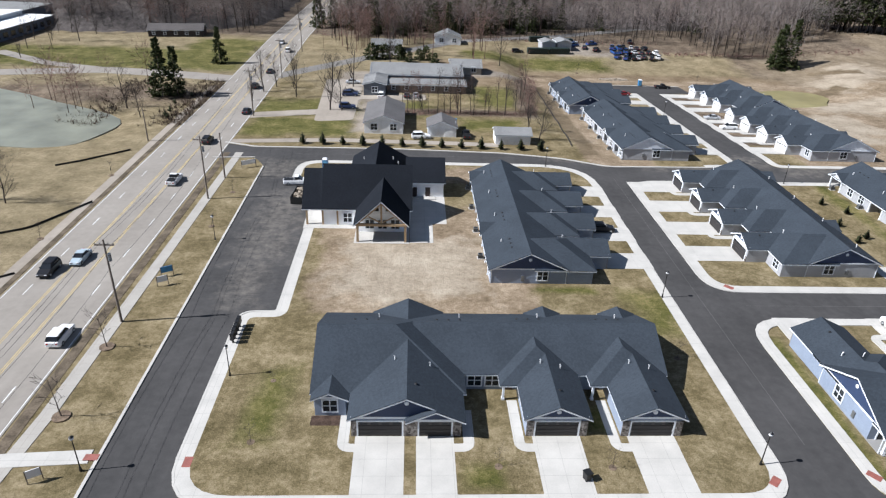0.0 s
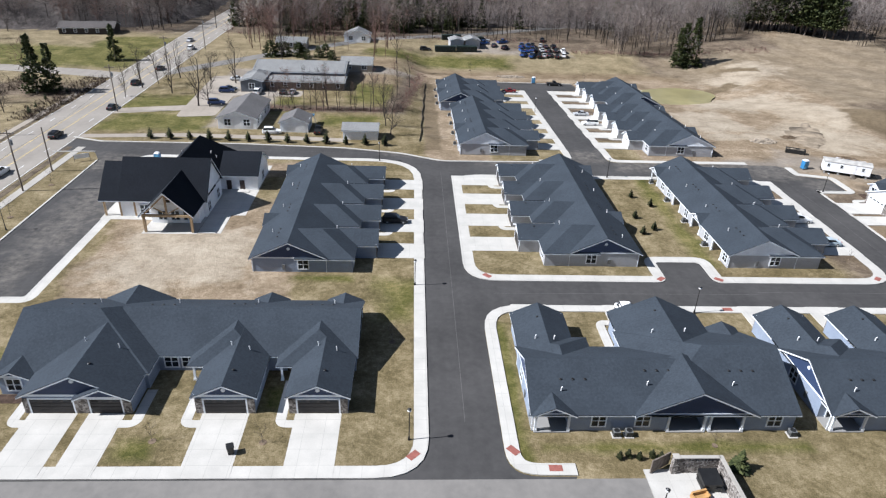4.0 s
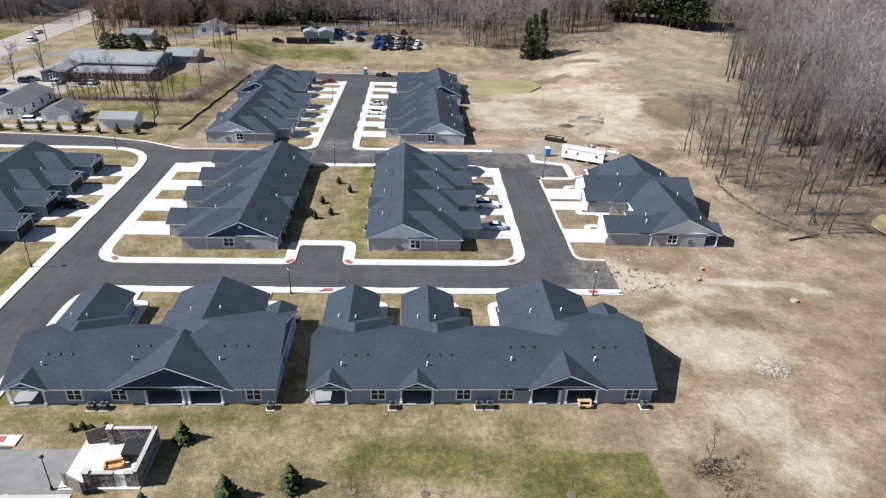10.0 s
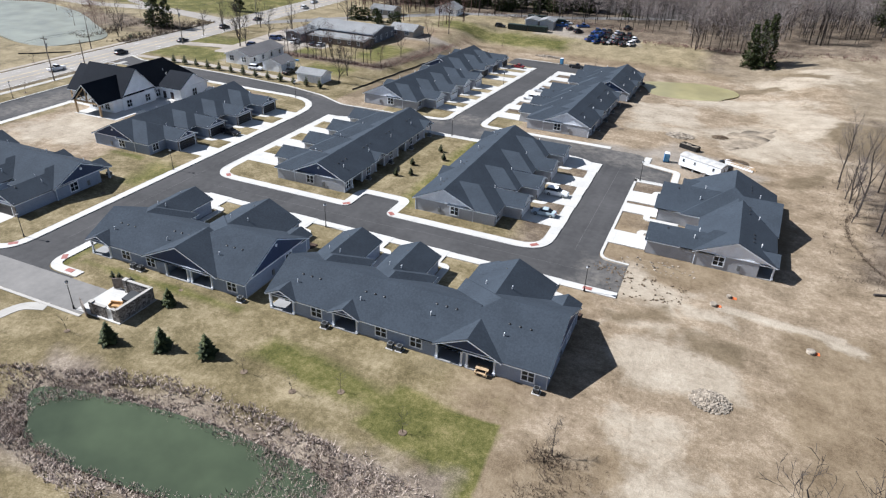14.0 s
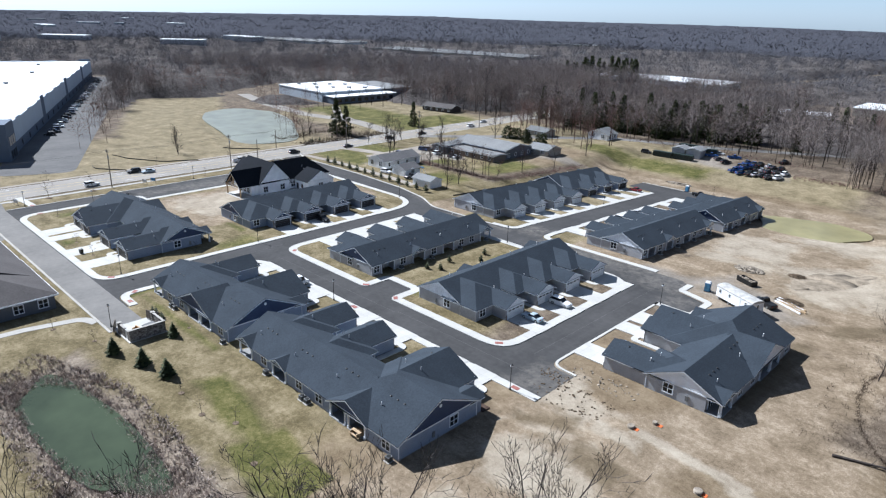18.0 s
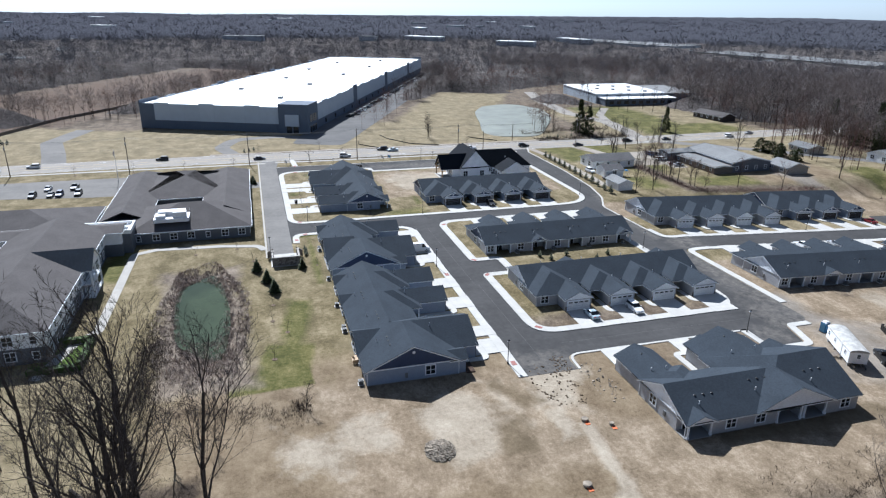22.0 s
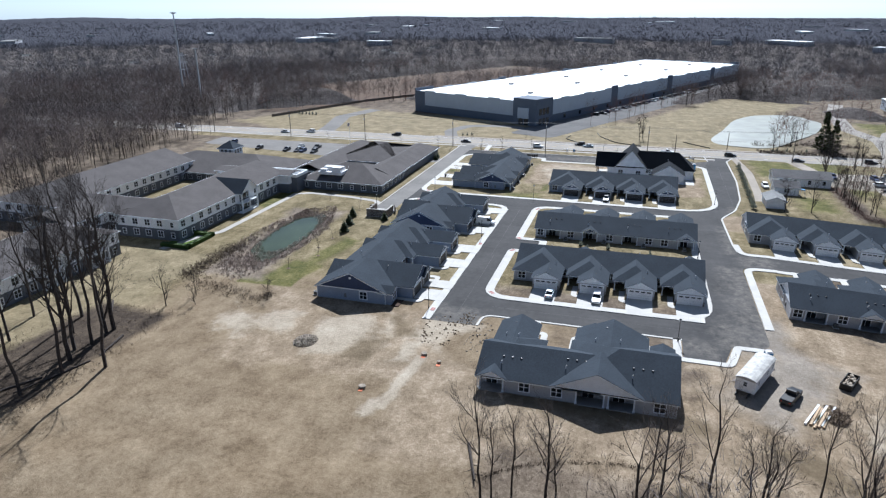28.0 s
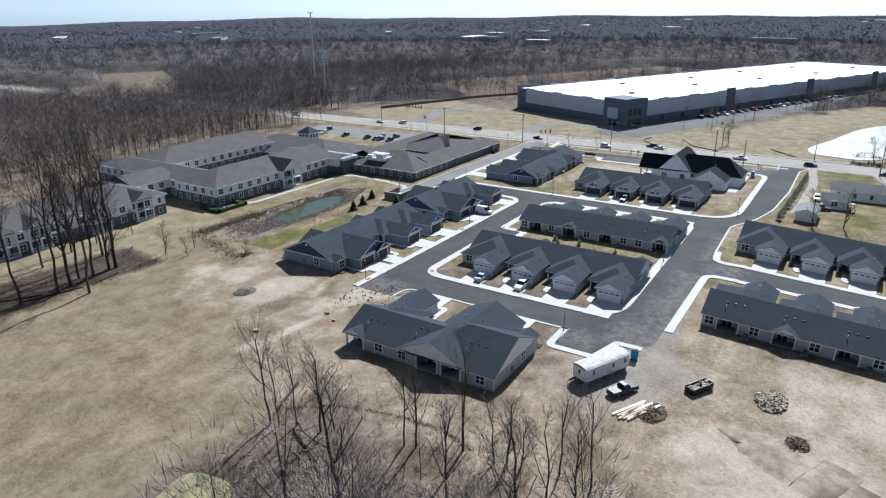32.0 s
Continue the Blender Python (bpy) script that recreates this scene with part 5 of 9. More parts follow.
# ---------------------------------------------------------------- clubhouse under construction
def clubhouse():
    h = thing("clubhouse", "white-wrapped clubhouse under construction with black roof", "building")

    def wing(x0, x1, y0, y1, axis, eave, slope, ends, over=0.5, gable_ends=(1, 1), wall=True):
        r, t = bmesh.new(), bmesh.new()
        top = roof_gable(r, t, x0, x1, y0, y1, axis, eave, slope, over, ends)
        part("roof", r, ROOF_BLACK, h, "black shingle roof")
        part("trim", t, TRIM, h)
        if wall:
            part("wall", boxes((x0, y0, 0.1, x1, y1, eave + 0.1)), WRAP, h, "white sheathed wall")
        u0, u1, v0, v1 = (x0, x1, y0, y1) if axis == "x" else (y0, y1, x0, x1)
        for u, e in ((u0 + 0.1, gable_ends[0]), (u1 - 0.1, gable_ends[1])):
            if e:
                b = bmesh.new()
                gable_wall(b, u, v0, v1, axis, eave + over * slope - 0.02, slope)
                part("gable", b, WRAP, h)
        return top

    part("floor_slab", boxes((-10.2, 103.8, -0.1, -0.4, 111.2, 0.2), (-19.9, 109.6, -0.1, -10.3, 112, 0.19), (-20.0, 112.1, -0.1, 6.6, 139.4, 0.185)), CONCRETE, h, "fresh concrete slab")
    # steep cross roof with a white gable to the east, a porch roof to the west
    wing(-16.6, -0.4, 111.2, 122.4, "x", 3.5, 1.08, (0, 1))
    r, t = bmesh.new(), bmesh.new()
    roof_gable(r, t, -19.6, -16.6, 111.2, 122.4, "x", 3.5, 0.93, 0.5, (1, 0))
    part("roof", r, ROOF_BLACK, h, "black shingle roof over a porch")
    part("trim", t, TRIM, h)
    # north hall, its ridge at right angles
    r, t = bmesh.new(), bmesh.new()
    roof_gable(r, t, -12.6, -1.4, 119, 139.2, "y", 3.5, 0.92, 0.4, (0, 1), None, 1)
    part("roof", r, ROOF_BLACK, h, "black shingle roof over the hall")
    part("trim", t, TRIM, h)
    part("wall", boxes((-12.6, 122.4, 0.1, -1.4, 139.2, 3.6)), WRAP, h, "white sheathed wall")
    # low side wing
    wing(-1.4, 6.4, 125.0, 135.6, "x", 3.4, 0.6, (0, 1), 0.4, (0, 1))
    # front porch with open timber gable
    wing(-9.7, -0.9, 104.2, 119, "y", 3.6, 0.95, (1, 0), 0.5, (0, 0), False)
    b = bmesh.new()
    gable_wall(b, 108.6, -9.7, -0.9, "y", 3.9, 0.95)
    part("gable", b, WRAP, h)
    part("wall", boxes((-9.7, 108.4, 0.1, -0.9, 111.2, 3.9)), WRAP, h, "white sheathed wall")
    for x in (-9.5, -1.1):
        part("timber_post", boxes((x - 0.2, 104.2, 0.1, x + 0.2, 104.6, 3.6)), TIMBER, h, "raw timber post")
    part("timber_beam", boxes((-9.8, 104.15, 3.3, -0.8, 104.6, 3.7)), TIMBER, h, "raw timber beam")
    tr = bmesh.new()
    tube(tr, (-9.4, 104.4, 3.7), (-5.3, 104.4, 7.5), 0.14, 0.14, 4)
    tube(tr, (-1.2, 104.4, 3.7), (-5.3, 104.4, 7.5), 0.14, 0.14, 4)
    part("timber_truss", tr, TIMBER, h, "open timber truss")
    part("king_post", boxes((-5.45, 104.3, 3.7, -5.15, 104.6, 7.3)), TIMBER, h)
    for a, b2 in (((-7.5, 5.0), (-5.3, 3.8)), ((-3.1, 5.0), (-5.3, 3.8))):
        tr = bmesh.new()
        tube(tr, (a[0], 104.45, a[1]), (b2[0], 104.45, b2[1]), 0.11, 0.11, 4)
        part("timber_brace", tr, TIMBER, h)
    for x in (-19.3, -16.4, -13.7):
        part("timber_post", boxes((x - 0.16, 111.1, 0.1, x + 0.16, 111.45, 3.5)), TIMBER, h, "raw timber post")
    part("wall", boxes((-19.5, 121, 0.1, -13.5, 129.5, 3.6)), WRAP, h, "white sheathed wall")
    for x, y, a in ((-7.6, 108.33, 0), (-5.3, 108.33, 0), (-3, 108.33, 0), (-11.8, 110.92, 0)):
        add_window(h, TALL_WIN, pose(x, y, 0.9, 0, 0, a))
    for x in (-6.4, -4.2):
        add_window(h, ONE_WIN, pose(x, 108.45, 4.3))
    for x, y in ((-0.35, 113.2), (-0.35, 119.6), (6.45, 130.3), (-1.35, 124.4)):
        add_window(h, TALL_WIN, pose(x, y, 0.8, 0, 0, 90))
    add_window(h, TWIN_WIN, pose(-1.35, 123.2, 1.9, 0, 0, 90))
    for x in (0.5, 3.2):
        part("doorway", boxes((x - 0.5, 124.9, 0.15, x + 0.5, 125.02, 2.25)), DARK_WOOD, h, "open dark doorway")
    part("steps", boxes((0.8, 123.4, 0, 4.8, 124.9, 0.3)), CONCRETE, h)
    for x in (-16, -9, -4):
        part("pipe", PIPE, None, h, "", pose(x if x > -9 else x + 6, 130, 3.5 + 0.92 * (6.0 - abs((x if x > -9 else x + 6) + 7))))


clubhouse()
solid("construction_mat", boxes((-0.3, 104.2, 0.13, 3.9, 115, 0.2)), CONCRETE, "pale concrete terrace slab beside the clubhouse", "terrace", "", "structure")


# ---------------------------------------------------------------- senior residence
def hip_roof(bm, trim, x0, x1, y0, y1, axis, eave, slope, over=0.5, hips=(1, 1)):
    if axis == "x":
        P = lambda u, v, z: (u, v, z)
        u0, u1, v0, v1 = x0 - over, x1 + over, y0 - over, y1 + over
    else:
        P = lambda u, v, z: (v, u, z)
        u0, u1, v0, v1 = y0 - over, y1 + over, x0 - over, x1 + over
    half, vm = (v1 - v0) / 2, (v0 + v1) / 2
    top = eave + half * slope
    r0, r1 = u0 + half * hips[0], u1 - half * hips[1]
    polys = [[P(u0, v0, eave), P(u1, v0, eave), P(r1, vm, top), P(r0, vm, top)], [P(u1, v1, eave), P(u0, v1, eave), P(r0, vm, top), P(r1, vm, top)]]
    if hips[0]:
        polys.append([P(u0, v1, eave), P(u0, v0, eave), P(r0, vm, top)])
    if hips[1]:
        polys.append([P(u1, v0, eave), P(u1, v1, eave), P(r1, vm, top)])
    for p in polys:
        slab(bm, p if axis == "x" else p[::-1], 0.2)
    e = (min(P(u0, v0, 0)[0], P(u1, v1, 0)[0]), min(P(u0, v0, 0)[1], P(u1, v1, 0)[1]), max(P(u0, v0, 0)[0], P(u1, v1, 0)[0]), max(P(u0, v0, 0)[1], P(u1, v1, 0)[1]))
    for b in ((e[0], e[1] - 0.1, e[2], e[1]), (e[0], e[3], e[2], e[3] + 0.1), (e[0] - 0.1, e[1], e[0], e[3]), (e[2], e[1], e[2] + 0.1, e[3])):
        box(trim, b[0], b[1], eave - 0.3, b[2], b[3], eave - 0.02)
    return top


def residence():
    h = thing("senior_residence", "large grey-roofed senior residence with white upper storey", "building")

    def wing(x0, x1, y0, y1, axis, storeys, hips=(1, 1), slope=0.34, sides="nesw", gap=3.9):
        H1 = 3.0 * storeys + 0.3
        if storeys > 1:
            part("wall", boxes((x0, y0, 0, x1, y1, H1 - 3.0)), SIDE_SLATE, h, "slate-grey lower wall")
            part("wall", boxes((x0, y0, H1 - 2.99, x1, y1, H1 + 0.1)), SIDE_WHITE, h, "pale upper wall")
            part("belt_board", boxes((x0 - 0.05, y0 - 0.05, H1 - 3.15, x1 + 0.05, y1 + 0.05, H1 - 2.9)), TRIM, h)
        else:
            part("wall", boxes((x0, y0, 0, x1, y1, H1 + 0.1)), SIDE_SLATE, h, "slate-grey wall")
        r, t = bmesh.new(), bmesh.new()
        hip_roof(r, t, x0, x1, y0, y1, axis, H1, slope, 0.6, hips)
        part("roof", r, ROOF_GREY, h, "weathered grey shingle roof")
        part("trim", t, TRIM, h)
        for side in sides:
            a, b = (x0, x1) if side in "ns" else (y0, y1)
            n = max(1, int((b - a) / gap))
            for k in range(n):
                c = a + (k + 0.5) * (b - a) / n
                for s in range(storeys):
                    z = 0.9 + 3.0 * s
                    m = {"n": pose(c, y1 + 0.03, z, 0, 0, 180), "s": pose(c, y0 - 0.03, z), "e": pose(x1 + 0.03, c, z, 0, 0, 90), "w": pose(x0 - 0.03, c, z, 0, 0, -90)}[side]
                    add_window(h, TWIN_WIN if k % 4 else ONE_WIN, m)

    wing(24, 48.3, 5, 35.5, "y", 1, (1, 1), 0.34, "en")
    wing(-19, 36, 22.5, 35.3, "x", 1, (1, 0), 0.4, "")
    wing(-19, 36, -4, 8, "x", 1, (1, 0), 0.4, "")
    wing(-19, 15.2, 2, 30, "y", 1, (1, 1), 0.26, "w")
    wing(53, 109.6, -19.5, 0.6, "x", 2, (0, 1), 0.36, "nes")
    wing(48.5, 56, -24, 4.5, "y", 2, (0, 0), 0.2, "n")
    wing(45, 98, -66, -42, "x", 2, (0, 1), 0.32, "ns")
    wing(20, 50, -62, -6, "y", 1, (1, 1), 0.3, "e")
    wing(94, 108.5, -66, -12, "y", 2, (1, 0), 0.32, "e")
    wing(122, 192, -30, -8.2, "x", 2, (1, 1), 0.36, "nw")
    wing(106, 122, -40, -24, "x", 2, (0, 0), 0.3, "n")
    # balcony gables in white
    for x, y, hw, deep in ((77.5, 0.6, 4.5, 2.2), (130, -8.2, 2.9, 1.4), (144, -8.2, 2.9, 1.4), (161, -8.2, 2.9, 1.4), (169.5, -8.2, 2.9, 1.4)):
        H1 = 6.5
        r, t, g = bmesh.new(), bmesh.new(), bmesh.new()
        roof_gable(r, t, x - hw, x + hw, y - 9.5, y + deep, "y", H1, 0.72, 0.4, (0, 1))
        gable_wall(g, y + deep - 0.1, x - hw, x + hw, "y", H1 + 0.25, 0.72)
        part("roof", r, ROOF if hw > 4 else ROOF_GREY, h)
        part("trim", t, TRIM, h)
        part("gable", g, SIDE_WHITE, h, "white balcony gable")
        for z in (0.0, 3.0):
            part("balcony", boxes((x - hw + 0.1, y, z + 0.02, x + hw - 0.1, y + deep, z + 0.2)), TRIM, h, "white balcony floor")
            rail = part("balcony_rail", boxes((x - hw + 0.1, y + deep - 0.1, z + 1.1, x + hw - 0.1, y + deep, z + 1.2)), TRIM, h, "white balcony rail")
            for k in range(int(hw * 4)):
                part("baluster", boxes((x - hw + 0.3 + 0.5 * k, y + deep - 0.07, z + 0.2, x - hw + 0.36 + 0.5 * k, y + deep - 0.02, z + 1.1)), TRIM, rail)
            part("balcony_door", boxes((x - hw * 0.55, y - 0.02, z + 0.22, x + hw * 0.55, y + 0.06, z + 2.4)), GLASS, h, "dark glazed balcony door")
        for px in (x - hw + 0.15, x, x + hw - 0.15):
            part("balcony_post", boxes((px - 0.17, y + deep - 0.32, 0, px + 0.17, y + deep + 0.02, H1 + 0.1)), TRIM, h, "white post")
    # cupola
    part("cupola", boxes((23.6, -40.4, 4.4, 30.0, -34.0, 8.2)), SIDE_WHITE, h, "white cupola over the lobby")
    r, t = bmesh.new(), bmesh.new()
    hip_roof(r, t, 23.6, 30.0, -40.4, -34.0, "x", 8.2, 0.72, 0.6)
    part("cupola_roof", r, ROOF, h, "dark pyramid cupola roof")
    part("trim", t, TRIM, h)
    for k in range(3):
        for a, x, y in ((90, 30.05, -39.0 + 1.8 * k), (180, 25.0 + 1.8 * k, -33.95)):
            add_window(h, ONE_WIN, pose(x, y, 6.3, 0, 0, a))
    # flat link with white parapet and roof plant
    part("link_block", boxes((46, -8, 0, 54, 6.5, 5.2)), SIDE_SLATE, h, "flat-roofed link block")
    part("parapet", boxes((45.8, -8.2, 5.2, 54.2, -7.8, 6.2), (45.8, 6.2, 5.2, 54.2, 6.7, 6.2), (45.8, -7.8, 5.2, 46.2, 6.2, 6.2), (53.8, -7.8, 5.2, 54.2, 6.2, 6.2), (46, -8, 5.18, 54, 6.5, 5.3)), MEMBRANE, h, "white parapet and membrane")
    part("roof_plant", boxes((40, 11, 5.0, 46.5, 20, 6.0), (41, 12, 6.0, 43.5, 19, 7.2), (44, 16, 6.0, 46, 19.4, 7.6), (44.2, 11.6, 6.0, 46, 14, 6.8)), WHITE_METAL, h, "white rooftop air handlers on a platform")
    for k in range(5):
        part("plant_rail", boxes((40.02, 11 + 2.2 * k, 6, 40.1, 11.1 + 2.2 * k, 7.1)), GALVANISED, h)


residence()
hedge_rnd = random.Random(31)
bm = bmesh.new()
for x0, y0, x1, y1 in ((102.6, 5.4, 114.4, 6.8), (113.1, -2.2, 114.5, 6.8), (102.4, -2.2, 103.8, 6.8)):
    box(bm, x0 + 0.1, y0 + 0.1, 0, x1 - 0.1, y1 - 0.1, 1.0)
    for k in range(int(90 * max(x1 - x0, y1 - y0))):
        u, v, w = hedge_rnd.uniform(x0, x1), hedge_rnd.uniform(y0, y1), hedge_rnd.uniform(0.1, 1.12)
        a = hedge_rnd.uniform(0, math.tau)
        face(bm, [(u, v, w), (u + 0.2 * math.cos(a), v + 0.2 * math.sin(a), w + 0.08), (u - 0.1 * math.sin(a), v + 0.1 * math.cos(a), w + 0.2)])
solid("hedge", bm, HEDGE, "clipped green hedge round a small lawn by the residence", "hedge")
solid("lawn", boxes((103.9, -2.2, -0.05, 113.0, 5.3, 0.03)), simple("watered_grass", (0.085, 0.125, 0.028), 0.95, 0, 0.35, 0.8, 9, 0.1, 0.5), "small bright green lawn inside the hedge", "lawn", "", "structure")


# ---------------------------------------------------------------- warehouse
def warehouse():
    ang = math.degrees(math.atan2(134, -303))
    m = pose(-104.3, 64.2, 0, 0, 0, ang)  # x runs along the long side, y away from the car park
    h = thing("warehouse", "huge grey tilt-up warehouse with white roof", "building", "", "", m)
    L, W, T = 331.0, 88.0, 12.5
    part("roof", boxes((0.4, 0.4, T - 0.8, L - 0.4, W - 0.4, T - 0.3)), MEMBRANE, h, "bright white membrane roof")
    lo, hi = {}, {}
    n = 38
    for i in range(n):
        a, b = L * i / n, L * (i + 1) / n - 0.05
        tall = 1.4 if i in (0, 1, 10, 20, 30) else (0.5 if i % 3 == 0 else 0.0)
        dark = tall > 1
        for y0, y1 in ((0, 0.35), (W - 0.35, W)):
            part("wall_panel", boxes((a, y0, 4.2, b, y1, T + tall)), TIP_UP_DARK if dark else TIP_UP_PALE, h)
            part("base_panel", boxes((a, y0 - (0.03 if y0 == 0 else -0.03), 0, b, y1, 4.18)), TIP_UP_DARK, h)
        if i % 2:
            part("dock_window", boxes(((a + b) / 2 - 1.2, -0.06, 1.0, (a + b) / 2 + 1.2, 0.0, 3.2)), GLASS, h, "dark dock window")
    n = 11
    for i in range(n):
        a, b = W * i / n, W * (i + 1) / n - 0.05
        tall = 1.4 if i in (0,) else (0.5 if i % 3 == 0 else 0.0)
        for x0, x1 in ((0.0, 0.35), (L - 0.35, L)):
            part("wall_panel", boxes((x0 - 0.04, a, 4.2, x1, b, T + tall)), TIP_UP_DARK if i in (0, n - 1) else TIP_UP_PALE, h)
            part("base_panel", boxes((x0 - 0.07, a, 0, x1, b, 4.18)), TIP_UP_DARK, h)
    part("corner_tower", boxes((-1.2, -1.2, 0, 13, 14, 14.2)), TIP_UP_DARK, h, "dark corner entrance tower")
    part("entrance_canopy", boxes((-1.9, 3.5, 3.6, -1.1, 10.5, 9.2)), TIP_UP_PALE, h, "pale panel over the entrance")
    for k in range(3):
        part("tower_window", boxes((1.5 + 3.6 * k, -1.3, 5.5, 4.2 + 3.6 * k, -1.15, 9.0)), GLASS, h)
        part("tower_window", boxes((1.5 + 3.6 * k, -1.3, 0.4, 4.2 + 3.6 * k, -1.15, 3.6)), GLASS, h)
    for k in range(2):
        part("entrance_door", boxes((-1.35, 4.0 + 3.4 * k, 0.2, -1.15, 6.6 + 3.4 * k, 3.4)), GLASS, h)
    unit = boxes((-1.6, -1.0, 0, 1.6, 1.0, 1.1))
    me_u = finish(unit, "rooftop_unit", GREY_METAL)
    for k in range(9):
        part("rooftop_unit", me_u, None, h, "", pose(34 + k * 33, 26 + 34 * (k % 2) + 3 * (k % 3), T - 0.3))


warehouse()


# ---------------------------------------------------------------- neighbouring houses
def cottage(label, x0, y0, x1, y1, eave, axis, wall, roof, slope=0.45, name="house", category="house", turn=0.0, wins=("s", "e"), doors=0):
    m = pose((x0 + x1) / 2, (y0 + y1) / 2, float(height((x0 + x1) / 2, (y0 + y1) / 2)), 0, 0, turn)
    h = thing(name, label, category, "", "", m)
    a, b = (x1 - x0) / 2, (y1 - y0) / 2
    part("wall", boxes((-a, -b, -0.3, a, b, eave + 0.1)), wall, h)
    r, t = bmesh.new(), bmesh.new()
    top = roof_gable(r, t, -a, a, -b, b, axis, eave, slope, 0.4)
    part("roof", r, roof, h, "shingle roof")
    part("trim", t, TRIM, h)
    u, v = (a, b) if axis == "x" else (b, a)
    for s in (-1, 1):
        g = bmesh.new()
        gable_wall(g, s * (u - 0.1), -v, v, axis, eave + 0.16, slope)
        part("gable", g, wall, h)
    for side in wins:
        n = max(1, int((2 * a if side in "ns" else 2 * b) / 4.0))
        for k in range(n):
            c = ((k + 0.5) / n - 0.5) * (2 * a if side in "ns" else 2 * b)
            mm = {"s": pose(c, -b - 0.03, 1.0), "n": pose(c, b + 0.03, 1.0, 0, 0, 180), "e": pose(a + 0.03, c, 1.0, 0, 0, 90), "w": pose(-a - 0.03, c, 1.0, 0, 0, -90)}[side]
            add_window(h, ONE_WIN if n > 2 else TWIN_WIN, mm)
    for k in range(doors):
        part("garage_door", boxes((-a + 0.7 + k * 2 * a / doors, -b - 0.06, 0, -a + 2 * a / doors * (k + 1) - 0.7, -b + 0.02, 2.1)), DOOR_WHITE, h, "white garage door")
    return h


cottage("white-sided neighbouring house with grey gable roof", -12.6, 166.6, -2.6, 185.2, 3.0, "y", SIDE_WHITE, ROOF_MID, 0.36)
cottage("white two-door detached garage", 3.9, 164.8, 11.2, 172.4, 2.6, "y", SIDE_WHITE, ROOF_MID, 0.42, "garage", "garage", 0, ("e",), 2)
cottage("white windowless storage shed with pale roof", 20.9, 159.6, 29.8, 165.2, 2.6, "x", SIDE_WHITE, ROOF_PALE, 0.4, "shed", "shed", 0, ())
cottage("long low commercial building with pale roof", -14, 217.2, 16, 235, 3.8, "x", SIDE_SLATE, ROOF_PALE, 0.2, "workshop", "building", 0, ("e",))
cottage("gabled west wing of the commercial building", -15.4, 204.8, -8.6, 217, 3.5, "y", SIDE_SLATE, ROOF_PALE, 0.25, "workshop", "building", 0, ("s",))
cottage("low front section of the commercial building", -8.4, 208.6, 16.6, 217, 2.7, "x", OLD_WOOD, ROOF_PALE, 0.1, "workshop", "building", 0, ("s",))
cottage("small tan outbuilding behind the conifers", -17, 274, -5, 282, 2.6, "x", SIDE_TAN, ROOF_PALE, 0.35, "outbuilding", "building", 0, ("s",))
cottage("small outbuilding behind the workshop", 13, 236, 24, 246, 2.6, "x", SIDE_TAN, ROOF_PALE, 0.35, "outbuilding", "building", 0, ("s",))
cottage("white ranch house on the far lane", 9, 291, 20, 300, 2.9, "y", SIDE_WHITE, ROOF_PALE, 0.42, "house", "house", 0, ("s", "e"))
cottage("dark brown ranch house among bare trees", -112, 292, -90, 302, 2.8, "x", simple("dark_brown_siding", (0.035, 0.028, 0.026)), ROOF_GREY, 0.35, "house", "house", 8, ("s",))
cottage("pale metal garage in the car yard", 54.6, 289, 60.4, 296, 3.2, "y", SIDE_GREY, ROOF_PALE, 0.3, "yard_garage", "building", 5, ())
cottage("pale metal garage in the car yard", 61.2, 289.4, 67.4, 296.6, 3.4, "y", SIDE_GREY, ROOF_PALE, 0.3, "yard_garage", "building", 5, ())
for k, (x, y, a) in enumerate(((52.5, 285.6, 3), (61.8, 286.2, 3), (66, 301, 8), (56, 304, 5))):
    t = thing("shipping_container", "dark green steel container at the edge of the car yard", "container", "yard containers", "", pose(x, y, float(height(x, y)), 0, 0, a))
    part("shell", boxes((-4.4, -1.2, 0.15, 4.4, 1.2, 2.3)), simple("dark_green_steel", (0.02, 0.035, 0.03), 0.5, 0.2, 0.25), t)
    for u in range(12):
        part("rib", boxes((-4.3 + 0.76 * u, -1.26, 0.2, -4.1 + 0.76 * u, -1.2, 2.25)), BLACK_METAL, t)
    part("skid", boxes((-4.2, -1.1, 0, 4.2, 1.1, 0.15)), BLACK_METAL, t)
h = thing("flat_roofed_plant", "low industrial plant with bright white flat roof", "building", "", "", pose(-200, 286, 0, 0, 0, -3))
part("wall", boxes((-28, -25, 0, 27.6, 25, 6.0)), TIP_UP_PALE, h)
part("roof", boxes((-28.3, -25.3, 6.0, 27.9, 25.3, 6.4)), MEMBRANE, h, "white roof")
part("annex", boxes((28, -24, 0, 40, 27, 4.2)), TIP_UP_DARK, h, "dark glazed front annex")
part("annex_roof", boxes((28, -24.3, 4.2, 40.3, 27.3, 4.5)), MEMBRANE, h)
part("annex_wing", boxes((-20, 25.5, 0, 26, 52, 5.4)), TIP_UP_DARK, h, "darker rear wing")
part("annex_roof", boxes((-20.3, 25.5, 5.4, 26.3, 52.3, 5.7)), ROOF_PALE, h)
for k in range(8):
    part("rooftop_unit", boxes((-22 + 6 * k, -14 + 9 * (k % 4), 6.4, -20 + 6 * k, -12 + 9 * (k % 4), 7.3)), GREY_METAL, h)
for k in range(9):
    part("annex_window", boxes((39.9, -21 + 5.2 * k, 1.0, 40.08, -18 + 5.2 * k, 3.0)), GLASS, h)
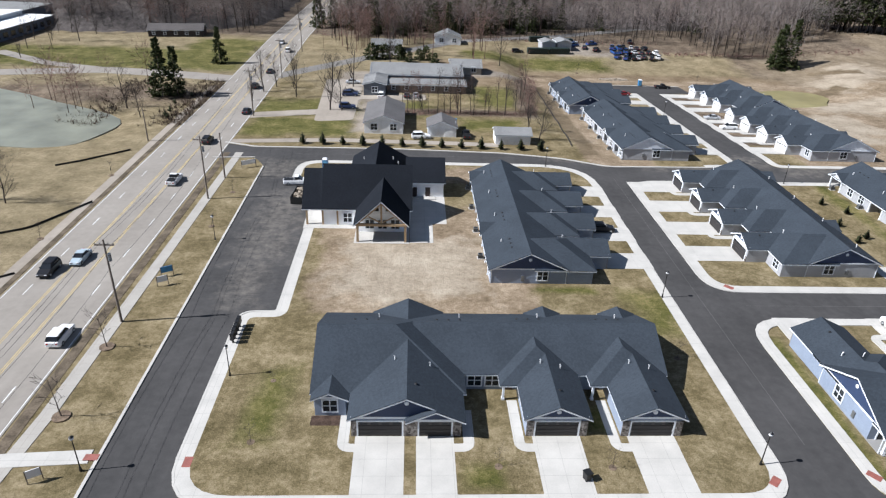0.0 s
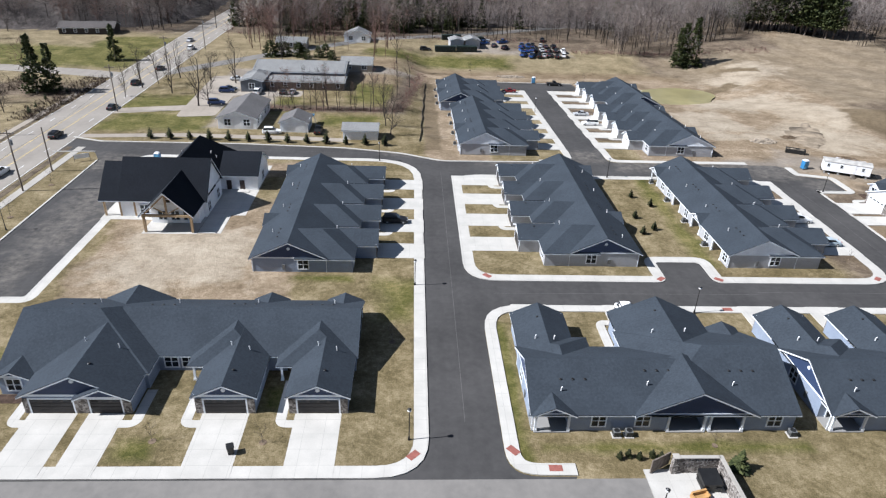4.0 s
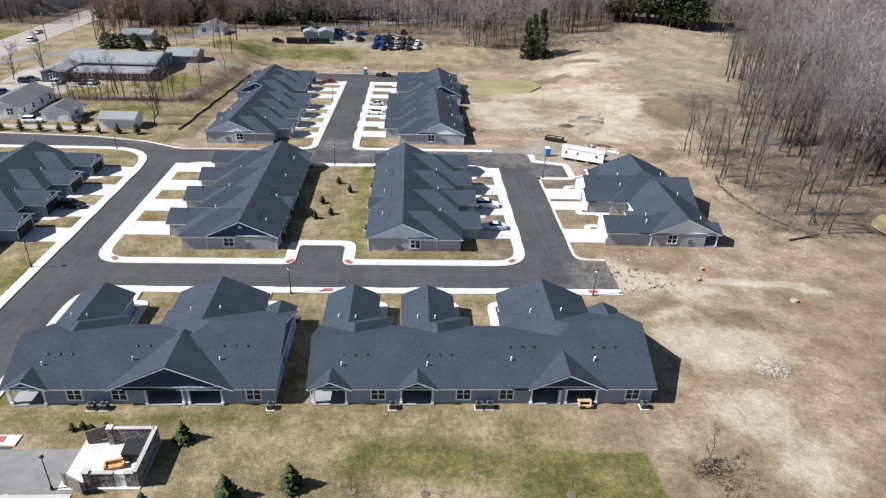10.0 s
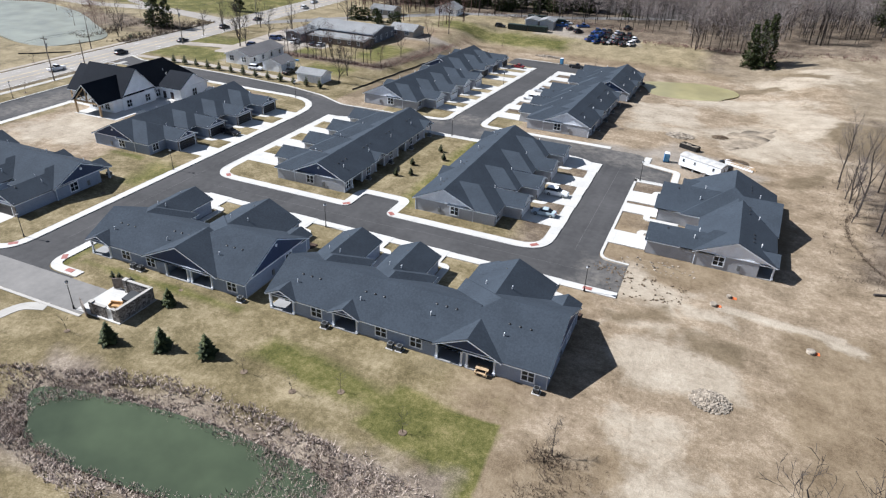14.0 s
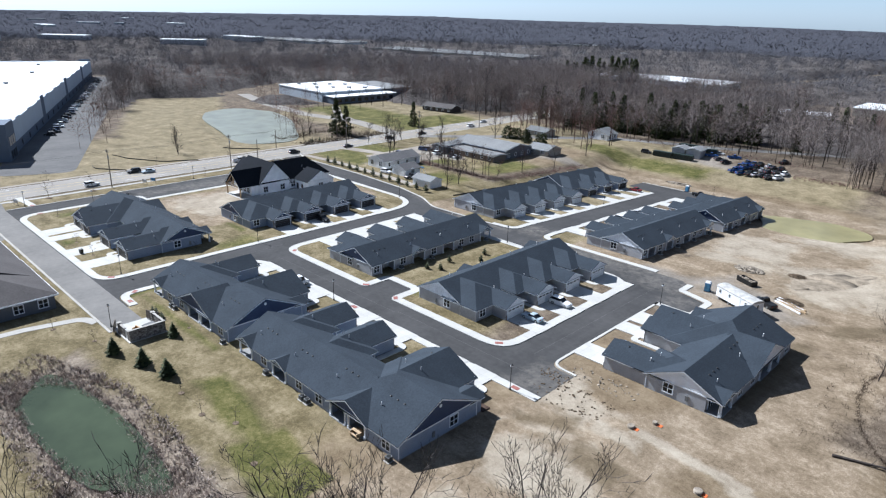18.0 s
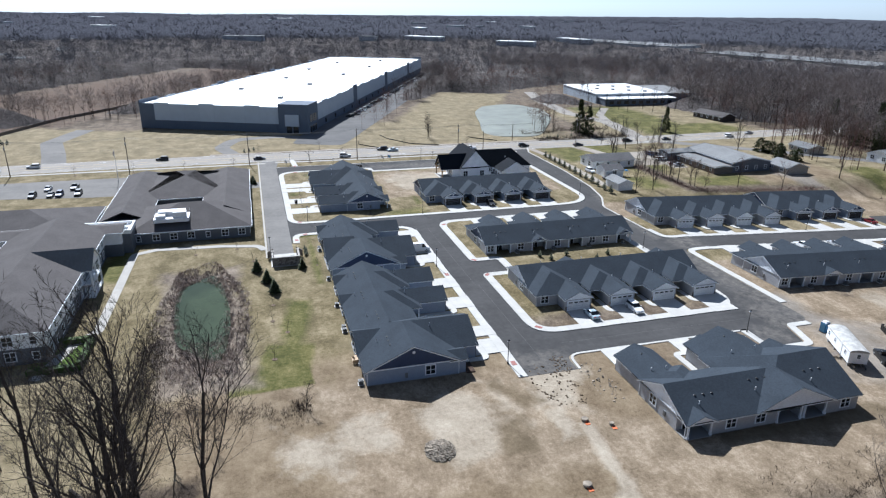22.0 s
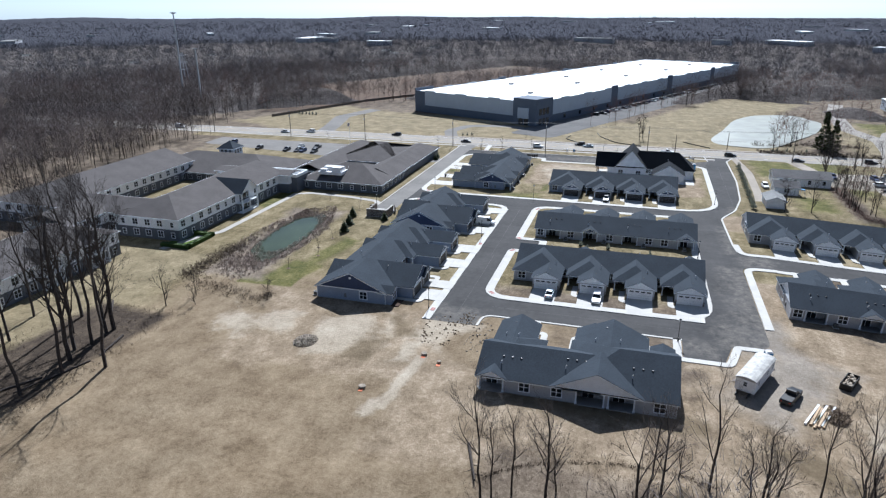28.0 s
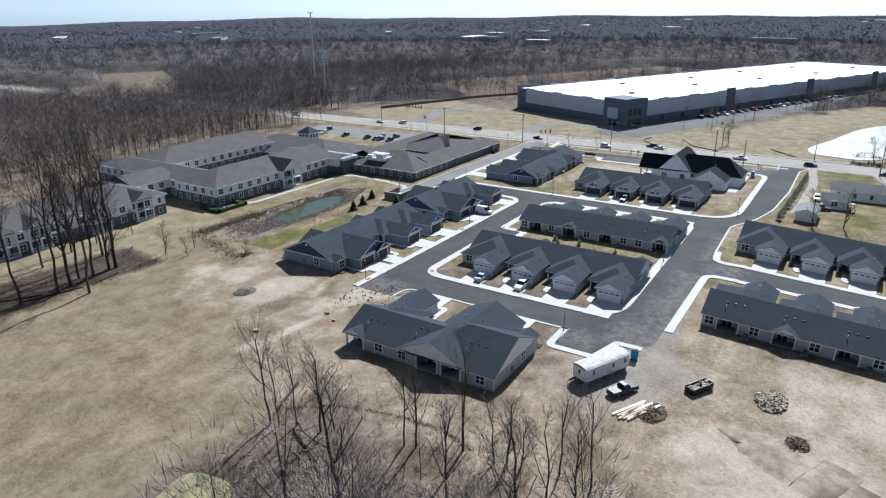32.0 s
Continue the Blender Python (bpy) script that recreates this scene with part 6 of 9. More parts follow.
for k, (x, y, a, b, z, t) in enumerate(((-330, 330, 30, 16, 6, 20), (-90, 560, 60, 22, 7, 5), (-420, 640, 110, 30, 8, 12), (-760, 620, 120, 34, 8, 20), (110, 520, 36, 18, 5, 0), (170, 480, 22, 12, 5, 8), (-560, 980, 140, 40, 9, 15), (-980, 320, 60, 20, 7, 30), (-900, -300, 40, 18, 6, 0), (-1250, 240, 90, 26, 7, 12), (-640, -560, 26, 12, 5, 0), (60, 455, 16, 9, 4, 12))):
    h = thing("distant_building", "distant low building with pale flat roof", "building", "distant buildings", "", pose(x, y, float(height(x, y)), 0, 0, t))
    part("wall", boxes((-a, -b, -1, a, b, z)), TIP_UP_PALE if k % 2 else SIDE_TAN, h)
    part("roof", boxes((-a - 0.4, -b - 0.4, z, a + 0.4, b + 0.4, z + 0.5)), ROOF_PALE if k in (2, 3, 6, 9) else MEMBRANE, h)
rnd = random.Random(77)
for k in range(46):
    a, d = math.radians(rnd.uniform(150, 262)), rnd.uniform(750, 2500)
    x, y = 40 + d * math.cos(a), 90 + d * math.sin(a)
    w, z = rnd.uniform(9, 34), float(height(x, y))
    t = thing("distant_building", "far pale-roofed building among the woods", "building", "far buildings", "", pose(x, y, z, 0, 0, rnd.uniform(0, 90)))
    part("wall", boxes((-w, -w * 0.35, -0.5, w, w * 0.35, 14)), SIDE_GREY, t)
    part("roof", boxes((-w - 0.3, -w * 0.35 - 0.3, 14, w + 0.3, w * 0.35 + 0.3, 14.5)), MEMBRANE if k % 2 else ROOF_PALE, t, "pale roof")
for k in range(60):
    x, y = random.uniform(-1300, -250), random.uniform(-700, -120) if k % 2 else random.uniform(380, 1200)
    m = pose(x, y, float(height(x, y)), 0, 0, random.uniform(0, 180))
    if k == 0:
        proto = thing("distant_house", "distant pale house among the woods", "house", "distant houses", "", m)
        part("wall", boxes((-6, -4.5, -1, 6, 4.5, 6.5)), SIDE_WHITE, proto)
        r, t = bmesh.new(), bmesh.new()
        roof_gable(r, t, -6, 6, -4.5, 4.5, "x", 6.5, 0.5)
        part("roof", r, ROOF_PALE, proto)
        part("trim", t, TRIM, proto)
    else:
        copy_thing(proto, m)


# ---------------------------------------------------------------- vehicles
def loft(bm, rings, mi=0, cap=True):
    vs = [[bm.verts.new(p) for p in r] for r in rings]
    n = len(rings[0])
    for a, b in zip(vs, vs[1:]):
        for k in range(n):
            bm.faces.new((a[k], a[(k + 1) % n], b[(k + 1) % n], b[k])).material_index = mi
    if cap:
        bm.faces.new(vs[0][::-1]).material_index = mi
        bm.faces.new(vs[-1]).material_index = mi
    bmesh.ops.recalc_face_normals(bm, faces=bm.faces)
    return bm


wheel_bm = bmesh.new()
tube(wheel_bm, (0, -0.12, 0), (0, 0.12, 0), 0.34, 0.34, 16)
TYRE = finish(wheel_bm, "tyre", RUBBER)
wheel_bm = bmesh.new()
tube(wheel_bm, (0, -0.13, 0), (0, 0.13, 0), 0.21, 0.21, 10)
RIM = finish(wheel_bm, "rim", GALVANISED)


def vehicle(kind, colour_name, colour, label, m):
    """A road vehicle along +x: sedan, suv, van or pickup."""
    L, W, belt, top = {"sedan": (4.8, 1.82, 0.92, 1.45), "suv": (4.85, 1.92, 1.08, 1.75), "van": (5.6, 2.0, 1.2, 2.25), "pickup": (5.7, 1.98, 1.12, 1.85)}[kind]
    v = thing({"sedan": "car", "suv": "car", "van": "van", "pickup": "pickup_truck"}[kind], label, "car", "parked cars", "", m)
    coat = paint(colour_name, colour)
    hw = W / 2
    sect = lambda x, w, z0, z1: [(x, -w, z0), (x, w, z0), (x, w + 0.02, (z0 + z1) / 2), (x, w - 0.08, z1), (x, -w + 0.08, z1), (x, -w - 0.02, (z0 + z1) / 2)]
    bonnet = belt - (0.14 if kind != "van" else 0.1)
    b = bmesh.new()
    loft(b, [sect(-L / 2, hw - 0.14, 0.38, belt - 0.12), sect(-L / 2 + 0.15, hw - 0.03, 0.24, belt), sect(-L * 0.15, hw, 0.22, belt), sect(L * 0.18, hw, 0.22, belt), sect(L / 2 - 0.9, hw - 0.02, 0.22, bonnet), sect(L / 2 - 0.15, hw - 0.08, 0.26, bonnet - 0.12), sect(L / 2, hw - 0.2, 0.38, bonnet - 0.3)])
    body = part("body", b, coat, v, "painted body")
    back = {"sedan": -L * 0.33, "suv": -L * 0.47, "van": -L * 0.48, "pickup": -L * 0.10}[kind]
    slope_b = {"sedan": 0.75, "suv": 0.3, "van": 0.12, "pickup": 0.12}[kind]
    front = L * 0.2 if kind != "van" else L * 0.34
    g = bmesh.new()
    loft(g, [sect(back, hw - 0.08, belt - 0.02, belt), sect(back + slope_b * 0.9, hw - 0.22, belt - 0.02, top - 0.08), sect(front - 0.75, hw - 0.22, belt - 0.02, top - 0.08), sect(front, hw - 0.1, belt - 0.02, belt)])
    part("cabin_glass", g, CAR_GLASS, v, "dark glass")
    r = bmesh.new()
    loft(r, [sect(back + slope_b, hw - 0.26, top - 0.1, top - 0.03), sect(back + slope_b + 0.25, hw - 0.24, top - 0.1, top), sect(front - 1.0, hw - 0.24, top - 0.1, top), sect(front - 0.72, hw - 0.27, top - 0.1, top - 0.03)])
    part("roof", r, coat, v)
    if kind == "van":
        part("side_panel", boxes((back + 0.1, -hw + 0.06, belt - 0.05, front - 1.3, -hw + 0.16, top - 0.2), (back + 0.1, hw - 0.16, belt - 0.05, front - 1.3, hw - 0.06, top - 0.2)), coat, v)
    if kind == "pickup":
        part("bed", boxes((-L / 2 + 0.1, -hw + 0.15, belt - 0.02, back - 0.1, hw - 0.15, belt + 0.01)), BLACK_METAL, v, "dark open bed")
    for sx in (-L * 0.31, L * 0.32):
        for sy in (-hw + 0.1, hw - 0.1):
            t = part("tyre", TYRE, None, v, "", pose(sx, sy, 0.34))
            part("rim", RIM, None, t)
    for sy in (-hw + 0.35, hw - 0.35):
        part("headlight", boxes((L / 2 - 0.2, sy - 0.18, 0.62, L / 2 - 0.02, sy + 0.18, 0.76)), LAMP_CLEAR, v)
        part("tail_light", boxes((-L / 2 - 0.01, sy - 0.14, 0.7, -L / 2 + 0.1, sy + 0.14, 0.92)), LAMP_RED, v)
        part("wing_mirror", boxes((front - 0.45, sy * 1.62 - 0.08, belt, front - 0.3, sy * 1.62 + 0.08, belt + 0.15)), coat, v)
    return v


white_suv = vehicle("suv", "white_car_paint", (0.75, 0.75, 0.74), "clean white estate car", pose(-46.9, 74.8, 0.06, 0, 0, 90))
dark_suv = vehicle("suv", "black_car_paint", (0.012, 0.012, 0.014), "black sport utility car", pose(-57.0, 92.7, 0.06, 0, 0, -90))
pale_sedan = vehicle("sedan", "pale_blue_car_paint", (0.36, 0.43, 0.47), "pale blue saloon car", pose(-53.9, 96.7, 0.06, 0, 0, -90))
white_truck = vehicle("pickup", "white_truck_paint", (0.70, 0.70, 0.70), "plain white pickup truck", pose(-49.8, 131.1, 0.06, 0, 0, 90))
dark_sedan = vehicle("sedan", "charcoal_car_paint", (0.03, 0.032, 0.038), "dark charcoal saloon car", pose(-46.4, 182.6, 0.06, 0, 0, 90))
white_van = vehicle("van", "white_van_paint", (0.76, 0.76, 0.76), "white delivery van on a driveway", pose(71.3, 77.6, 0.17, 0, 0, 90))
red_sedan = vehicle("sedan", "dark_red_car_paint", (0.16, 0.012, 0.015), "dark red saloon car on a driveway", NORTH_TILT @ pose(72.6, 225.2, 0.17, 0, 0, 180))
blue_suv = vehicle("suv", "navy_car_paint", (0.02, 0.035, 0.09), "navy blue sport utility car", pose(-19.5, 203.4, 0.06, 0, 0, 5))
silver_sedan = vehicle("sedan", "silver_car_paint", (0.42, 0.43, 0.44), "plain silver saloon car", pose(-19.9, 219.1, 0.06, 0, 0, 3))
black_truck = vehicle("pickup", "black_truck_paint", (0.014, 0.014, 0.015), "black pickup truck beside the site trailer", pose(147.6, 146.6, 0.02, 0, 0, 152))
for proto, x, y, a in ((dark_suv, -50.0, 156.9, 90), (dark_suv, -49.9, 210.2, 90), (dark_sedan, -49.4, 231.3, 90), (white_suv, -49.3, 267.2, 90), (silver_sedan, -54.5, 283, -90), (dark_sedan, -49.5, 40, 90), (white_suv, -53.5, -43.7, -90), (silver_sedan, -49.3, -56, 90), (white_van, -47, -118, 90), (dark_suv, -57, 2, -90)):
    copy_thing(proto, pose(x, y, 0.06, 0, 0, a))
for proto, x, y, a, z in ((white_suv, 117.4, 113.2, 0, 0.17), (pale_sedan, 117.6, 103.0, 180, 0.17), (dark_suv, 35.6, 110.2, 0, 0.17), (silver_sedan, 90.8, 193.0, 180, 0.17), (white_suv, 90.8, 181.4, 180, 0.17), (black_truck, 91.4, 239.6, 0, 0.05),
                          (blue_suv, -19.1, 189.5, 5, 0.06), (dark_sedan, -19.4, 206.2, 0, 0.06), (white_suv, -9.9, 202.9, 90, 0.06), (dark_sedan, -2.0, 203.6, 90, 0.06), (silver_sedan, 0.8, 203.8, 90, 0.06), (white_suv, 2.1, 163.3, 5, 0.08), (black_truck, 13.9, 165.3, 90, 0.05),
                          (white_truck, -24.3, 131.2, 5, 0.05)):
    copy_thing(proto, NORTH_TILT @ pose(x, y, z, 0, 0, a) if y > 170 and x > 60 else pose(x, y, z, 0, 0, a))
# residence, warehouse and yard car parks
fleet = (dark_suv, silver_sedan, dark_sedan, white_suv, blue_suv, black_truck)
for k, y in enumerate((-32.6, -30.0, -27.2, -24.6, -21.8, -19.0, -64.6, -60.8, -65.4, -46.5)):
    copy_thing(fleet[(k * 7 + k // 3) % 6], pose(-8.6 - (8.6 if k in (1, 4, 8) else 0), y, 0.05, 0, 0, 0))
for k in range(34):
    x, y = -150 - 6.6 * k, 97 + 2.92 * k
    copy_thing(fleet[(k * 5 + k // 4) % 6], pose(x, y, 0.06, 0, 0, 66 if k % 2 else 246) @ pose(-4 if k % 2 else 5, 0, 0))
blue_truck = vehicle("pickup", "blue_truck_paint", (0.02, 0.07, 0.22), "blue flatbed pickup in the crowded yard", pose(90, 284, 0.05, 0, 0, 75))
yard_rnd = random.Random(8)
yard = (blue_truck, dark_suv, silver_sedan, blue_truck, white_suv, dark_sedan, black_truck)
for k in range(20):
    x, y = 86.5 + 2.9 * (k % 7) + yard_rnd.uniform(-0.5, 0.5), 282 + 6.4 * (k // 7) + yard_rnd.uniform(-0.8, 0.8)
    copy_thing(yard[(k * 3) % 7], pose(x, y, float(height(x, y)) + 0.05, 0, 0, 78 + yard_rnd.uniform(-18, 18)))
for k, (x, y, a) in enumerate(((44, 286, 5), (70, 297, 20), (74.5, 294, 70), (79, 300, 30), (71, 303, 0), (66, 305, 10), (98, 306, 80), (79, 291, 60))):
    copy_thing(yard[(k * 2 + 1) % 7], pose(x, y, float(height(x, y)) + 0.05, 0, 0, a))


# ---------------------------------------------------------------- site things
t = thing("site_trailer", "white office trailer on blocks at the building site", "trailer", "", "", pose(143.9, 141.5, 0, 0, 0, -25))
part("body", boxes((-5.1, -1.6, 0.75, 5.1, 1.6, 3.05)), SIDE_WHITE, t, "white panelled trailer body")
rb = bmesh.new()
loft(rb, [[(x, -1.7, 3.0), (x, 1.7, 3.0), (x, 1.7, 3.08), (x, 1.35, 3.3), (x, 0.7, 3.46), (x, 0, 3.52), (x, -0.7, 3.46), (x, -1.35, 3.3), (x, -1.7, 3.08)] for x in (-5.25, 5.25)])
part("roof", rb, simple("weathered_trailer_roof", (0.40, 0.385, 0.355), 0.7, 0, 0.25, 0.9, 7), t, "stained grey curved metal roof")
part("chassis", boxes((-5.4, -1.0, 0.45, 6.6, -0.8, 0.8), (-5.4, 0.8, 0.45, 6.6, 1.0, 0.8)), BLACK_METAL, t)
for x in (-4.5, -1.5, 1.5, 4.5):
    for y in (-1.2, 1.2):
        part("block_pier", boxes((x - 0.2, y - 0.2, 0, x + 0.2, y + 0.2, 0.5)), FOUNDATION, t)
for x in (-4, -1.2, 3.4):
    add_window(t, ONE_WIN, pose(x, -1.62, 1.8) @ Matrix.Scale(0.55, 4))
    add_window(t, ONE_WIN, pose(x, 1.62, 1.8, 0, 0, 180) @ Matrix.Scale(0.55, 4))
add_window(t, ONE_WIN, pose(5.12, 0, 1.8, 0, 0, 90) @ Matrix.Scale(0.55, 4))
part("door", boxes((1.0, -1.66, 0.85, 1.9, -1.58, 2.85)), DOOR_WHITE, t, "plain white trailer door")
for k in range(4):
    part("step", boxes((0.9, -2.1 - 0.3 * k, 0.75 - 0.22 * k, 2.0, -1.8 - 0.3 * k, 0.8 - 0.22 * k)), OLD_WOOD, t)

t = thing("portable_toilet", "blue portable toilet with pale roof", "toilet cabin", "portable toilets", "", pose(135.6, 144.8, 0, 0, 0, 10))
part("cabin", boxes((-0.6, -0.6, 0.1, 0.6, 0.6, 2.1)), TARP_BLUE, t)
part("door", boxes((-0.42, -0.65, 0.15, 0.42, -0.59, 1.95)), simple("pale_blue_plastic", (0.10, 0.28, 0.45), 0.45), t)
part("base", boxes((-0.7, -0.75, 0, 0.7, 0.7, 0.12)), BLACK_METAL, t)
rb = bmesh.new()
loft(rb, [[(-0.62, -0.62, 2.1), (0.62, -0.62, 2.1), (0.62, 0.62, 2.1), (-0.62, 0.62, 2.1)], [(-0.4, -0.4, 2.35), (0.4, -0.4, 2.35), (0.4, 0.4, 2.35), (-0.4, 0.4, 2.35)]])
part("roof", rb, WHITE_METAL, t, "pale translucent roof")
copy_thing(t, NORTH_TILT @ pose(84.4, 243.8, 0.02))
copy_thing(t, pose(-19.5, 140.5, 0.13, 0, 0, 0))


def skip(m):
    s = thing("dumpster", "open black steel skip heaped with site rubbish", "skip", "", "", m)
    b = bmesh.new()
    for a in ((-3, -1.15, 0.15, 3, -1.07, 1.5), (-3, 1.07, 0.15, 3, 1.15, 1.5), (-3, -1.07, 0.15, -2.92, 1.07, 1.5), (2.92, -1.07, 0.15, 3, 1.07, 1.5), (-3, -1.15, 0.1, 3, 1.15, 0.18)):
        box(b, *a)
    part("shell", b, BLACK_METAL, s, "black steel shell")
    for k in range(6):
        part("rib", boxes((-2.7 + 1.05 * k, -1.22, 0.15, -2.58 + 1.05 * k, -1.15, 1.5), ), BLACK_METAL, s)
        part("rib", boxes((-2.7 + 1.05 * k, 1.15, 0.15, -2.58 + 1.05 * k, 1.22, 1.5), ), BLACK_METAL, s)
    b = bmesh.new()
    rnd = random.Random(4)
    for k in range(40):
        x, y, z = rnd.uniform(-2.6, 2.6), rnd.uniform(-0.8, 0.8), rnd.uniform(1.0, 1.5)
        a = rnd.uniform(0.1, 0.5)
        box(b, x - a, y - a * 0.5, z - 0.5, x + a, y + a * 0.5, z)
    part("rubbish", b, RUBBLE, s, "mixed boards and rubble")
    for x in (-2.4, 2.4):
        part("skid", boxes((x - 0.2, -0.9, 0, x + 0.2, 0.9, 0.12)), BLACK_METAL, s)


skip(pose(139.8, 157.0, float(height(139.8, 157.0)), 0, 0, -28) @ Matrix.Scale(0.8, 4))
skip(pose(-22.6, 123.4, 0.03, 0, 0, 86))


def heap(name, x, y, rx, ry, hz, mat, label, category, n=160, seed=1, lump=0.35):
    """A heap of broken pieces."""
    rnd = random.Random(seed)
    b = bmesh.new()
    for k in range(n):
        a, r = rnd.uniform(0, math.tau), math.sqrt(rnd.random())
        u, v = r * math.cos(a) * rx, r * math.sin(a) * ry
        z = hz * max(0.0, 1 - r) ** 0.8
        s = lump * rnd.uniform(0.4, 1.3)
        q = Euler((rnd.uniform(-0.6, 0.6), rnd.uniform(-0.6, 0.6), rnd.uniform(0, 3))).to_matrix()
        vs = [b.verts.new(Vector((u, v, z)) + q @ Vector((i * s, j * s * 0.8, l * s * 0.5))) for i in (-1, 1) for j in (-1, 1) for l in (-1, 1)]
        for f in ((0, 1, 3, 2), (4, 6, 7, 5), (0, 4, 5, 1), (2, 3, 7, 6), (0, 2, 6, 4), (1, 5, 7, 3)):
            b.faces.new([vs[i] for i in f])
    if hz > 0.2:
        prism(b, [(0.9 * rx * math.cos(k * 0.5236), 0.9 * ry * math.sin(k * 0.5236)) for k in range(12)], -0.3, hz * 0.12)
    return tagged(solid(name, b, mat, label, category, "", "", pose(x, y, float(height(x, y)))), kind="stuff")


heap("rubble_heap", 151.8, 60.8, 2.6, 2.2, 0.9, RUBBLE, "heap of broken stone on the bare field", "rubble", 900, 1, 0.13)
heap("rubble_heap", 136.5, 167.6, 3.6, 2.4, 0.8, RUBBLE, "heap of broken concrete on the site", "rubble", 320, 2, 0.26)
heap("rubble_heap", 146.4, 172.5, 2.2, 1.6, 0.5, SOIL, "low heap of dark debris", "rubble", 160, 3, 0.2)
heap("soil_heap", 150.8, 152.4, 3.0, 2.2, 0.5, SOIL, "freshly dug soil heap", "soil", 300, 4, 0.15)
heap("rubble_heap", 76.9, 252.5, 5.5, 1.6, 0.4, RUBBLE, "row of pale stones past the street end", "rubble", 160, 5)
heap("rubble_heap", 133.5, 88.5, 3.2, 1.6, 0.12, SOIL, "scattered clods at the end of the street", "rubble", 50, 6, 0.13)
heap("rubble_heap", 141, 92.6, 6.5, 2.5, 0.12, RUBBLE, "scattered stones by the unfinished kerb", "rubble", 60, 7, 0.15)
heap("rubble_heap", 140, 84.8, 7.5, 4.0, 0.10, SOIL, "scattered lumps of soil at the road end", "rubble", 90, 8, 0.14)


def berm(name, line, wide, tall, mat, label, seed):
    """A tipped bank of soil along a line: uneven crest, gentle on one side and steep on the other."""
    r = random.Random(seed)
    b = bmesh.new()
    pts, rows = rounded(V2(*line), 4, False), []
    for i, p in enumerate(pts):
        d = (pts[min(i + 1, len(pts) - 1)] - pts[max(i - 1, 0)]).normalized()
        n, fade = Vector((d.y, -d.x)), math.sin(math.pi * (i + 0.35) / (len(pts) - 0.3)) ** 0.5
        row = []
        for u, h in ((-1.0, -0.2), (-0.62, 0.35), (-0.3, 0.72), (0.0, 0.95), (0.18, 1.0), (0.34, 0.55), (0.46, 0.15), (0.6, -0.2)):
            q = Vector((p.x, p.y)) + n * (u * wide * fade + r.gauss(0, 0.03) * wide)
            row.append(b.verts.new((q.x, q.y, float(height(q.x, q.y)) + (h * fade * r.uniform(0.75, 1.2) - 0.08) * tall)))
        rows.append(row)
    for p, q in zip(rows, rows[1:]):
        for k in range(len(p) - 1):
            b.faces.new((p[k], p[k + 1], q[k + 1], q[k]))
    me = finish(b, name, mat)
    me.polygons.foreach_set("use_smooth", [True] * len(me.polygons))
    return solid(name, me, mat, label, "soil")


berm("soil_bank", [(148.6, 162), (150.2, 166), (151.8, 170), (153.4, 174), (155.4, 178.5), (157.6, 183), (159.6, 188)], 8.0, 0.5, CLAY, "bank of pale clay with a steep dark edge", 3)
for k in range(7):
    x = 147.0 + 0.45 * k
    solid("lumber", boxes((-3.4 + 0.3 * (k % 3), -0.16, 0, 3.6 - 0.4 * (k % 2), 0.16, 0.3)), TIMBER if k % 3 else WHITE_METAL, "long pale timber lying on the soil", "lumber", "lumber pile", "", pose(151.5 + 0.3 * (k % 3), 149.0 + 0.4 * k, 0.02 + 0.0 * k, 0, 0, -27 + 3 * (k % 3)))
for x, y, s in ((150.5, 84.5, 1.0), (164.1, 77.9, 1.1), (152.6, 88.0, 0.7)):
    b = bmesh.new()
    tube(b, (0, 0, 0), (0, 0, 0.35), 0.55 * s, 0.5 * s, 12)
    tube(b, (0, 0, 0.35), (0, 0, 0.45), 0.6 * s, 0.5 * s, 12)
    t = thing("manhole_riser", "concrete manhole riser marked with orange cloth", "manhole", "", "", pose(x, y, 0))
    part("ring", b, RUBBLE, t)
    part("marker", boxes((0.5, -0.3, 0, 1.2, 0.4, 0.06)), ORANGE, t, "orange marker cloth")

# dumpster enclosure by the pond
t = thing("bin_enclosure", "stone-walled bin enclosure with wooden gates", "enclosure", "", "", pose(70.0, 43.8, 0))
part("slab", boxes((-5.2, -3.6, -0.1, 3.3, 3.5, 0.12)), CONCRETE, t, "concrete slab")
for a in ((2.85, -3.3, 0.1, 3.2, 3.3, 2.3), (-1.9, 2.95, 0.1, 2.85, 3.3, 2.3), (-1.9, -3.3, 0.1, 0.7, -2.95, 2.0), (1.9, -3.3, 0.1, 2.85, -2.95, 2.0), (-2.3, -3.45, 0.1, -1.7, -2.8, 2.2), (-2.3, 2.8, 0.1, -1.7, 3.45, 2.4)):
    part("wall", boxes(a), STONE, t, "grey stone wall")
    part("coping", boxes((a[0] - 0.06, a[1] - 0.06, a[5], a[3] + 0.06, a[4] + 0.06, a[5] + 0.09)), WALKWAY, t, "pale stone coping")
for y, sg in ((-3.1, -1), (3.1, 1)):
    gate = part("gate", boxes((-0.05, -1.45, 0.2, 0.05, 1.45, 2.0)), OLD_WOOD, t, "weathered wooden gate, open", pose(-3.4, y + sg * 0.5, 0, 0, 0, 90 + sg * 28))
    for k in range(7):
        part("board", boxes((-0.09, -1.4 + 0.41 * k, 0.22, -0.05, -1.03 + 0.41 * k, 1.98)), OLD_WOOD, gate)
part("side_door", boxes((0.75, -3.2, 0.12, 1.85, -3.1, 1.95)), WHITE_METAL, t, "white steel side door")
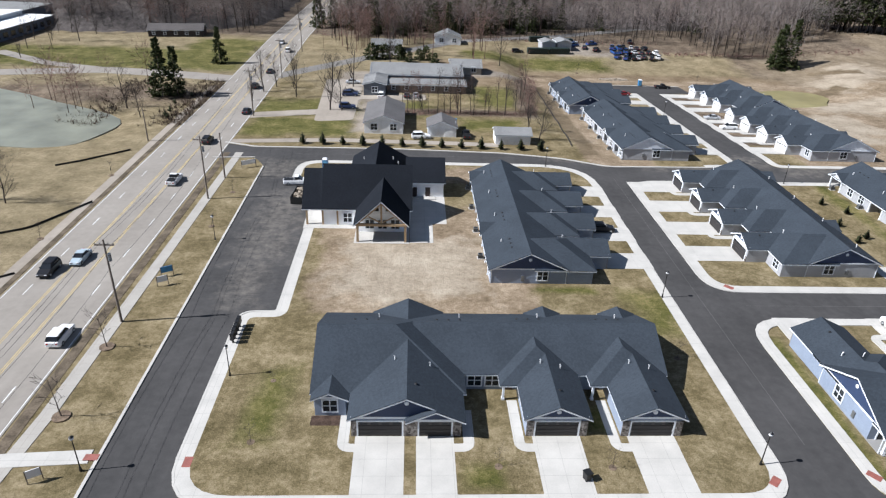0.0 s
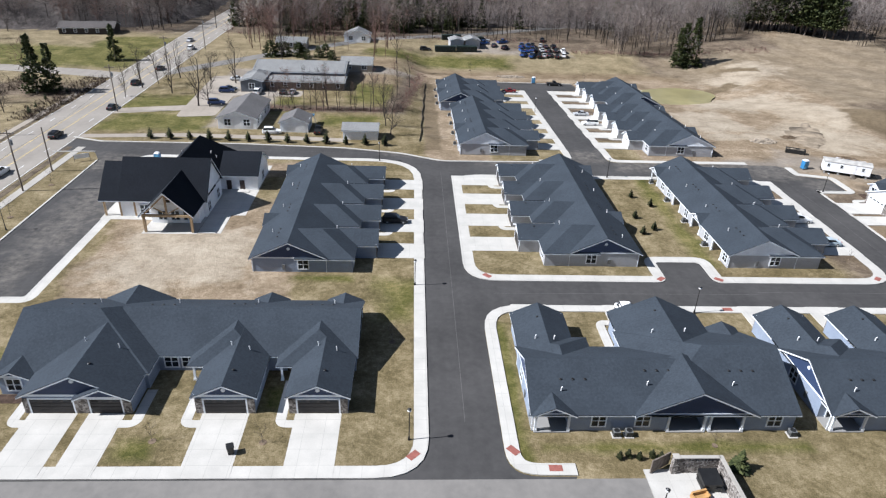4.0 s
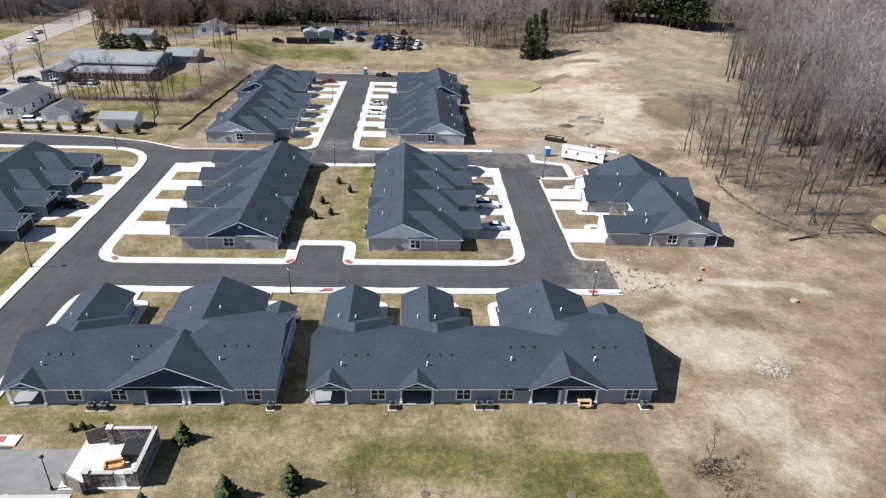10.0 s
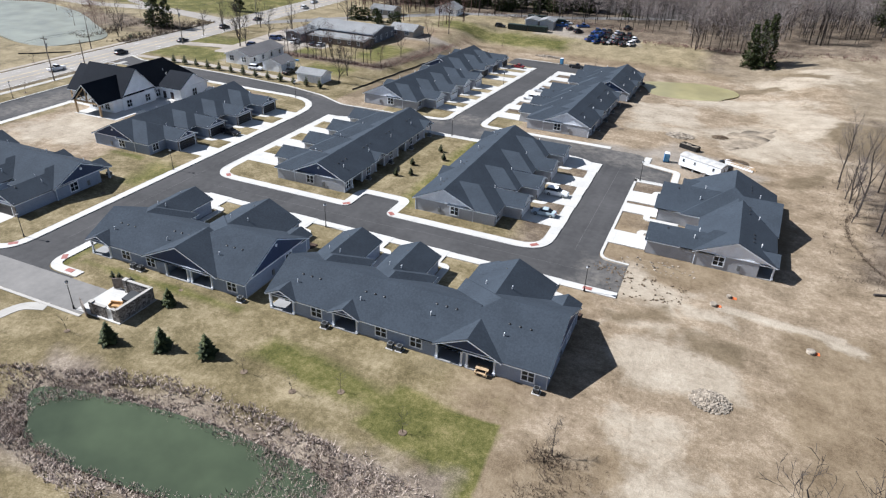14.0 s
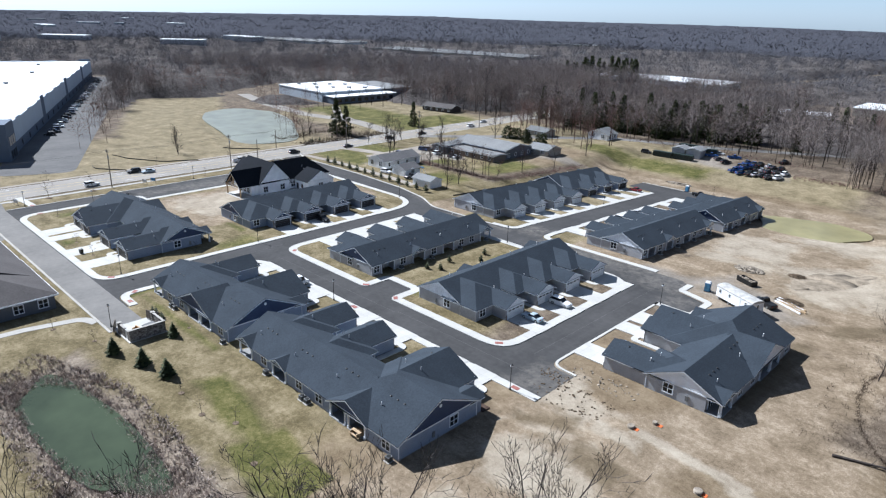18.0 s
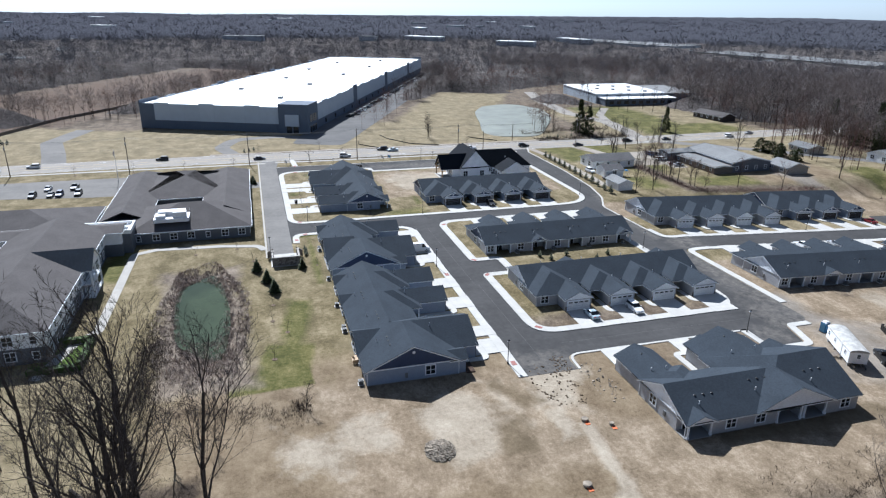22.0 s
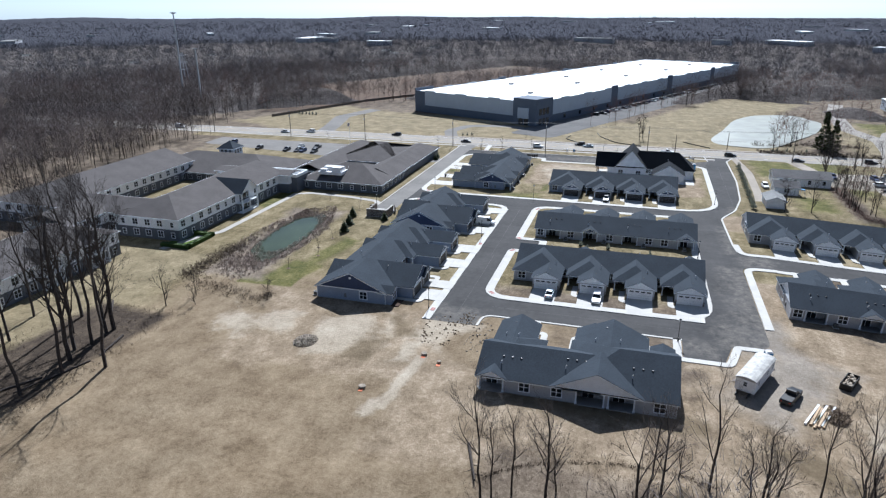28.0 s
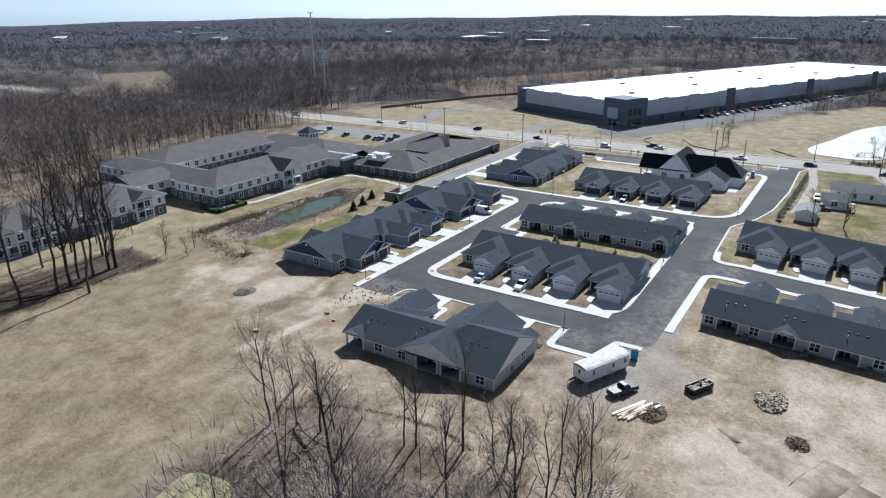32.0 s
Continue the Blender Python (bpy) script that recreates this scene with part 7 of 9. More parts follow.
t = thing("dumpster", "black steel refuse container with sloping lid", "container", "", "", pose(71.2, 44.9, 0.12))
b = bmesh.new()
loft(b, [[(x, -0.9, 0.15), (x, 0.9, 0.15), (x, 1.0, 1.5), (x, -1.0, 1.2)] for x in (-1.0, 1.0)])
part("bin", b, BLACK_METAL, t)
b = bmesh.new()
slab(b, [(-1.05, -1.05, 1.26), (1.05, -1.05, 1.26), (1.05, 1.05, 1.56), (-1.05, 1.05, 1.56)], 0.05)
part("lid", b, BLACK_METAL, t, "black plastic lid")
for sx in (-0.7, 0.7):
    part("fork_pocket", boxes((sx - 0.3, -1.1, 0.6, sx + 0.3, 1.05, 0.75)), BLACK_METAL, t)
solid("sofa", boxes((-0.9, -0.4, 0, 0.9, 0.4, 0.42), (-0.9, 0.2, 0.42, 0.9, 0.42, 0.85), (-1.0, -0.4, 0.2, -0.8, 0.4, 0.62), (0.8, -0.4, 0.2, 1.0, 0.4, 0.62)), simple("tan_cloth", (0.42, 0.24, 0.09)), "discarded tan sofa inside the bin enclosure", "sofa", "", "", pose(69.6, 43.2, 0.12, 0, 0, 15))

# wheelie bin, mailboxes, drain, air conditioners
t = thing("wheeled_bin", "black wheeled bin lying at the end of a driveway", "bin", "", "", pose(18.9, 49.9, 0.17, 0, 0, 20))
b = bmesh.new()
loft(b, [[(-0.3, -0.32, 0), (0.3, -0.32, 0), (0.3, 0.32, 0), (-0.3, 0.32, 0)], [(-0.38, -0.4, 1.0), (0.38, -0.4, 1.0), (0.38, 0.4, 1.0), (-0.38, 0.4, 1.0)]])
part("bin", b, BLACK_METAL, t)
part("lid", boxes((-0.42, -0.44, 1.0, 0.42, 0.44, 1.08)), BLACK_METAL, t)
for k in range(5):
    t = thing("mailbox_unit", "black cluster mailbox on a post", "mailbox", "cluster mailboxes", "", pose(-23.9, 74.0 + 0.95 * k, 0.15, 0, 0, -90)) if k == 0 else copy_thing(t, pose(-23.9, 74.0 + 0.95 * k, 0.15, 0, 0, -90))
    if k == 0:
        part("cabinet", boxes((-0.4, -0.25, 0.6, 0.4, 0.25, 1.6)), BLACK_METAL, t)
        part("pedestal", boxes((-0.12, -0.12, 0, 0.12, 0.12, 0.6)), BLACK_METAL, t)
        for j in range(4):
            part("mail_door", boxes((-0.36, -0.27, 0.65 + 0.23 * j, 0.36, -0.25, 0.84 + 0.23 * j)), GREY_METAL, t)


def ac_unit(m, first=[]):
    if first:
        return copy_thing(first[0], m)
    t = thing("air_conditioner", "dark grey condenser unit on a pad behind a villa", "air conditioner", "condenser units", "", m)
    part("pad", boxes((-0.55, -0.55, 0, 0.55, 0.55, 0.08)), CONCRETE, t)
    part("cabinet", boxes((-0.4, -0.4, 0.08, 0.4, 0.4, 0.82)), AC_GREY, t)
    b = bmesh.new()
    tube(b, (0, 0, 0.82), (0, 0, 0.87), 0.34, 0.32, 14)
    part("fan_grille", b, BLACK_METAL, t)
    for k in range(5):
        part("louvre", boxes((-0.42, -0.42, 0.16 + 0.13 * k, 0.42, 0.42, 0.19 + 0.13 * k)), BLACK_METAL, t)
    first.append(t)
    return t


for x in (63.2, 64.7, 84.6, 99.5, 110.2, 111.6, 131.2):
    ac_unit(pose(x, 52.7, 0))
for x in (30.2, 20.4, 10.8, 9.4, -9.6):
    ac_unit(pose(x, 78.1, 0.13))
for k in range(4):
    for bx, by, sg, n in ((12.6, 90.5, -1, 4), (78.2, 93.6, 1, 4), (94.1, 93.6, -1, 4), (50.6, 150.0, -1, 4), (47.4, 196.0, -1, 3), (115.2, 151.9, 1, 4), (117.4, 197.4, 1, 3)):
        if k < n:
            at = pose(bx + sg * 0.8, by + 8.4 + 10.3 * k, 0.13 if by < 140 else 0.0)
            ac_unit(at if by < 140 else NORTH_TILT @ at)


# ---------------------------------------------------------------- street furniture
def street_lamp(m, first=[]):
    if first:
        return copy_thing(first[0], m)
    t = thing("street_lamp", "black street lamp with pale globe beside the street", "lamp", "street lamps", "", m)
    b = bmesh.new()
    tube(b, (0, 0, 0.5), (0, 0, 4.2), 0.07, 0.05, 8)
    part("post", b, BLACK_METAL, t)
    b = bmesh.new()
    tube(b, (0, 0, 0), (0, 0, 0.55), 0.17, 0.1, 10)
    part("base", b, BLACK_METAL, t)
    b = bmesh.new()
    bmesh.ops.create_icosphere(b, subdivisions=2, radius=0.24, matrix=pose(0, 0, 4.45))
    part("globe", b, PIPE_WHITE, t, "pale globe")
    b = bmesh.new()
    tube(b, (0, 0, 4.6), (0, 0, 4.8), 0.26, 0.04, 10)
    part("cap", b, BLACK_METAL, t)
    first.append(t)
    return t


for x, y in ((38.7, 51.9), (39.4, 86.7), (-34.1, 51.4), (-34.4, 104.6), (82.8, 79.2), (83.9, 136.0), (131.2, 79.2), (131.9, 129.6), (-22.6, 67), (31, 144.2), (64.3, 40.3)):
    street_lamp(pose(x, y, 0.1))
street_lamp(NORTH_TILT @ pose(77.0, 196, 0.1))


def utility_pole(m, arm=True, tall=13.0):
    t = thing("utility_pole", "weathered wooden utility pole with crossarm", "pole", "utility poles", "", m)
    b = bmesh.new()
    tube(b, (0, 0, -0.3), (0, 0, tall), 0.19, 0.12, 8)
    part("pole", b, OLD_WOOD, t)
    if arm:
        part("crossarm", boxes((-1.3, -0.07, tall - 0.9, 1.3, 0.07, tall - 0.72)), OLD_WOOD, t)
        for x in (-1.2, -0.5, 0.5, 1.2):
            part("insulator", boxes((x - 0.05, -0.05, tall - 0.72, x + 0.05, 0.05, tall - 0.5)), GREY_METAL, t)
        b = bmesh.new()
        tube(b, (0.35, 0, tall - 3.2), (0.35, 0, tall - 2.1), 0.25, 0.25, 10)
        part("transformer", b, GREY_METAL, t)
    return t


pole_y = (-136, -92, -48, -8, 36, 79, 122.6, 180, 224, 268, 312, 356)
utility_pole(pose(-40.5, pole_y[0], 0))
proto_pole = bpy.data.objects["utility_pole"]
for y in pole_y[1:]:
    copy_thing(proto_pole, pose(-40.6 - (3.4 if y > 150 else 0), y, 0))
utility_pole(pose(-40.1, 133.8, 0), False, 10)
utility_pole(pose(-64.4, 157, 0), False, 8)
for off, z in ((-1.2, 12.5), (-0.5, 12.5), (1.2, 12.5), (0.1, 8.6)):
    b = bmesh.new()
    rings = []
    for a, c in zip(pole_y, pole_y[1:]):
        xa, xc = -40.6 - (3.4 if a > 150 else 0) + off, -40.6 - (3.4 if c > 150 else 0) + off
        first = not rings
        for k in range(0 if first else 1, 7):
            s = k / 6
            p = Vector((xa + (xc - xa) * s, a + (c - a) * s, z - 3.2 * s * (1 - s)))
            rings.append([b.verts.new(p + Vector((0.02 * math.cos(q), 0, 0.02 * math.sin(q)))) for q in (0, 2.094, 4.189)])
    for r0, r1 in zip(rings, rings[1:]):
        for q in range(3):
            b.faces.new((r0[q], r0[(q + 1) % 3], r1[(q + 1) % 3], r1[q]))
    solid("power_line", b, BLACK_METAL, "sagging black power line between utility poles", "cable", "power lines")
for x, y, tall in ((-118.7, -168.2, 58), (-98, -140, 38)):
    t = thing("tall_mast", "tall grey steel mast with lamp ring", "mast", "", "", pose(x, y, 0))
    b = bmesh.new()
    tube(b, (0, 0, -0.5), (0, 0, tall), 0.7, 0.35, 10)
    part("mast", b, GALVANISED, t)
    b = bmesh.new()
    for k in range(8):
        a = k * math.tau / 8
        tube(b, (0, 0, tall - 1), (1.8 * math.cos(a), 1.8 * math.sin(a), tall - 0.4), 0.14, 0.3, 4)
    part("lamp_ring", b, GREY_METAL, t)
t = thing("transmission_tower", "pale steel power transmission tower", "tower", "", "", pose(-170, -205, 0))
for sx in (-3, 3):
    for sy in (-3, 3):
        b = bmesh.new()
        tube(b, (sx, sy, 0), (sx * 0.15, sy * 0.15, 30), 0.25, 0.15, 4)
        part("leg", b, GALVANISED, t)
for z in (18, 23, 28):
    part("crossarm", boxes((-5, -0.2, z, 5, 0.2, z + 0.4)), GALVANISED, t)
t = thing("flagpole", "white flagpole before the residence", "flagpole", "", "", pose(-26.8, -9.7, 0))
b = bmesh.new()
tube(b, (0, 0, 0), (0, 0, 11), 0.1, 0.05, 8)
part("pole", b, WHITE_METAL, t)
part("flag", boxes((0.05, -0.02, 9.2, 2.1, 0.02, 10.6)), simple("faded_cloth", (0.45, 0.4, 0.42)), t, "faded cloth flag")

# play frame, picnic bench, signs
t = thing("play_frame", "small blue and white play frame on the lawn", "play frame", "", "", pose(11, 173.5, 0))
for k in range(4):
    b = bmesh.new()
    tube(b, ((-1, 1)[k % 2] * 1.2, (-1, 1)[k // 2] * 1.0, 0), ((-1, 1)[k % 2] * 0.5, (-1, 1)[k // 2] * 0.4, 2.2), 0.06, 0.06, 6)
    part("leg", b, WHITE_METAL, t)
part("roof", boxes((-0.8, -0.6, 2.15, 0.8, 0.6, 2.4)), TARP_BLUE, t, "blue plastic roof")
t = thing("patio_table", "wooden patio table with benches under the rear porch", "table", "", "", pose(123.6, 53.2, 0.12))
part("tabletop", boxes((-0.9, -0.4, 0.7, 0.9, 0.4, 0.75)), TIMBER, t)
for y in (-0.75, 0.75):
    part("bench", boxes((-0.9, y - 0.15, 0.42, 0.9, y + 0.15, 0.47)), TIMBER, t)
for x in (-0.7, 0.7):
    part("leg", boxes((x - 0.05, -0.8, 0, x + 0.05, 0.8, 0.7)), TIMBER, t)
for x, y, w, c in ((-38.5, 92, 0.9, TARP_BLUE), (-38.2, 89, 0.8, WHITE_METAL), (-36.5, 140.5, 1.6, WHITE_METAL), (-38, 50, 0.7, WHITE_METAL)):
    t = thing("signboard", "small roadside sign on two posts", "sign", "", "", pose(x, y, 0, 0, 0, 30))
    part("panel", boxes((-w, -0.04, 0.7, w, 0.04, 1.7)), c, t)
    for s in (-1, 1):
        part("post", boxes((s * w - 0.05, -0.05, 0, s * w + 0.05, 0.05, 1.75)), OLD_WOOD, t)
b = bmesh.new()
fence_line = V2(*[(40.6 + 0.16 * k + 0.18 * (k % 3), 160 + 5 * k) for k in range(16)])
strip_mesh(b, fence_line, 0.025, 0.025, 0, 0.42)
for v in b.verts:
    v.co.z += float(height(v.co.x, v.co.y))
solid("silt_fence", b, simple("dusty_geotextile", (0.035, 0.03, 0.026), 0.85, 0, 0.5, 0.8), "low dusty black silt fence beside the villas", "fence")
for pts in (((-62, 92), (-72, 84), (-80, 86)), ((-66, 150), (-74, 142), (-78, 139)), ((-62, 120), (-68, 108), (-82, 100), (-92, 98))):
    b = bmesh.new()
    strip_mesh(b, rounded(V2(*pts), 6, False), 0.03, 0.03, -0.2, 0.38)
    solid("silt_fence", b, BLACK_METAL, "low black silt fence beside the highway", "fence")
b = bmesh.new()
strip_mesh(b, V2((-94, -90), (-173, -62), (-216, -36), (-420, 60)), 0.08, 0.08, 0, 1.5)
solid("fence", b, OLD_WOOD, "long dark screen fence behind the warehouse", "fence")


# ---------------------------------------------------------------- vegetation
def segments_mesh(name, segs, sides, mat):
    """Tapered sticks from (start, end, radius, radius) rows, in one mesh."""
    a, b = np.array([s[0] for s in segs], float), np.array([s[1] for s in segs], float)
    r0, r1 = np.array([s[2] for s in segs], float), np.array([s[3] for s in segs], float)
    d = b - a
    d /= np.linalg.norm(d, axis=1, keepdims=True) + 1e-9
    ref = np.where(np.abs(d[:, 2:3]) > 0.9, [[1.0, 0, 0]], [[0, 0, 1.0]])
    s = np.cross(d, ref)
    s /= np.linalg.norm(s, axis=1, keepdims=True) + 1e-9
    t = np.cross(d, s)
    n = len(segs)
    verts = np.zeros((n, 2 * sides, 3))
    for k in range(sides):
        o = s * math.cos(k * math.tau / sides) + t * math.sin(k * math.tau / sides)
        verts[:, k], verts[:, sides + k] = a + o * r0[:, None], b + o * r1[:, None]
    base = (np.arange(n) * 2 * sides)[:, None]
    quads = np.concatenate([base + np.array([[k, (k + 1) % sides, sides + (k + 1) % sides, sides + k]]) for k in range(sides)])
    me = bpy.data.meshes.new(name)
    me.from_pydata(verts.reshape(-1, 3).tolist(), [], quads.tolist())
    me.materials.append(mat)
    return me


def grow(rnd, tall, spread, limbs, twigs, lean=0.0, bare=0.35, thick=1.0):
    """The sticks of a leafless tree: thick ones first, then the crown."""
    wood, crown = [], []
    p, d = Vector((0, 0, -0.3)), Vector((lean, lean * 0.4, 1)).normalized()
    r = tall * 0.0132 * thick
    pts = []
    steps = 7
    for k in range(steps):
        q = p + d * (tall * 0.88 / steps)
        wood.append((p[:], q[:], r, r * 0.84))
        pts.append((p.copy(), q.copy(), r))
        r *= 0.82
        d = (d + Vector((rnd.gauss(0, 0.07), rnd.gauss(0, 0.07), 0))).normalized()
        p = q

    def branch(p, d, length, r, level):
        q = p + d * length * 0.5
        d2 = (d + Vector((rnd.gauss(0, 0.16), rnd.gauss(0, 0.16), 0.18))).normalized()
        e = q + d2 * length * 0.5
        out = wood if level == 0 else crown
        out.append((p[:], q[:], r, r * 0.72))
        out.append((q[:], e[:], r * 0.72, r * 0.32))
        if level >= twigs:
            return
        for k in range((5, 4, 3)[min(level, 2)]):
            s = rnd.uniform(0.3, 1.0)
            o = p + (q - p) * s * 2 if s < 0.5 else q + (e - q) * (s * 2 - 1)
            side = Vector((rnd.gauss(0, 1), rnd.gauss(0, 1), rnd.gauss(0.25, 0.5))).normalized()
            branch(o, (d2 + side * 0.85).normalized(), length * rnd.uniform(0.4, 0.66), max(r * 0.46, 0.014), level + 1)

    for k in range(limbs):
        s = bare + (1 - bare) * (k + rnd.random()) / limbs
        i = min(steps - 1, int(s * steps))
        a, b, rr = pts[i]
        o = a + (b - a) * (s * steps - i if i < steps - 1 else rnd.random())
        ang = k * 2.4 + rnd.uniform(-0.5, 0.5)
        up = rnd.uniform(0.45, 1.1)
        d = Vector((math.cos(ang), math.sin(ang), up)).normalized()
        branch(o, d, spread * rnd.uniform(0.7, 1.15) * (1.15 - 0.55 * s), rr * 0.55, 0)
    return wood, crown


def grow_forked(rnd, tall, lean=0.0, bare=0.4, thick=1.0, open_=1.0):
    """A leafless hardwood: a trunk that divides into climbing limbs, these into boughs, twigs and twig ends."""
    wood, crown = [], []

    def shoot(p, d, length, r, level):
        segs = (6, 5, 4, 2, 1)[level]
        for k in range(segs):
            q = p + d * (length / segs)
            r2 = r * (0.87, 0.83, 0.78, 0.74, 0.6)[level]
            (wood if level < 2 else crown).append((p[:], q[:], r, r2))
            d = (d + Vector((rnd.gauss(0, 0.10), rnd.gauss(0, 0.10), 0.05 + 0.03 * level))).normalized()
            if level < 4 and (level or (k + 1) / segs > bare):
                for _ in range(1 + (rnd.random() < (0.7, 0.35, 0.1, 0.6)[level])):
                    a = rnd.uniform(0, math.tau)
                    side = d.orthogonal().normalized()
                    side = side * math.cos(a) + d.cross(side) * math.sin(a)
                    away = (d + side * rnd.uniform(0.55, 1.0) * open_ + Vector((0, 0, 0.12))).normalized()
                    shoot(q, away, length * rnd.uniform(0.36, 0.58) * (1.08 - 0.10 * k), max(r2 * rnd.uniform(0.42, 0.62), 0.012), level + 1)
            p, r = q, r2

    shoot(Vector((0, 0, -0.3)), Vector((lean, lean * 0.4, 1)).normalized(), tall * 0.86, tall * 0.0135 * thick, 0)
    return wood, crown


TREE_KINDS = []
for k, (tall, lean, bare, thick, open_) in enumerate(((17, 0.03, 0.3, 1.1, 1.0), (15, -0.05, 0.15, 1.25, 1.15), (19, 0.02, 0.45, 0.85, 0.8), (12, 0.06, 0.15, 1.1, 1.15), (16, -0.03, 0.3, 1.0, 0.9))):
    w, c = grow_forked(random.Random(11 + k), tall, lean, bare, thick, open_)
    TREE_KINDS.append((segments_mesh("trunk", w, 5, BARK), segments_mesh("crown", c, 3, BARK), segments_mesh("crown", c, 3, BARK_RED), segments_mesh("crown", c, 3, BARK_MID)))


def bare_tree(x, y, kind, size, turn, label="tall leafless tree with bare grey branches", group="bare trees", red=False):
    t = thing("tree", label, "tree", group, "", pose(x, y, float(height(x, y)), 0, 0, turn) @ Matrix.Scale(size, 4))
    k = TREE_KINDS[kind % len(TREE_KINDS)]
    east = x > 165 and y > 90
    part("trunk", k[0], None, t)
    part("crown", k[3 if east else 2 if red else 1], None, t, "bare twiggy crown")
    return t


rnd = random.Random(5)
# single trees that stand out before the woods
for x, y, k, s in ((184.5, 103.3, 2, 0.9), (184.0, 104.7, 2, 0.7), (182.6, 107.1, 2, 0.72), (182.1, 111.5, 0, 0.85), (180.4, 112.7, 3, 0.75), (178.3, 124.3, 2, 0.75), (177.6, 125.9, 0, 0.8), (174.7, 132.1, 4, 1.05), (173.5, 128.3, 3, 0.6), (174.7, 137.2, 3, 0.8), (174.0, 138.8, 1, 0.72), (173.3, 140.7, 3, 0.75), (172.8, 150.6, 2, 0.8),
                   (191.4, 123.2, 1, 1.2), (185.7, 136.3, 0, 0.85), (180.2, 147.4, 4, 0.85), (186.5, 146, 0, 1.0), (172.2, 145.9, 2, 0.7), (176.5, 149.8, 0, 0.75),
                   (158.3, 21.8, 0, 1.8), (155.2, 11, 2, 1.7), (170.7, 31, 2, 1.6), (170.5, 23, 0, 1.85),
                   (160, 21.5, 1, 1.5), (140.5, 1.8, 3, 0.58), (146, 24.5, 1, 0.6), (139, 27, 3, 0.5), (143.5, 30, 3, 0.42), (135.9, 43.2, 3, 0.4), (164.6, 22.4, 2, 1.6), (167.2, 20.8, 0, 1.5), (162, 15.3, 4, 1.5), (174.6, 25.2, 2, 1.6), (158, 1.3, 4, 1.4), (150.5, 0.5, 2, 0.85), (182, 24, 2, 1.5), (168, 6, 4, 1.4),
                   (-80.2, 185.5, 1, 0.8), (-73.8, 177.7, 3, 0.85), (-8.4, 239, 0, 0.95), (-77.8, 118.9, 3, 0.9), (-82, 120.5, 1, 0.75), (-35.6, 200.8, 1, 0.8), (-46.4, 206, 1, 0.85), (-47.5, 195, 3, 0.8), (-25.4, 207, 3, 0.95), (-19.5, 215, 1, 0.9), (-43.5, 212, 3, 0.9), (-39, 220, 1, 0.8)):
    bare_tree(x, y, k, s, rnd.uniform(0, 360))
# the neighbours' trees: a close line behind the back gardens, a few larger ones by the house and the fence
for k in range(19):
    bare_tree(-3.5 + 1.95 * k + rnd.uniform(-0.8, 0.8), 186.8 + rnd.uniform(-1.2, 2.2) + max(0, k - 15) * 2.2, (2, 4, 0, 3, 2)[k % 5], rnd.uniform(0.44, 0.66), rnd.uniform(0, 360), "slim leafless tree in a close line behind the gardens", "garden tree line", k % 2 == 0)
for x, y, k, s in ((33.0, 164.6, 3, 0.95), (31.4, 172.4, 1, 0.72), (33.8, 206, 0, 0.6), (37.6, 222, 4, 0.72), (32.5, 253, 0, 0.85), (-23.8, 187.6, 1, 1.05), (-20.4, 187.0, 3, 0.95), (2.5, 193, 3, 0.85), (13, 192, 1, 0.75)):
    bare_tree(x, y, k, s, rnd.uniform(0, 360), "spreading leafless tree beside the neighbouring gardens", "garden trees", y > 190)
for k in range(12):
    bare_tree(-158 + 2.2 * k + rnd.uniform(-3, 3), 242 + 17 * (k % 4) + rnd.uniform(-4, 4), k, rnd.uniform(0.6, 0.85), rnd.uniform(0, 360), "leafless tree before the industrial plant", "plant trees")
# added logs; the longest stands in for a steep bank edge in shadow
for x, y, l, a in ((176, 24.8, 13, -18), (164, 26.4, 8, 12), (181, 20.5, 10, -30), (150, 14, 7, 40), (186, 112, 9, 65), (178, 100.5, 8, 20)):
    b = bmesh.new()
    tube(b, (-l / 2, 0, 0.2), (l / 2, 0, 0.25), 0.26, 0.12, 7)
    for k in range(3):
        tube(b, (l * (0.1 + 0.12 * k), 0, 0.25), (l * (0.22 + 0.12 * k), (-1) ** k * 1.3, 0.6), 0.07, 0.02, 5)
    solid("fallen_log", b, BARK, "dark fallen trunk added for a shaded edge of the wood", "log", "fallen logs", "", pose(x, y, float(height(x, y)), 0, 0, a))
# rows along the woods' edges
for k in range(44):
    s = k / 44
    if k % 3:
        x, y = 188 + s * 36 + rnd.uniform(0, 14), 148 + s * 96 + rnd.uniform(-4, 4)
    else:
        x, y = rnd.uniform(200, 222), rnd.uniform(128, 165)
    bare_tree(x, y, k, rnd.uniform(0.75, 1.25), rnd.uniform(0, 360), "leafless tree at the edge of the eastern woods", "eastern wood edge")
for k in range(20):
    x, y = -120 + k * 16 + rnd.uniform(-4, 4), 303 + rnd.uniform(0, 16) + (8 if x < -20 else 14)
    if not (0 < x < 30):
        bare_tree(x, y, k, rnd.uniform(0.9, 1.3), rnd.uniform(0, 360), "leafless tree in the northern woods", "northern wood edge", k % 3 == 0)


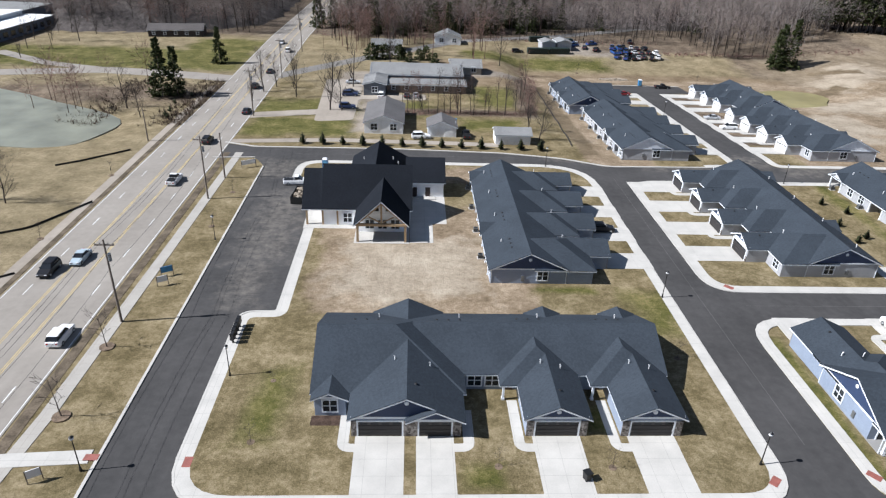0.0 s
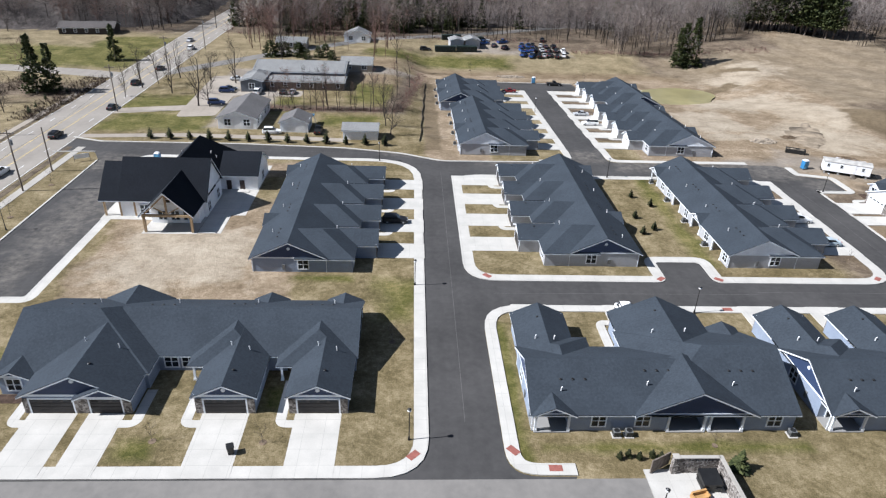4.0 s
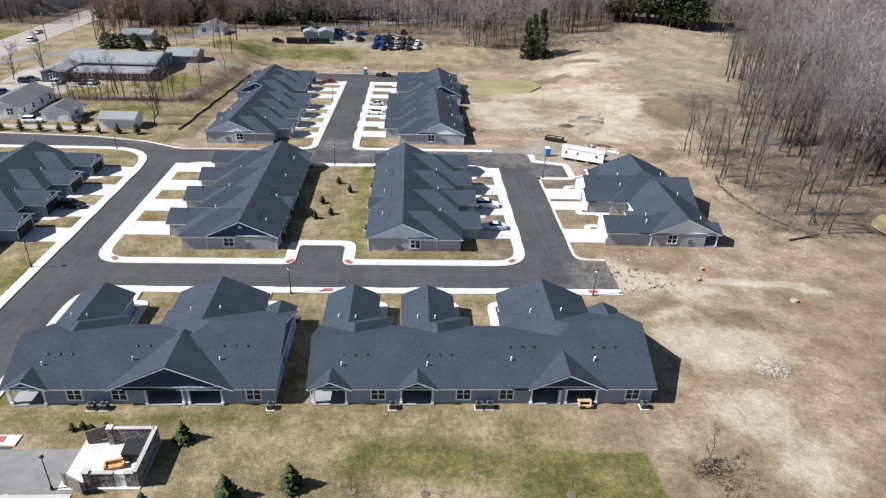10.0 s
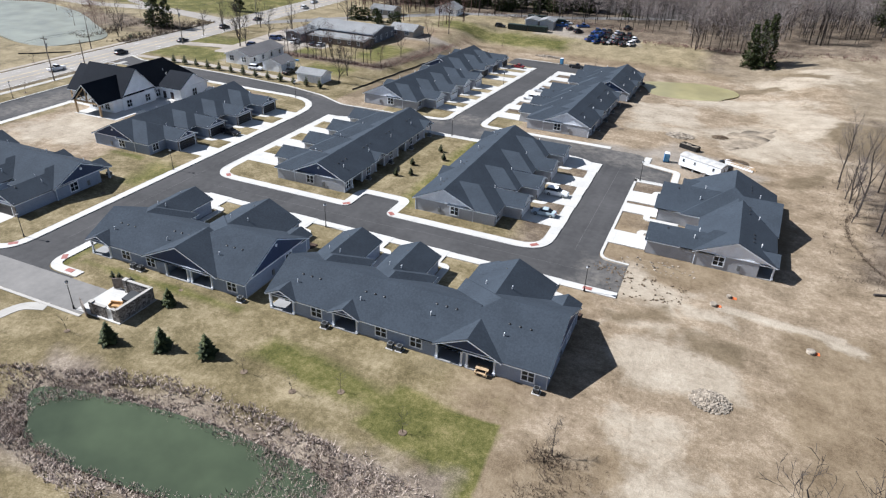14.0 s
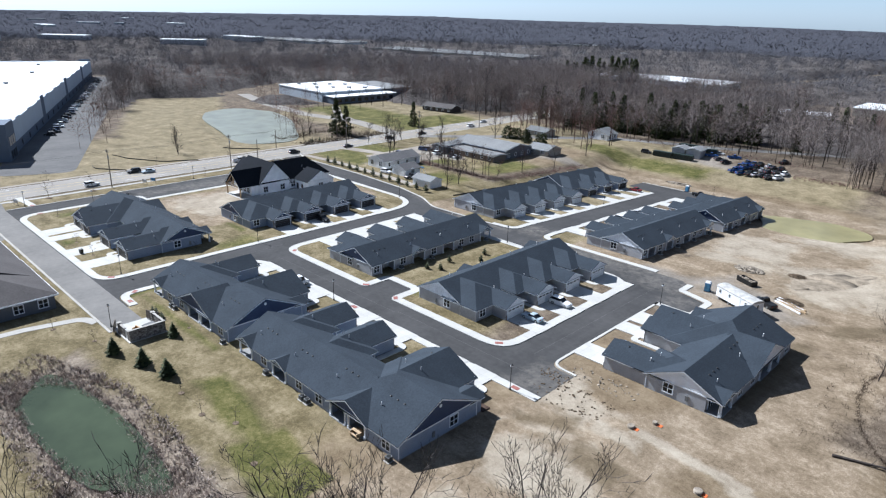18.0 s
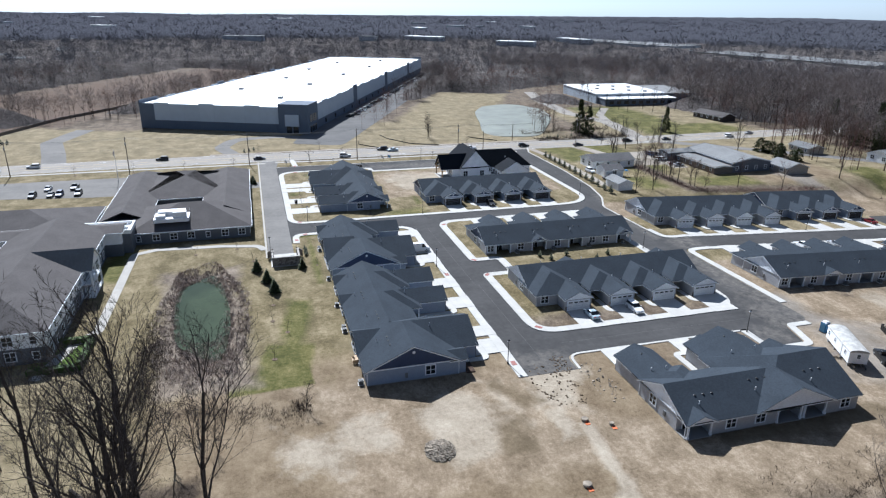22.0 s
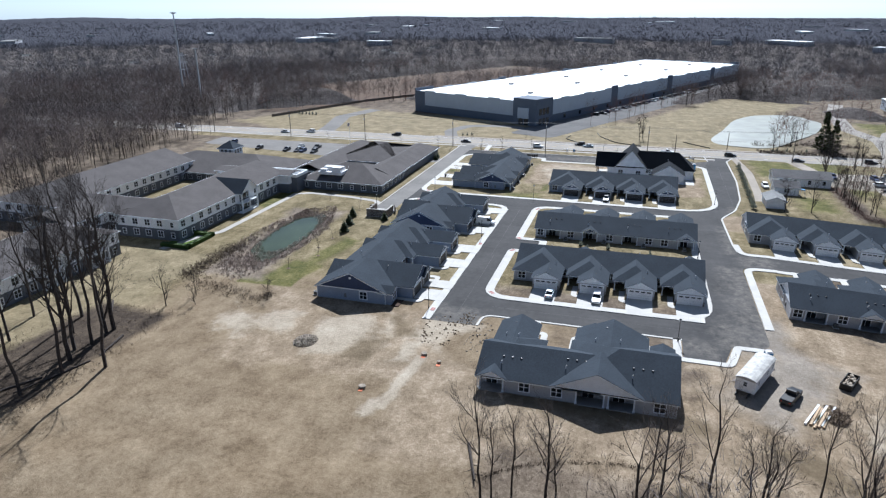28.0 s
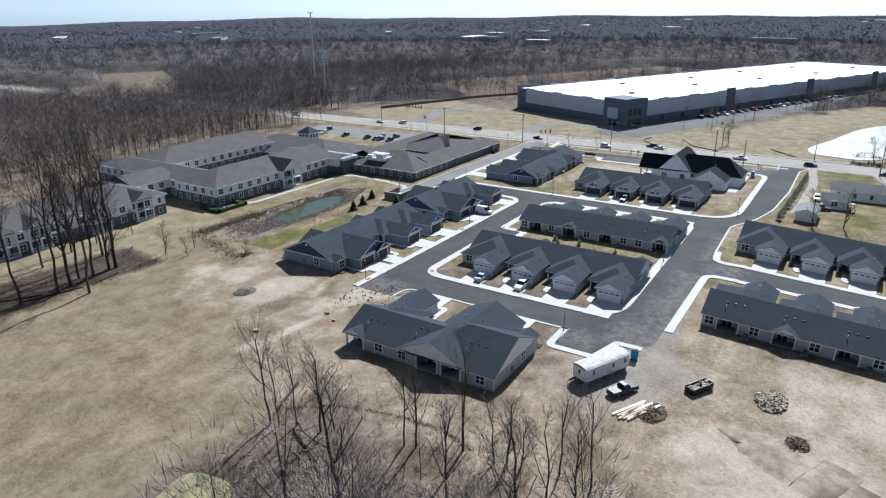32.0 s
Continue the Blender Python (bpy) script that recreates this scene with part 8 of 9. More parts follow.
# woods as one mesh each, from a few stick trees repeated with turns and sizes
OPEN = [  # centre, half sizes, turn of tracts without woods
    (50, 90, 122, 168, 0), (-273, 91, 178, 62, 156), (-155, 165, 95, 38, 155), (-95, -45, 48, 52, 155), (-110, 258, 50, 44, 0), (-14, 264, 42, 5, 46), (15, 290, 12, 14, 0), (78, 278, 48, 26, 0), (132, 268, 20, 16, 0), (203, 270, 40, 40, 12),
    (-218, 288, 60, 44, 26), (190, 58, 80, 40, 0), (-330, -40, 150, 60, 152), (175, 215, 48, 60, 22), (40, -25, 160, 62, 0), (-45, -330, 40, 60, 0), (-90, 560, 70, 34, 5), (110, 505, 70, 40, 0), (-420, 640, 120, 40, 12), (-760, 620, 130, 44, 20), (60, 445, 50, 24, 0), (-120, -380, 110, 30, 60),
]


def wooded(x, y):
    ok = np.ones(len(x), bool)
    for cx, cy, hx, hy, turn in OPEN:
        c, s = math.cos(radians(turn)), math.sin(radians(turn))
        u, v = (x - cx) * c + (y - cy) * s, -(x - cx) * s + (y - cy) * c
        ok &= ~((np.abs(u) < hx) & (np.abs(v) < hy))
    line = np.interp(y, [p[1] for p in ROAD_LINE], [p[0] for p in ROAD_LINE])
    ok &= np.abs(x - line) > 17
    ok &= ~((x < 172 + (y - 131) * 0.39) & (y > 131) & (y < 250) & (x > 0))
    return ok


def scatter(name, protos, count, rng, lo, hi, mat, label, size=(0.7, 1.1), inside=None, planted=False, trunk=None):
    """Many trees, between the distances lo and hi of the estate, joined into one mesh."""
    r = np.sqrt(rng.uniform(lo**2, hi**2, count * 24))
    a = rng.uniform(0, math.tau, count * 24)
    x, y = 40 + r * np.cos(a), 90 + r * np.sin(a)
    ok = wooded(x, y) | planted
    if inside is not None:
        ok &= inside(x, y)
    x, y = x[ok][:count], y[ok][:count]
    z = height(x, y)
    vs, fs, kinds, off = [], [], [], 0
    for i, (pv, pf) in enumerate(protos):
        sel = np.arange(len(x)) % len(protos) == i
        n = sel.sum()
        t, s = rng.uniform(0, math.tau, n), rng.uniform(*size, n)
        c, sn = np.cos(t) * s, np.sin(t) * s
        vx = pv[None, :, 0] * c[:, None] - pv[None, :, 1] * sn[:, None] + x[sel][:, None]
        vy = pv[None, :, 0] * sn[:, None] + pv[None, :, 1] * c[:, None] + y[sel][:, None]
        vz = pv[None, :, 2] * s[:, None] + z[sel][:, None]
        vs.append(np.stack([vx, vy, vz], -1).reshape(-1, 3))
        fs.append((pf[None] + (np.arange(n) * len(pv))[:, None, None]).reshape(-1, 3) + off)
        kinds.append(np.tile(np.arange(len(pf)) < 11, n))  # the trunk and its limbs come first
        off += n * len(pv)
    v, f = np.concatenate(vs), np.concatenate(fs).astype(np.int32)
    me = bpy.data.meshes.new(name)
    me.vertices.add(len(v))
    me.vertices.foreach_set("co", v.ravel())
    me.loops.add(len(f) * 3)
    me.loops.foreach_set("vertex_index", f.ravel())
    me.polygons.add(len(f))
    me.polygons.foreach_set("loop_start", np.arange(len(f), dtype=np.int32) * 3)
    me.update(calc_edges=True)
    me.materials.append(mat)
    if trunk is not None:
        me.materials.append(trunk)
        me.polygons.foreach_set("material_index", np.concatenate(kinds).astype(np.int32))
    return tagged(new(name, me), label, "woods", "", "stuff")


def spray_proto(seed, tall, wide, sprays, length, width, base=0.34, trunk=0.011):
    """A light tree for the woods: trunk and limbs as slim blades, the crown as many sprays of twigs in a rough dome."""
    r = random.Random(seed)
    v, f = [], []

    def blade(a, b, w):
        d = b - a
        side = d.cross(Vector((r.gauss(0, 1), r.gauss(0, 1), r.gauss(0, 1)))).normalized() * w
        k = len(v)
        v.extend((a + side, a - side, b))
        f.append((k, k + 1, k + 2))

    top = Vector((r.uniform(-0.05, 0.05) * tall, r.uniform(-0.05, 0.05) * tall, tall * 0.9))
    for _ in range(3):
        blade(Vector((0, 0, -0.4)), top, tall * trunk)
    mid, half = tall * (base + 1) / 2, tall * (1 - base) / 2
    for k in range(8):
        a, s = k * 2.4 + r.uniform(-0.4, 0.4), r.uniform(0.3, 0.65)
        blade(top * s, Vector((math.cos(a) * wide * 0.8, math.sin(a) * wide * 0.8, tall * (s + 0.25))), tall * trunk * 0.45)
    for k in range(sprays):
        d = Vector((r.gauss(0, 1), r.gauss(0, 1), r.gauss(0.15, 0.9))).normalized()
        reach = r.random() ** 0.45 * r.uniform(0.85, 1.1)
        p = Vector((d.x * wide * reach, d.y * wide * reach, mid + d.z * half * reach))
        way = (d + Vector((r.gauss(0, 0.5), r.gauss(0, 0.5), r.gauss(0.55, 0.4)))).normalized()
        blade(p, p + way * length * r.uniform(0.6, 1.3), width * r.uniform(0.6, 1.4))
    return np.array([p[:] for p in v]), np.array(f)


rng = np.random.default_rng(3)
near_protos = [spray_proto(40 + k, 18 + 1.5 * k, 3.6 + 0.3 * k, 380, 1.35, 0.032, 0.42, 0.012) for k in range(5)]
wood_protos = [spray_proto(50 + k, 15 + 1.5 * k, 3.9 + 0.3 * k, 150, 2.1, 0.055, 0.30, 0.0075) for k in range(5)]
scatter("woods", near_protos, 800, rng, 90, 260, BARK_PALE, "dense leafless winter woods round the estate", (0.75, 1.2), lambda x, y: (y > 95) & (x > 172) & (((x > 203) & (y > 128)) | (y > 156)), trunk=BARK)
scatter("woods", wood_protos, 1000, rng, 190, 380, BARK_PALE, "dense leafless woods behind the bare hill", (0.7, 1.15), lambda x, y: (y > 60) & (x > 120), trunk=BARK)
scatter("woods", wood_protos, 2100, rng, 190, 440, BARK_BROWN, "dense leafless woods along the northern edge", (0.75, 1.25), lambda x, y: (y > 283) & (x > -160) & (x < 330), trunk=BARK)
scatter("woods", wood_protos, 2300, rng, 130, 380, BARK_BROWN, "close leafless woods behind the residence", (0.55, 0.95), lambda x, y: (y < -70) & (x < 170) & (x > -90), trunk=BARK)
scatter("woods", wood_protos, 1600, rng, 250, 480, BARK_BROWN, "dense leafless woods beyond the warehouse", (0.65, 1.05), lambda x, y: (x < -60) & (y < 200), trunk=BARK)
scatter("woods", wood_protos[1:3], 500, rng, 150, 420, BARK_RED, "leafless reddish woods by the highway", (0.6, 1.0), lambda x, y: (x < 60) & ((y > 180) | (x < -90)))
scatter("woods", near_protos, 110, rng, 120, 260, BARK_RED, "bare trees crowding the yards north of the estate", (0.55, 0.9), lambda x, y: (y > 262) & (y < 310) & (x > -45) & (x < 50))
scatter("undergrowth", near_protos, 18, rng, 90, 200, BARK_BROWN, "thin saplings and brush under the eastern trees", (0.22, 0.5), lambda x, y: (y > 112) & (y < 156) & (x > 176) & (x < 200))
scatter("woods", wood_protos, 1100, rng, 230, 520, BARK_BROWN, "dark leafless woods northwest of the highway", (0.7, 1.15), lambda x, y: (x < -50) & (y > 270))
scatter("woods", near_protos, 46, rng, 90, 160, BARK_RED, "close line of slim trees with reddish twigs behind the gardens", (0.36, 0.6), lambda x, y: (x > -5) & (x < 34) & (abs(y - 187.5) < 2.5), True, BARK)
scatter("brush", wood_protos, 420, rng, 280, 560, BARK_BROWN, "bare bushes and small trees scattered over the brown heath", (0.2, 0.5), lambda x, y: (x < -170) & (y < 60) & (np.sin(x * 0.06) * np.sin(y * 0.05 + x * 0.02) > 0.1) & (np.abs((x + 330) * -0.469 - (y + 40) * 0.883) < 60) & (np.abs((x + 273) * -0.407 - (y - 91) * 0.914) > 70), True, BARK)
mid_protos = [spray_proto(60 + k, 14 + 1.5 * k, 4.4 + 0.3 * k, 46, 2.8, 0.15, 0.2, 0.006) for k in range(5)]
scatter("woods", mid_protos, 8500, rng, 380, 1000, WOODS_HAZED, "dark leafless woods stretching away", (0.7, 1.15), lambda x, y: x < 350)
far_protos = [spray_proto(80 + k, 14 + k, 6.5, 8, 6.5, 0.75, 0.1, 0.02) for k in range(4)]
scatter("woods", far_protos, 15000, rng, 900, 3300, WOODS_HAZED, "dark woods at the horizon", (0.75, 1.3), lambda x, y: (x < 500))

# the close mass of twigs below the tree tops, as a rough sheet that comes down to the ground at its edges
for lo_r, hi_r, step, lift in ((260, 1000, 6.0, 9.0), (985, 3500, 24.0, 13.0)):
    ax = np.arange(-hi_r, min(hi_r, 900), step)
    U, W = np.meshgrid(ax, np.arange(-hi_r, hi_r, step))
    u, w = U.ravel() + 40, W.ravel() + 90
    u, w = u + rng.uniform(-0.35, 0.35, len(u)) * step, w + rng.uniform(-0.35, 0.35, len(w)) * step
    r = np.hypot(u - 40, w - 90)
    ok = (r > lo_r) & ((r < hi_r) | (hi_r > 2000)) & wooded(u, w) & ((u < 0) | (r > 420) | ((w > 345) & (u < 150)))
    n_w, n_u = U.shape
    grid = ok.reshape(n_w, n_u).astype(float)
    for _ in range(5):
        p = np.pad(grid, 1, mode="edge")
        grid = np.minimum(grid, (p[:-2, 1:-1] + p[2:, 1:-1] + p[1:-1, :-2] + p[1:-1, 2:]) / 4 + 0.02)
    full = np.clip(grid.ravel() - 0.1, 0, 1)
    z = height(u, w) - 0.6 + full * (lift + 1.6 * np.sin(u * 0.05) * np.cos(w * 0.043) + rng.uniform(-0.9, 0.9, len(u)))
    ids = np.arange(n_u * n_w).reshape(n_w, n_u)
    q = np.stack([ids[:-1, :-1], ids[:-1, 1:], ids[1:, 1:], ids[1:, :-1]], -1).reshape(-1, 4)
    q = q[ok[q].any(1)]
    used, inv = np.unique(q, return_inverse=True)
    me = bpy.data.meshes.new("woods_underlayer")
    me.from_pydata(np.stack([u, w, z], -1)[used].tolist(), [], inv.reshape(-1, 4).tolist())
    # brown brush nearby, the bluish haze-tinted tone for the far sheet
    me.materials.append(WOODS_BRUSH if lo_r < 500 else HAZED_MASS)
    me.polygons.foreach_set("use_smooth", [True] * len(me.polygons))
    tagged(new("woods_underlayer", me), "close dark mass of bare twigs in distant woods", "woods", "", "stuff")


# evergreens
def fir(name, tall, wide, layers, fronds, mat, rnd, droop=0.25, low=0.06):
    b = bmesh.new()
    for l in range(layers):
        s = l / (layers - 1)
        z, reach = tall * (low + (1 - low) * s), wide * (1 - s) ** 0.85 + 0.05 * wide
        n = max(3, int(fronds * (1 - 0.6 * s)))
        for k in range(n):
            a = (k + rnd.random() * 0.8) * math.tau / n + l
            rr = reach * rnd.uniform(0.55, 1.2)
            d, sd = Vector((math.cos(a), math.sin(a), 0)), Vector((-math.sin(a), math.cos(a), 0))
            root = Vector((0, 0, z + 0.1 * wide))
            w = 0.34 * rr * rnd.uniform(0.7, 1.2) + 0.05 * wide
            tip = root + d * rr + Vector((0, 0, -droop * rr + rnd.uniform(-0.05, 0.1) * rr))
            m1 = root + d * rr * 0.55 + sd * w + Vector((0, 0, -droop * rr * 0.6))
            m2 = root + d * rr * 0.55 - sd * w + Vector((0, 0, -droop * rr * 0.7))
            up = root + d * rr * 0.5 + Vector((0, 0, 0.12 * rr))
            vs = [b.verts.new(p) for p in (root, m1, tip, m2, up)]
            for f in ((0, 1, 4), (1, 2, 4), (2, 3, 4), (3, 0, 4)):
                b.faces.new([vs[i] for i in f])
    tr = bmesh.new()
    tube(tr, (0, 0, -0.2), (0, 0, tall * 0.95), tall * 0.014 + 0.03, 0.02, 6)
    return finish(tr, "trunk", BARK), finish(b, "crown", mat)


def bushy(tall, wide, low, tufts, size, mat, rnd, taper=0.6):
    """A ragged conifer: tufts of needles along tiers of boughs of uneven reach, with gaps between."""
    b = bmesh.new()
    tiers = [(low + (1 - low) * (k + rnd.uniform(-0.2, 0.2)) / 15, [(rnd.uniform(0, math.tau), rnd.uniform(0.6, 1.15)) for _ in range(6)]) for k in range(16)]
    for k in range(tufts):
        s, boughs = tiers[int(16 * rnd.random() ** 1.25)]
        a, far = boughs[int(rnd.random() * 6)]
        reach = wide * max(0.05, 1 - (s - low) / (1 - low)) ** taper * far
        q = rnd.random() ** 0.5
        a += rnd.gauss(0, 0.24)
        p = Vector((math.cos(a) * reach * q, math.sin(a) * reach * q, tall * s - 0.16 * reach * q + rnd.gauss(0, 0.02) * tall))
        d = Vector((math.cos(a) + rnd.gauss(0, 0.4), math.sin(a) + rnd.gauss(0, 0.4), rnd.gauss(0.25, 0.35))).normalized()
        side = d.cross(Vector((rnd.gauss(0, 0.5), rnd.gauss(0, 0.5), 1))).normalized()
        up = side.cross(d) * rnd.choice((-1, 1))
        l = size * rnd.uniform(0.7, 1.4)
        vs = [b.verts.new(v) for v in (p, p + d * l * 0.6 + side * l * 0.4, p + d * l * 1.2, p + d * l * 0.6 - side * l * 0.4, p + d * l * 0.5 + up * l * 0.35)]
        for f in ((0, 1, 4), (1, 2, 4), (2, 3, 4), (3, 0, 4)):
            b.faces.new([vs[i] for i in f])
    tr = bmesh.new()
    tube(tr, (0, 0, -0.3), (0, 0, tall * 0.95), tall * 0.013 + 0.03, 0.03, 7)
    return finish(tr, "trunk", BARK_MID), finish(b, "crown", mat)


SPRUCE = [fir("spruce", 3.2, 1.35, 14, 15, NEEDLE, random.Random(3 + k), 0.1, 0.04) for k in range(2)]
PINE = [bushy(17, 4.2, 0.05, 1300, 0.8, NEEDLE, random.Random(7 + k), 0.85) for k in range(2)]
BUSHY = [bushy(6.5, 3.2, 0.02, 420, 0.75, NEEDLE, random.Random(27 + k), 0.4) for k in range(2)]
TALL_PINE = [bushy(24, 3.9, 0.22, 620, 1.15, NEEDLE, random.Random(17 + k), 0.5) for k in range(2)]
CEDARS = [fir("cedar", 1.7, 0.62, 11, 12, CEDAR, random.Random(9 + k), -0.35, 0.03) for k in range(2)]


def evergreen(kind, x, y, size, label, group, k=0, z=None):
    t = thing("evergreen_tree" if kind is not CEDARS else "evergreen_shrub", label, "tree" if kind is not CEDARS else "shrub", group, "", pose(x, y, float(height(x, y)) if z is None else z, 0, 0, 77 * k) @ Matrix.Scale(size, 4))
    part("trunk", kind[k % 2][0], None, t)
    part("crown", kind[k % 2][1], None, t, "dense dark green foliage")


for k, (x, y, s) in enumerate(((75.7, 47.4, 0.9), (75.1, 36.8, 1.05), (82.6, 38.9, 1.1), (89.0, 40.3, 1.1))):
    evergreen(SPRUCE, x, y, s, "young dark green spruce on the lawn by the pond", "pond spruces", k)
for k in range(13):
    evergreen(CEDARS, -27.1 + 58.8 * k / 12, 157.6 - 1.9 * k / 12, 1.75 + 0.2 * math.sin(k * 2.3), "small clipped cedar in a row beside the street", "cedar row", k)
for k, (x, y) in enumerate(((86, 124.3), (88.8, 119.7), (83.7, 113.7), (85.9, 108.4), (83.2, 106.5))):
    evergreen(CEDARS, x, y, 1.15, "small brown-green cedar between the villa rows", "court shrubs", k, 0.13)
for k, (x, y, s) in enumerate(((-74.2, 197.2, 0.95), (-71.0, 200.6, 0.8), (-69.6, 244, 0.7), (150.6, 274.6, 0.9), (156.4, 274.2, 1.1), (153.8, 278.0, 0.95), (-44.8, 325, 1.0), (-38, 330, 0.9), (-30, 322, 0.8))):
    evergreen(PINE, x, y, s, "tall dark green pine", "tall pines", k)
for k in range(44):
    evergreen(TALL_PINE, 200 + 0.88 * k + rnd.uniform(-1.5, 1.5), 328 - 0.45 * k + 7 * (k % 3) + rnd.uniform(-2, 2), rnd.uniform(1.0, 1.35), "tall conifer in a dark row behind the hill", "conifer row", k)
for k in range(9):
    evergreen(BUSHY, -17 + 3.3 * k + rnd.uniform(-1.5, 1.5), 255.5 + rnd.uniform(-1.5, 5), rnd.uniform(0.5, 0.95), "bushy conifer behind the workshop", "workshop conifers", k)
for k in range(40):
    evergreen(PINE, -20 + 2.3 * k + rnd.uniform(-3, 3), 306 + 0.5 * k + rnd.uniform(0, 26), rnd.uniform(0.6, 1.1), "dark conifer in the belt behind the car yard", "yard conifers", k)
for k in range(24):
    evergreen(PINE, rnd.uniform(-175, -95), rnd.uniform(525, 556), rnd.uniform(0.9, 1.3), "tall dark conifer in a distant clump", "distant conifers", k)
for k in range(34):
    evergreen(PINE, rnd.uniform(-10, 150), rnd.uniform(335, 430), rnd.uniform(0.6, 1.0), "dark conifer in the mixed woods", "mixed wood conifers", k)
for k in range(6):
    evergreen(CEDARS, -107 + rnd.uniform(-0.5, 0.5), -79 + 2.2 * k, 1.4, "small dark evergreen in a row on the warehouse lawn", "warehouse shrubs", k)
for k in range(9):
    evergreen(CEDARS, -66 - 1.2 * (k % 3), (176, 178, 196, 198, 182, 190, 34, 36, 38)[k], 1.1, "small dark cedar beside the highway", "roadside shrubs", k)
for k, (x, y) in enumerate(((-14, 36.8), (-12, 37.2), (-10.5, 36.6), (-9, 37.4))):
    evergreen(SPRUCE, x, y, 0.75, "dark bushy evergreen by the entrance", "entrance evergreens", k)

for k, (x, y) in enumerate(((62.6, 49.0), (63.7, 49.3), (64.8, 48.9), (66.4, 49.2), (67.3, 48.9))):
    evergreen(CEDARS, x, y, 0.75, "low brown-green bush behind the bin enclosure", "enclosure bushes", k)
# young trees on the verges, each in a ring of mulch
yw, yc = grow(random.Random(21), 4.2, 1.5, 9, 1, 0.0, 0.3)
YOUNG = (segments_mesh("trunk", yw, 4, BARK), segments_mesh("crown", yc, 3, BARK))
ring_bm = bmesh.new()
prism(ring_bm, [(0.6 * math.cos(k * math.tau / 14), 0.6 * math.sin(k * math.tau / 14)) for k in range(14)], -0.1, 0.09)
RING = finish(ring_bm, "mulch_ring", simple("faded_mulch", (0.15, 0.112, 0.08), 0.95, 0, 0.35, 1.5, 9, 0.1, 0.5))
for x, y, s, z in ((9.7, 51.7, 0.75, 0.12), (22.1, 51.5, 0.75, 0.12), (-17.5, 55.4, 0.75, 0.12), (-40.2, 73, 1.6, 0), (-39.9, 59.6, 1.7, 0), (95.5, 39.7, 0.8, 0), (103.3, 39.3, 0.8, 0), (108.8, 41.9, 0.8, 0), (119, 39, 0.85, 0), (36.2, 71, 0.8, 0.12), (-17, 66, 0.6, 0.12), (-36.5, 110, 0.9, 0), (-36.6, 126, 0.9, 0), (-37, 30, 1.1, 0), (-37, 12, 1.1, 0), (-37, -6, 1.1, 0), (-37, -26, 1.1, 0),
                  (-64, 104, 1.0, 0), (-64, 134, 1.0, 0), (-64.5, 66, 1.0, 0), (-64, 40, 1.0, 0), (74.5, 58.5 - 7.5, 0.6, 0), (118.6, 97.2, 0.5, 0.12), (118.9, 119, 0.4, 0.12), (60, 22, 0.8, 0), (58, 32, 0.8, 0), (68, 36, 0.7, 0), (100, 230, 0.9, 0), (60, 243, 0.9, 0)):
    t = thing("young_tree", "young leafless tree in a ring of faded mulch", "tree", "young trees", "", pose(x, y, z, 0, 0, 40 * x) @ Matrix.Scale(s, 4))
    part("trunk", YOUNG[0], None, t)
    part("crown", YOUNG[1], None, t, "thin bare twigs")
    part("mulch_ring", RING, None, t, "faded mulch ring")


def blades(name, count, place, size, mat, label, seed, category="reeds", width=0.09):
    """Dry stalks or brush as one mesh; place gives a spot on the ground or None."""
    r = random.Random(seed)
    v, f = [], []
    while len(f) < count:
        p = place(r)
        if p is None:
            continue
        z = max(float(height(*p)), -0.9)
        for k in range(6):
            a, l = r.uniform(0, math.tau), r.uniform(*size)
            lean = r.uniform(0.3, 1.2)
            x, y = p[0] + r.gauss(0, 0.22), p[1] + r.gauss(0, 0.22)
            w = width * r.uniform(0.6, 1.5)
            i = len(v)
            v += [(x - w * math.sin(a), y + w * math.cos(a), z - 0.1), (x + w * math.sin(a), y - w * math.cos(a), z - 0.1), (x + lean * l * math.cos(a), y + lean * l * math.sin(a), z + l * (1.1 - 0.7 * lean))]
            f.append((i, i + 1, i + 2))
    me = bpy.data.meshes.new(name)
    me.from_pydata(v, [], f)
    me.materials.append(mat)
    return tagged(new(name, me), label, category, "", "stuff")


def pond_bank(r):
    """A ragged belt round the pond, in clumps, from the shallows out to the mown grass."""
    a, k = r.uniform(0, math.tau), r.random() ** 1.15
    c, s = math.cos(a), math.sin(a)
    sq = lambda q: math.copysign(abs(q) ** 0.8, q)
    x = (92.2 + 15.6 * sq(c)) * (1 - k) + (97.8 + 30.5 * sq(c) * (1 + 0.05 * math.sin(5 * a))) * k
    y = (25.0 + 4.9 * sq(s) + 1.2 * c) * (1 - k) + (25.6 + 8.8 * sq(s) * (1 + 0.12 * math.sin(4 * a + 1)) + 1.6 * c) * k
    if math.sin(x * 1.7 + 2.2 * math.sin(y * 1.3)) * math.sin(y * 1.9 + 1.4 * math.sin(x * 0.9)) < r.uniform(-0.9, 0.3):
        return None
    return x, y


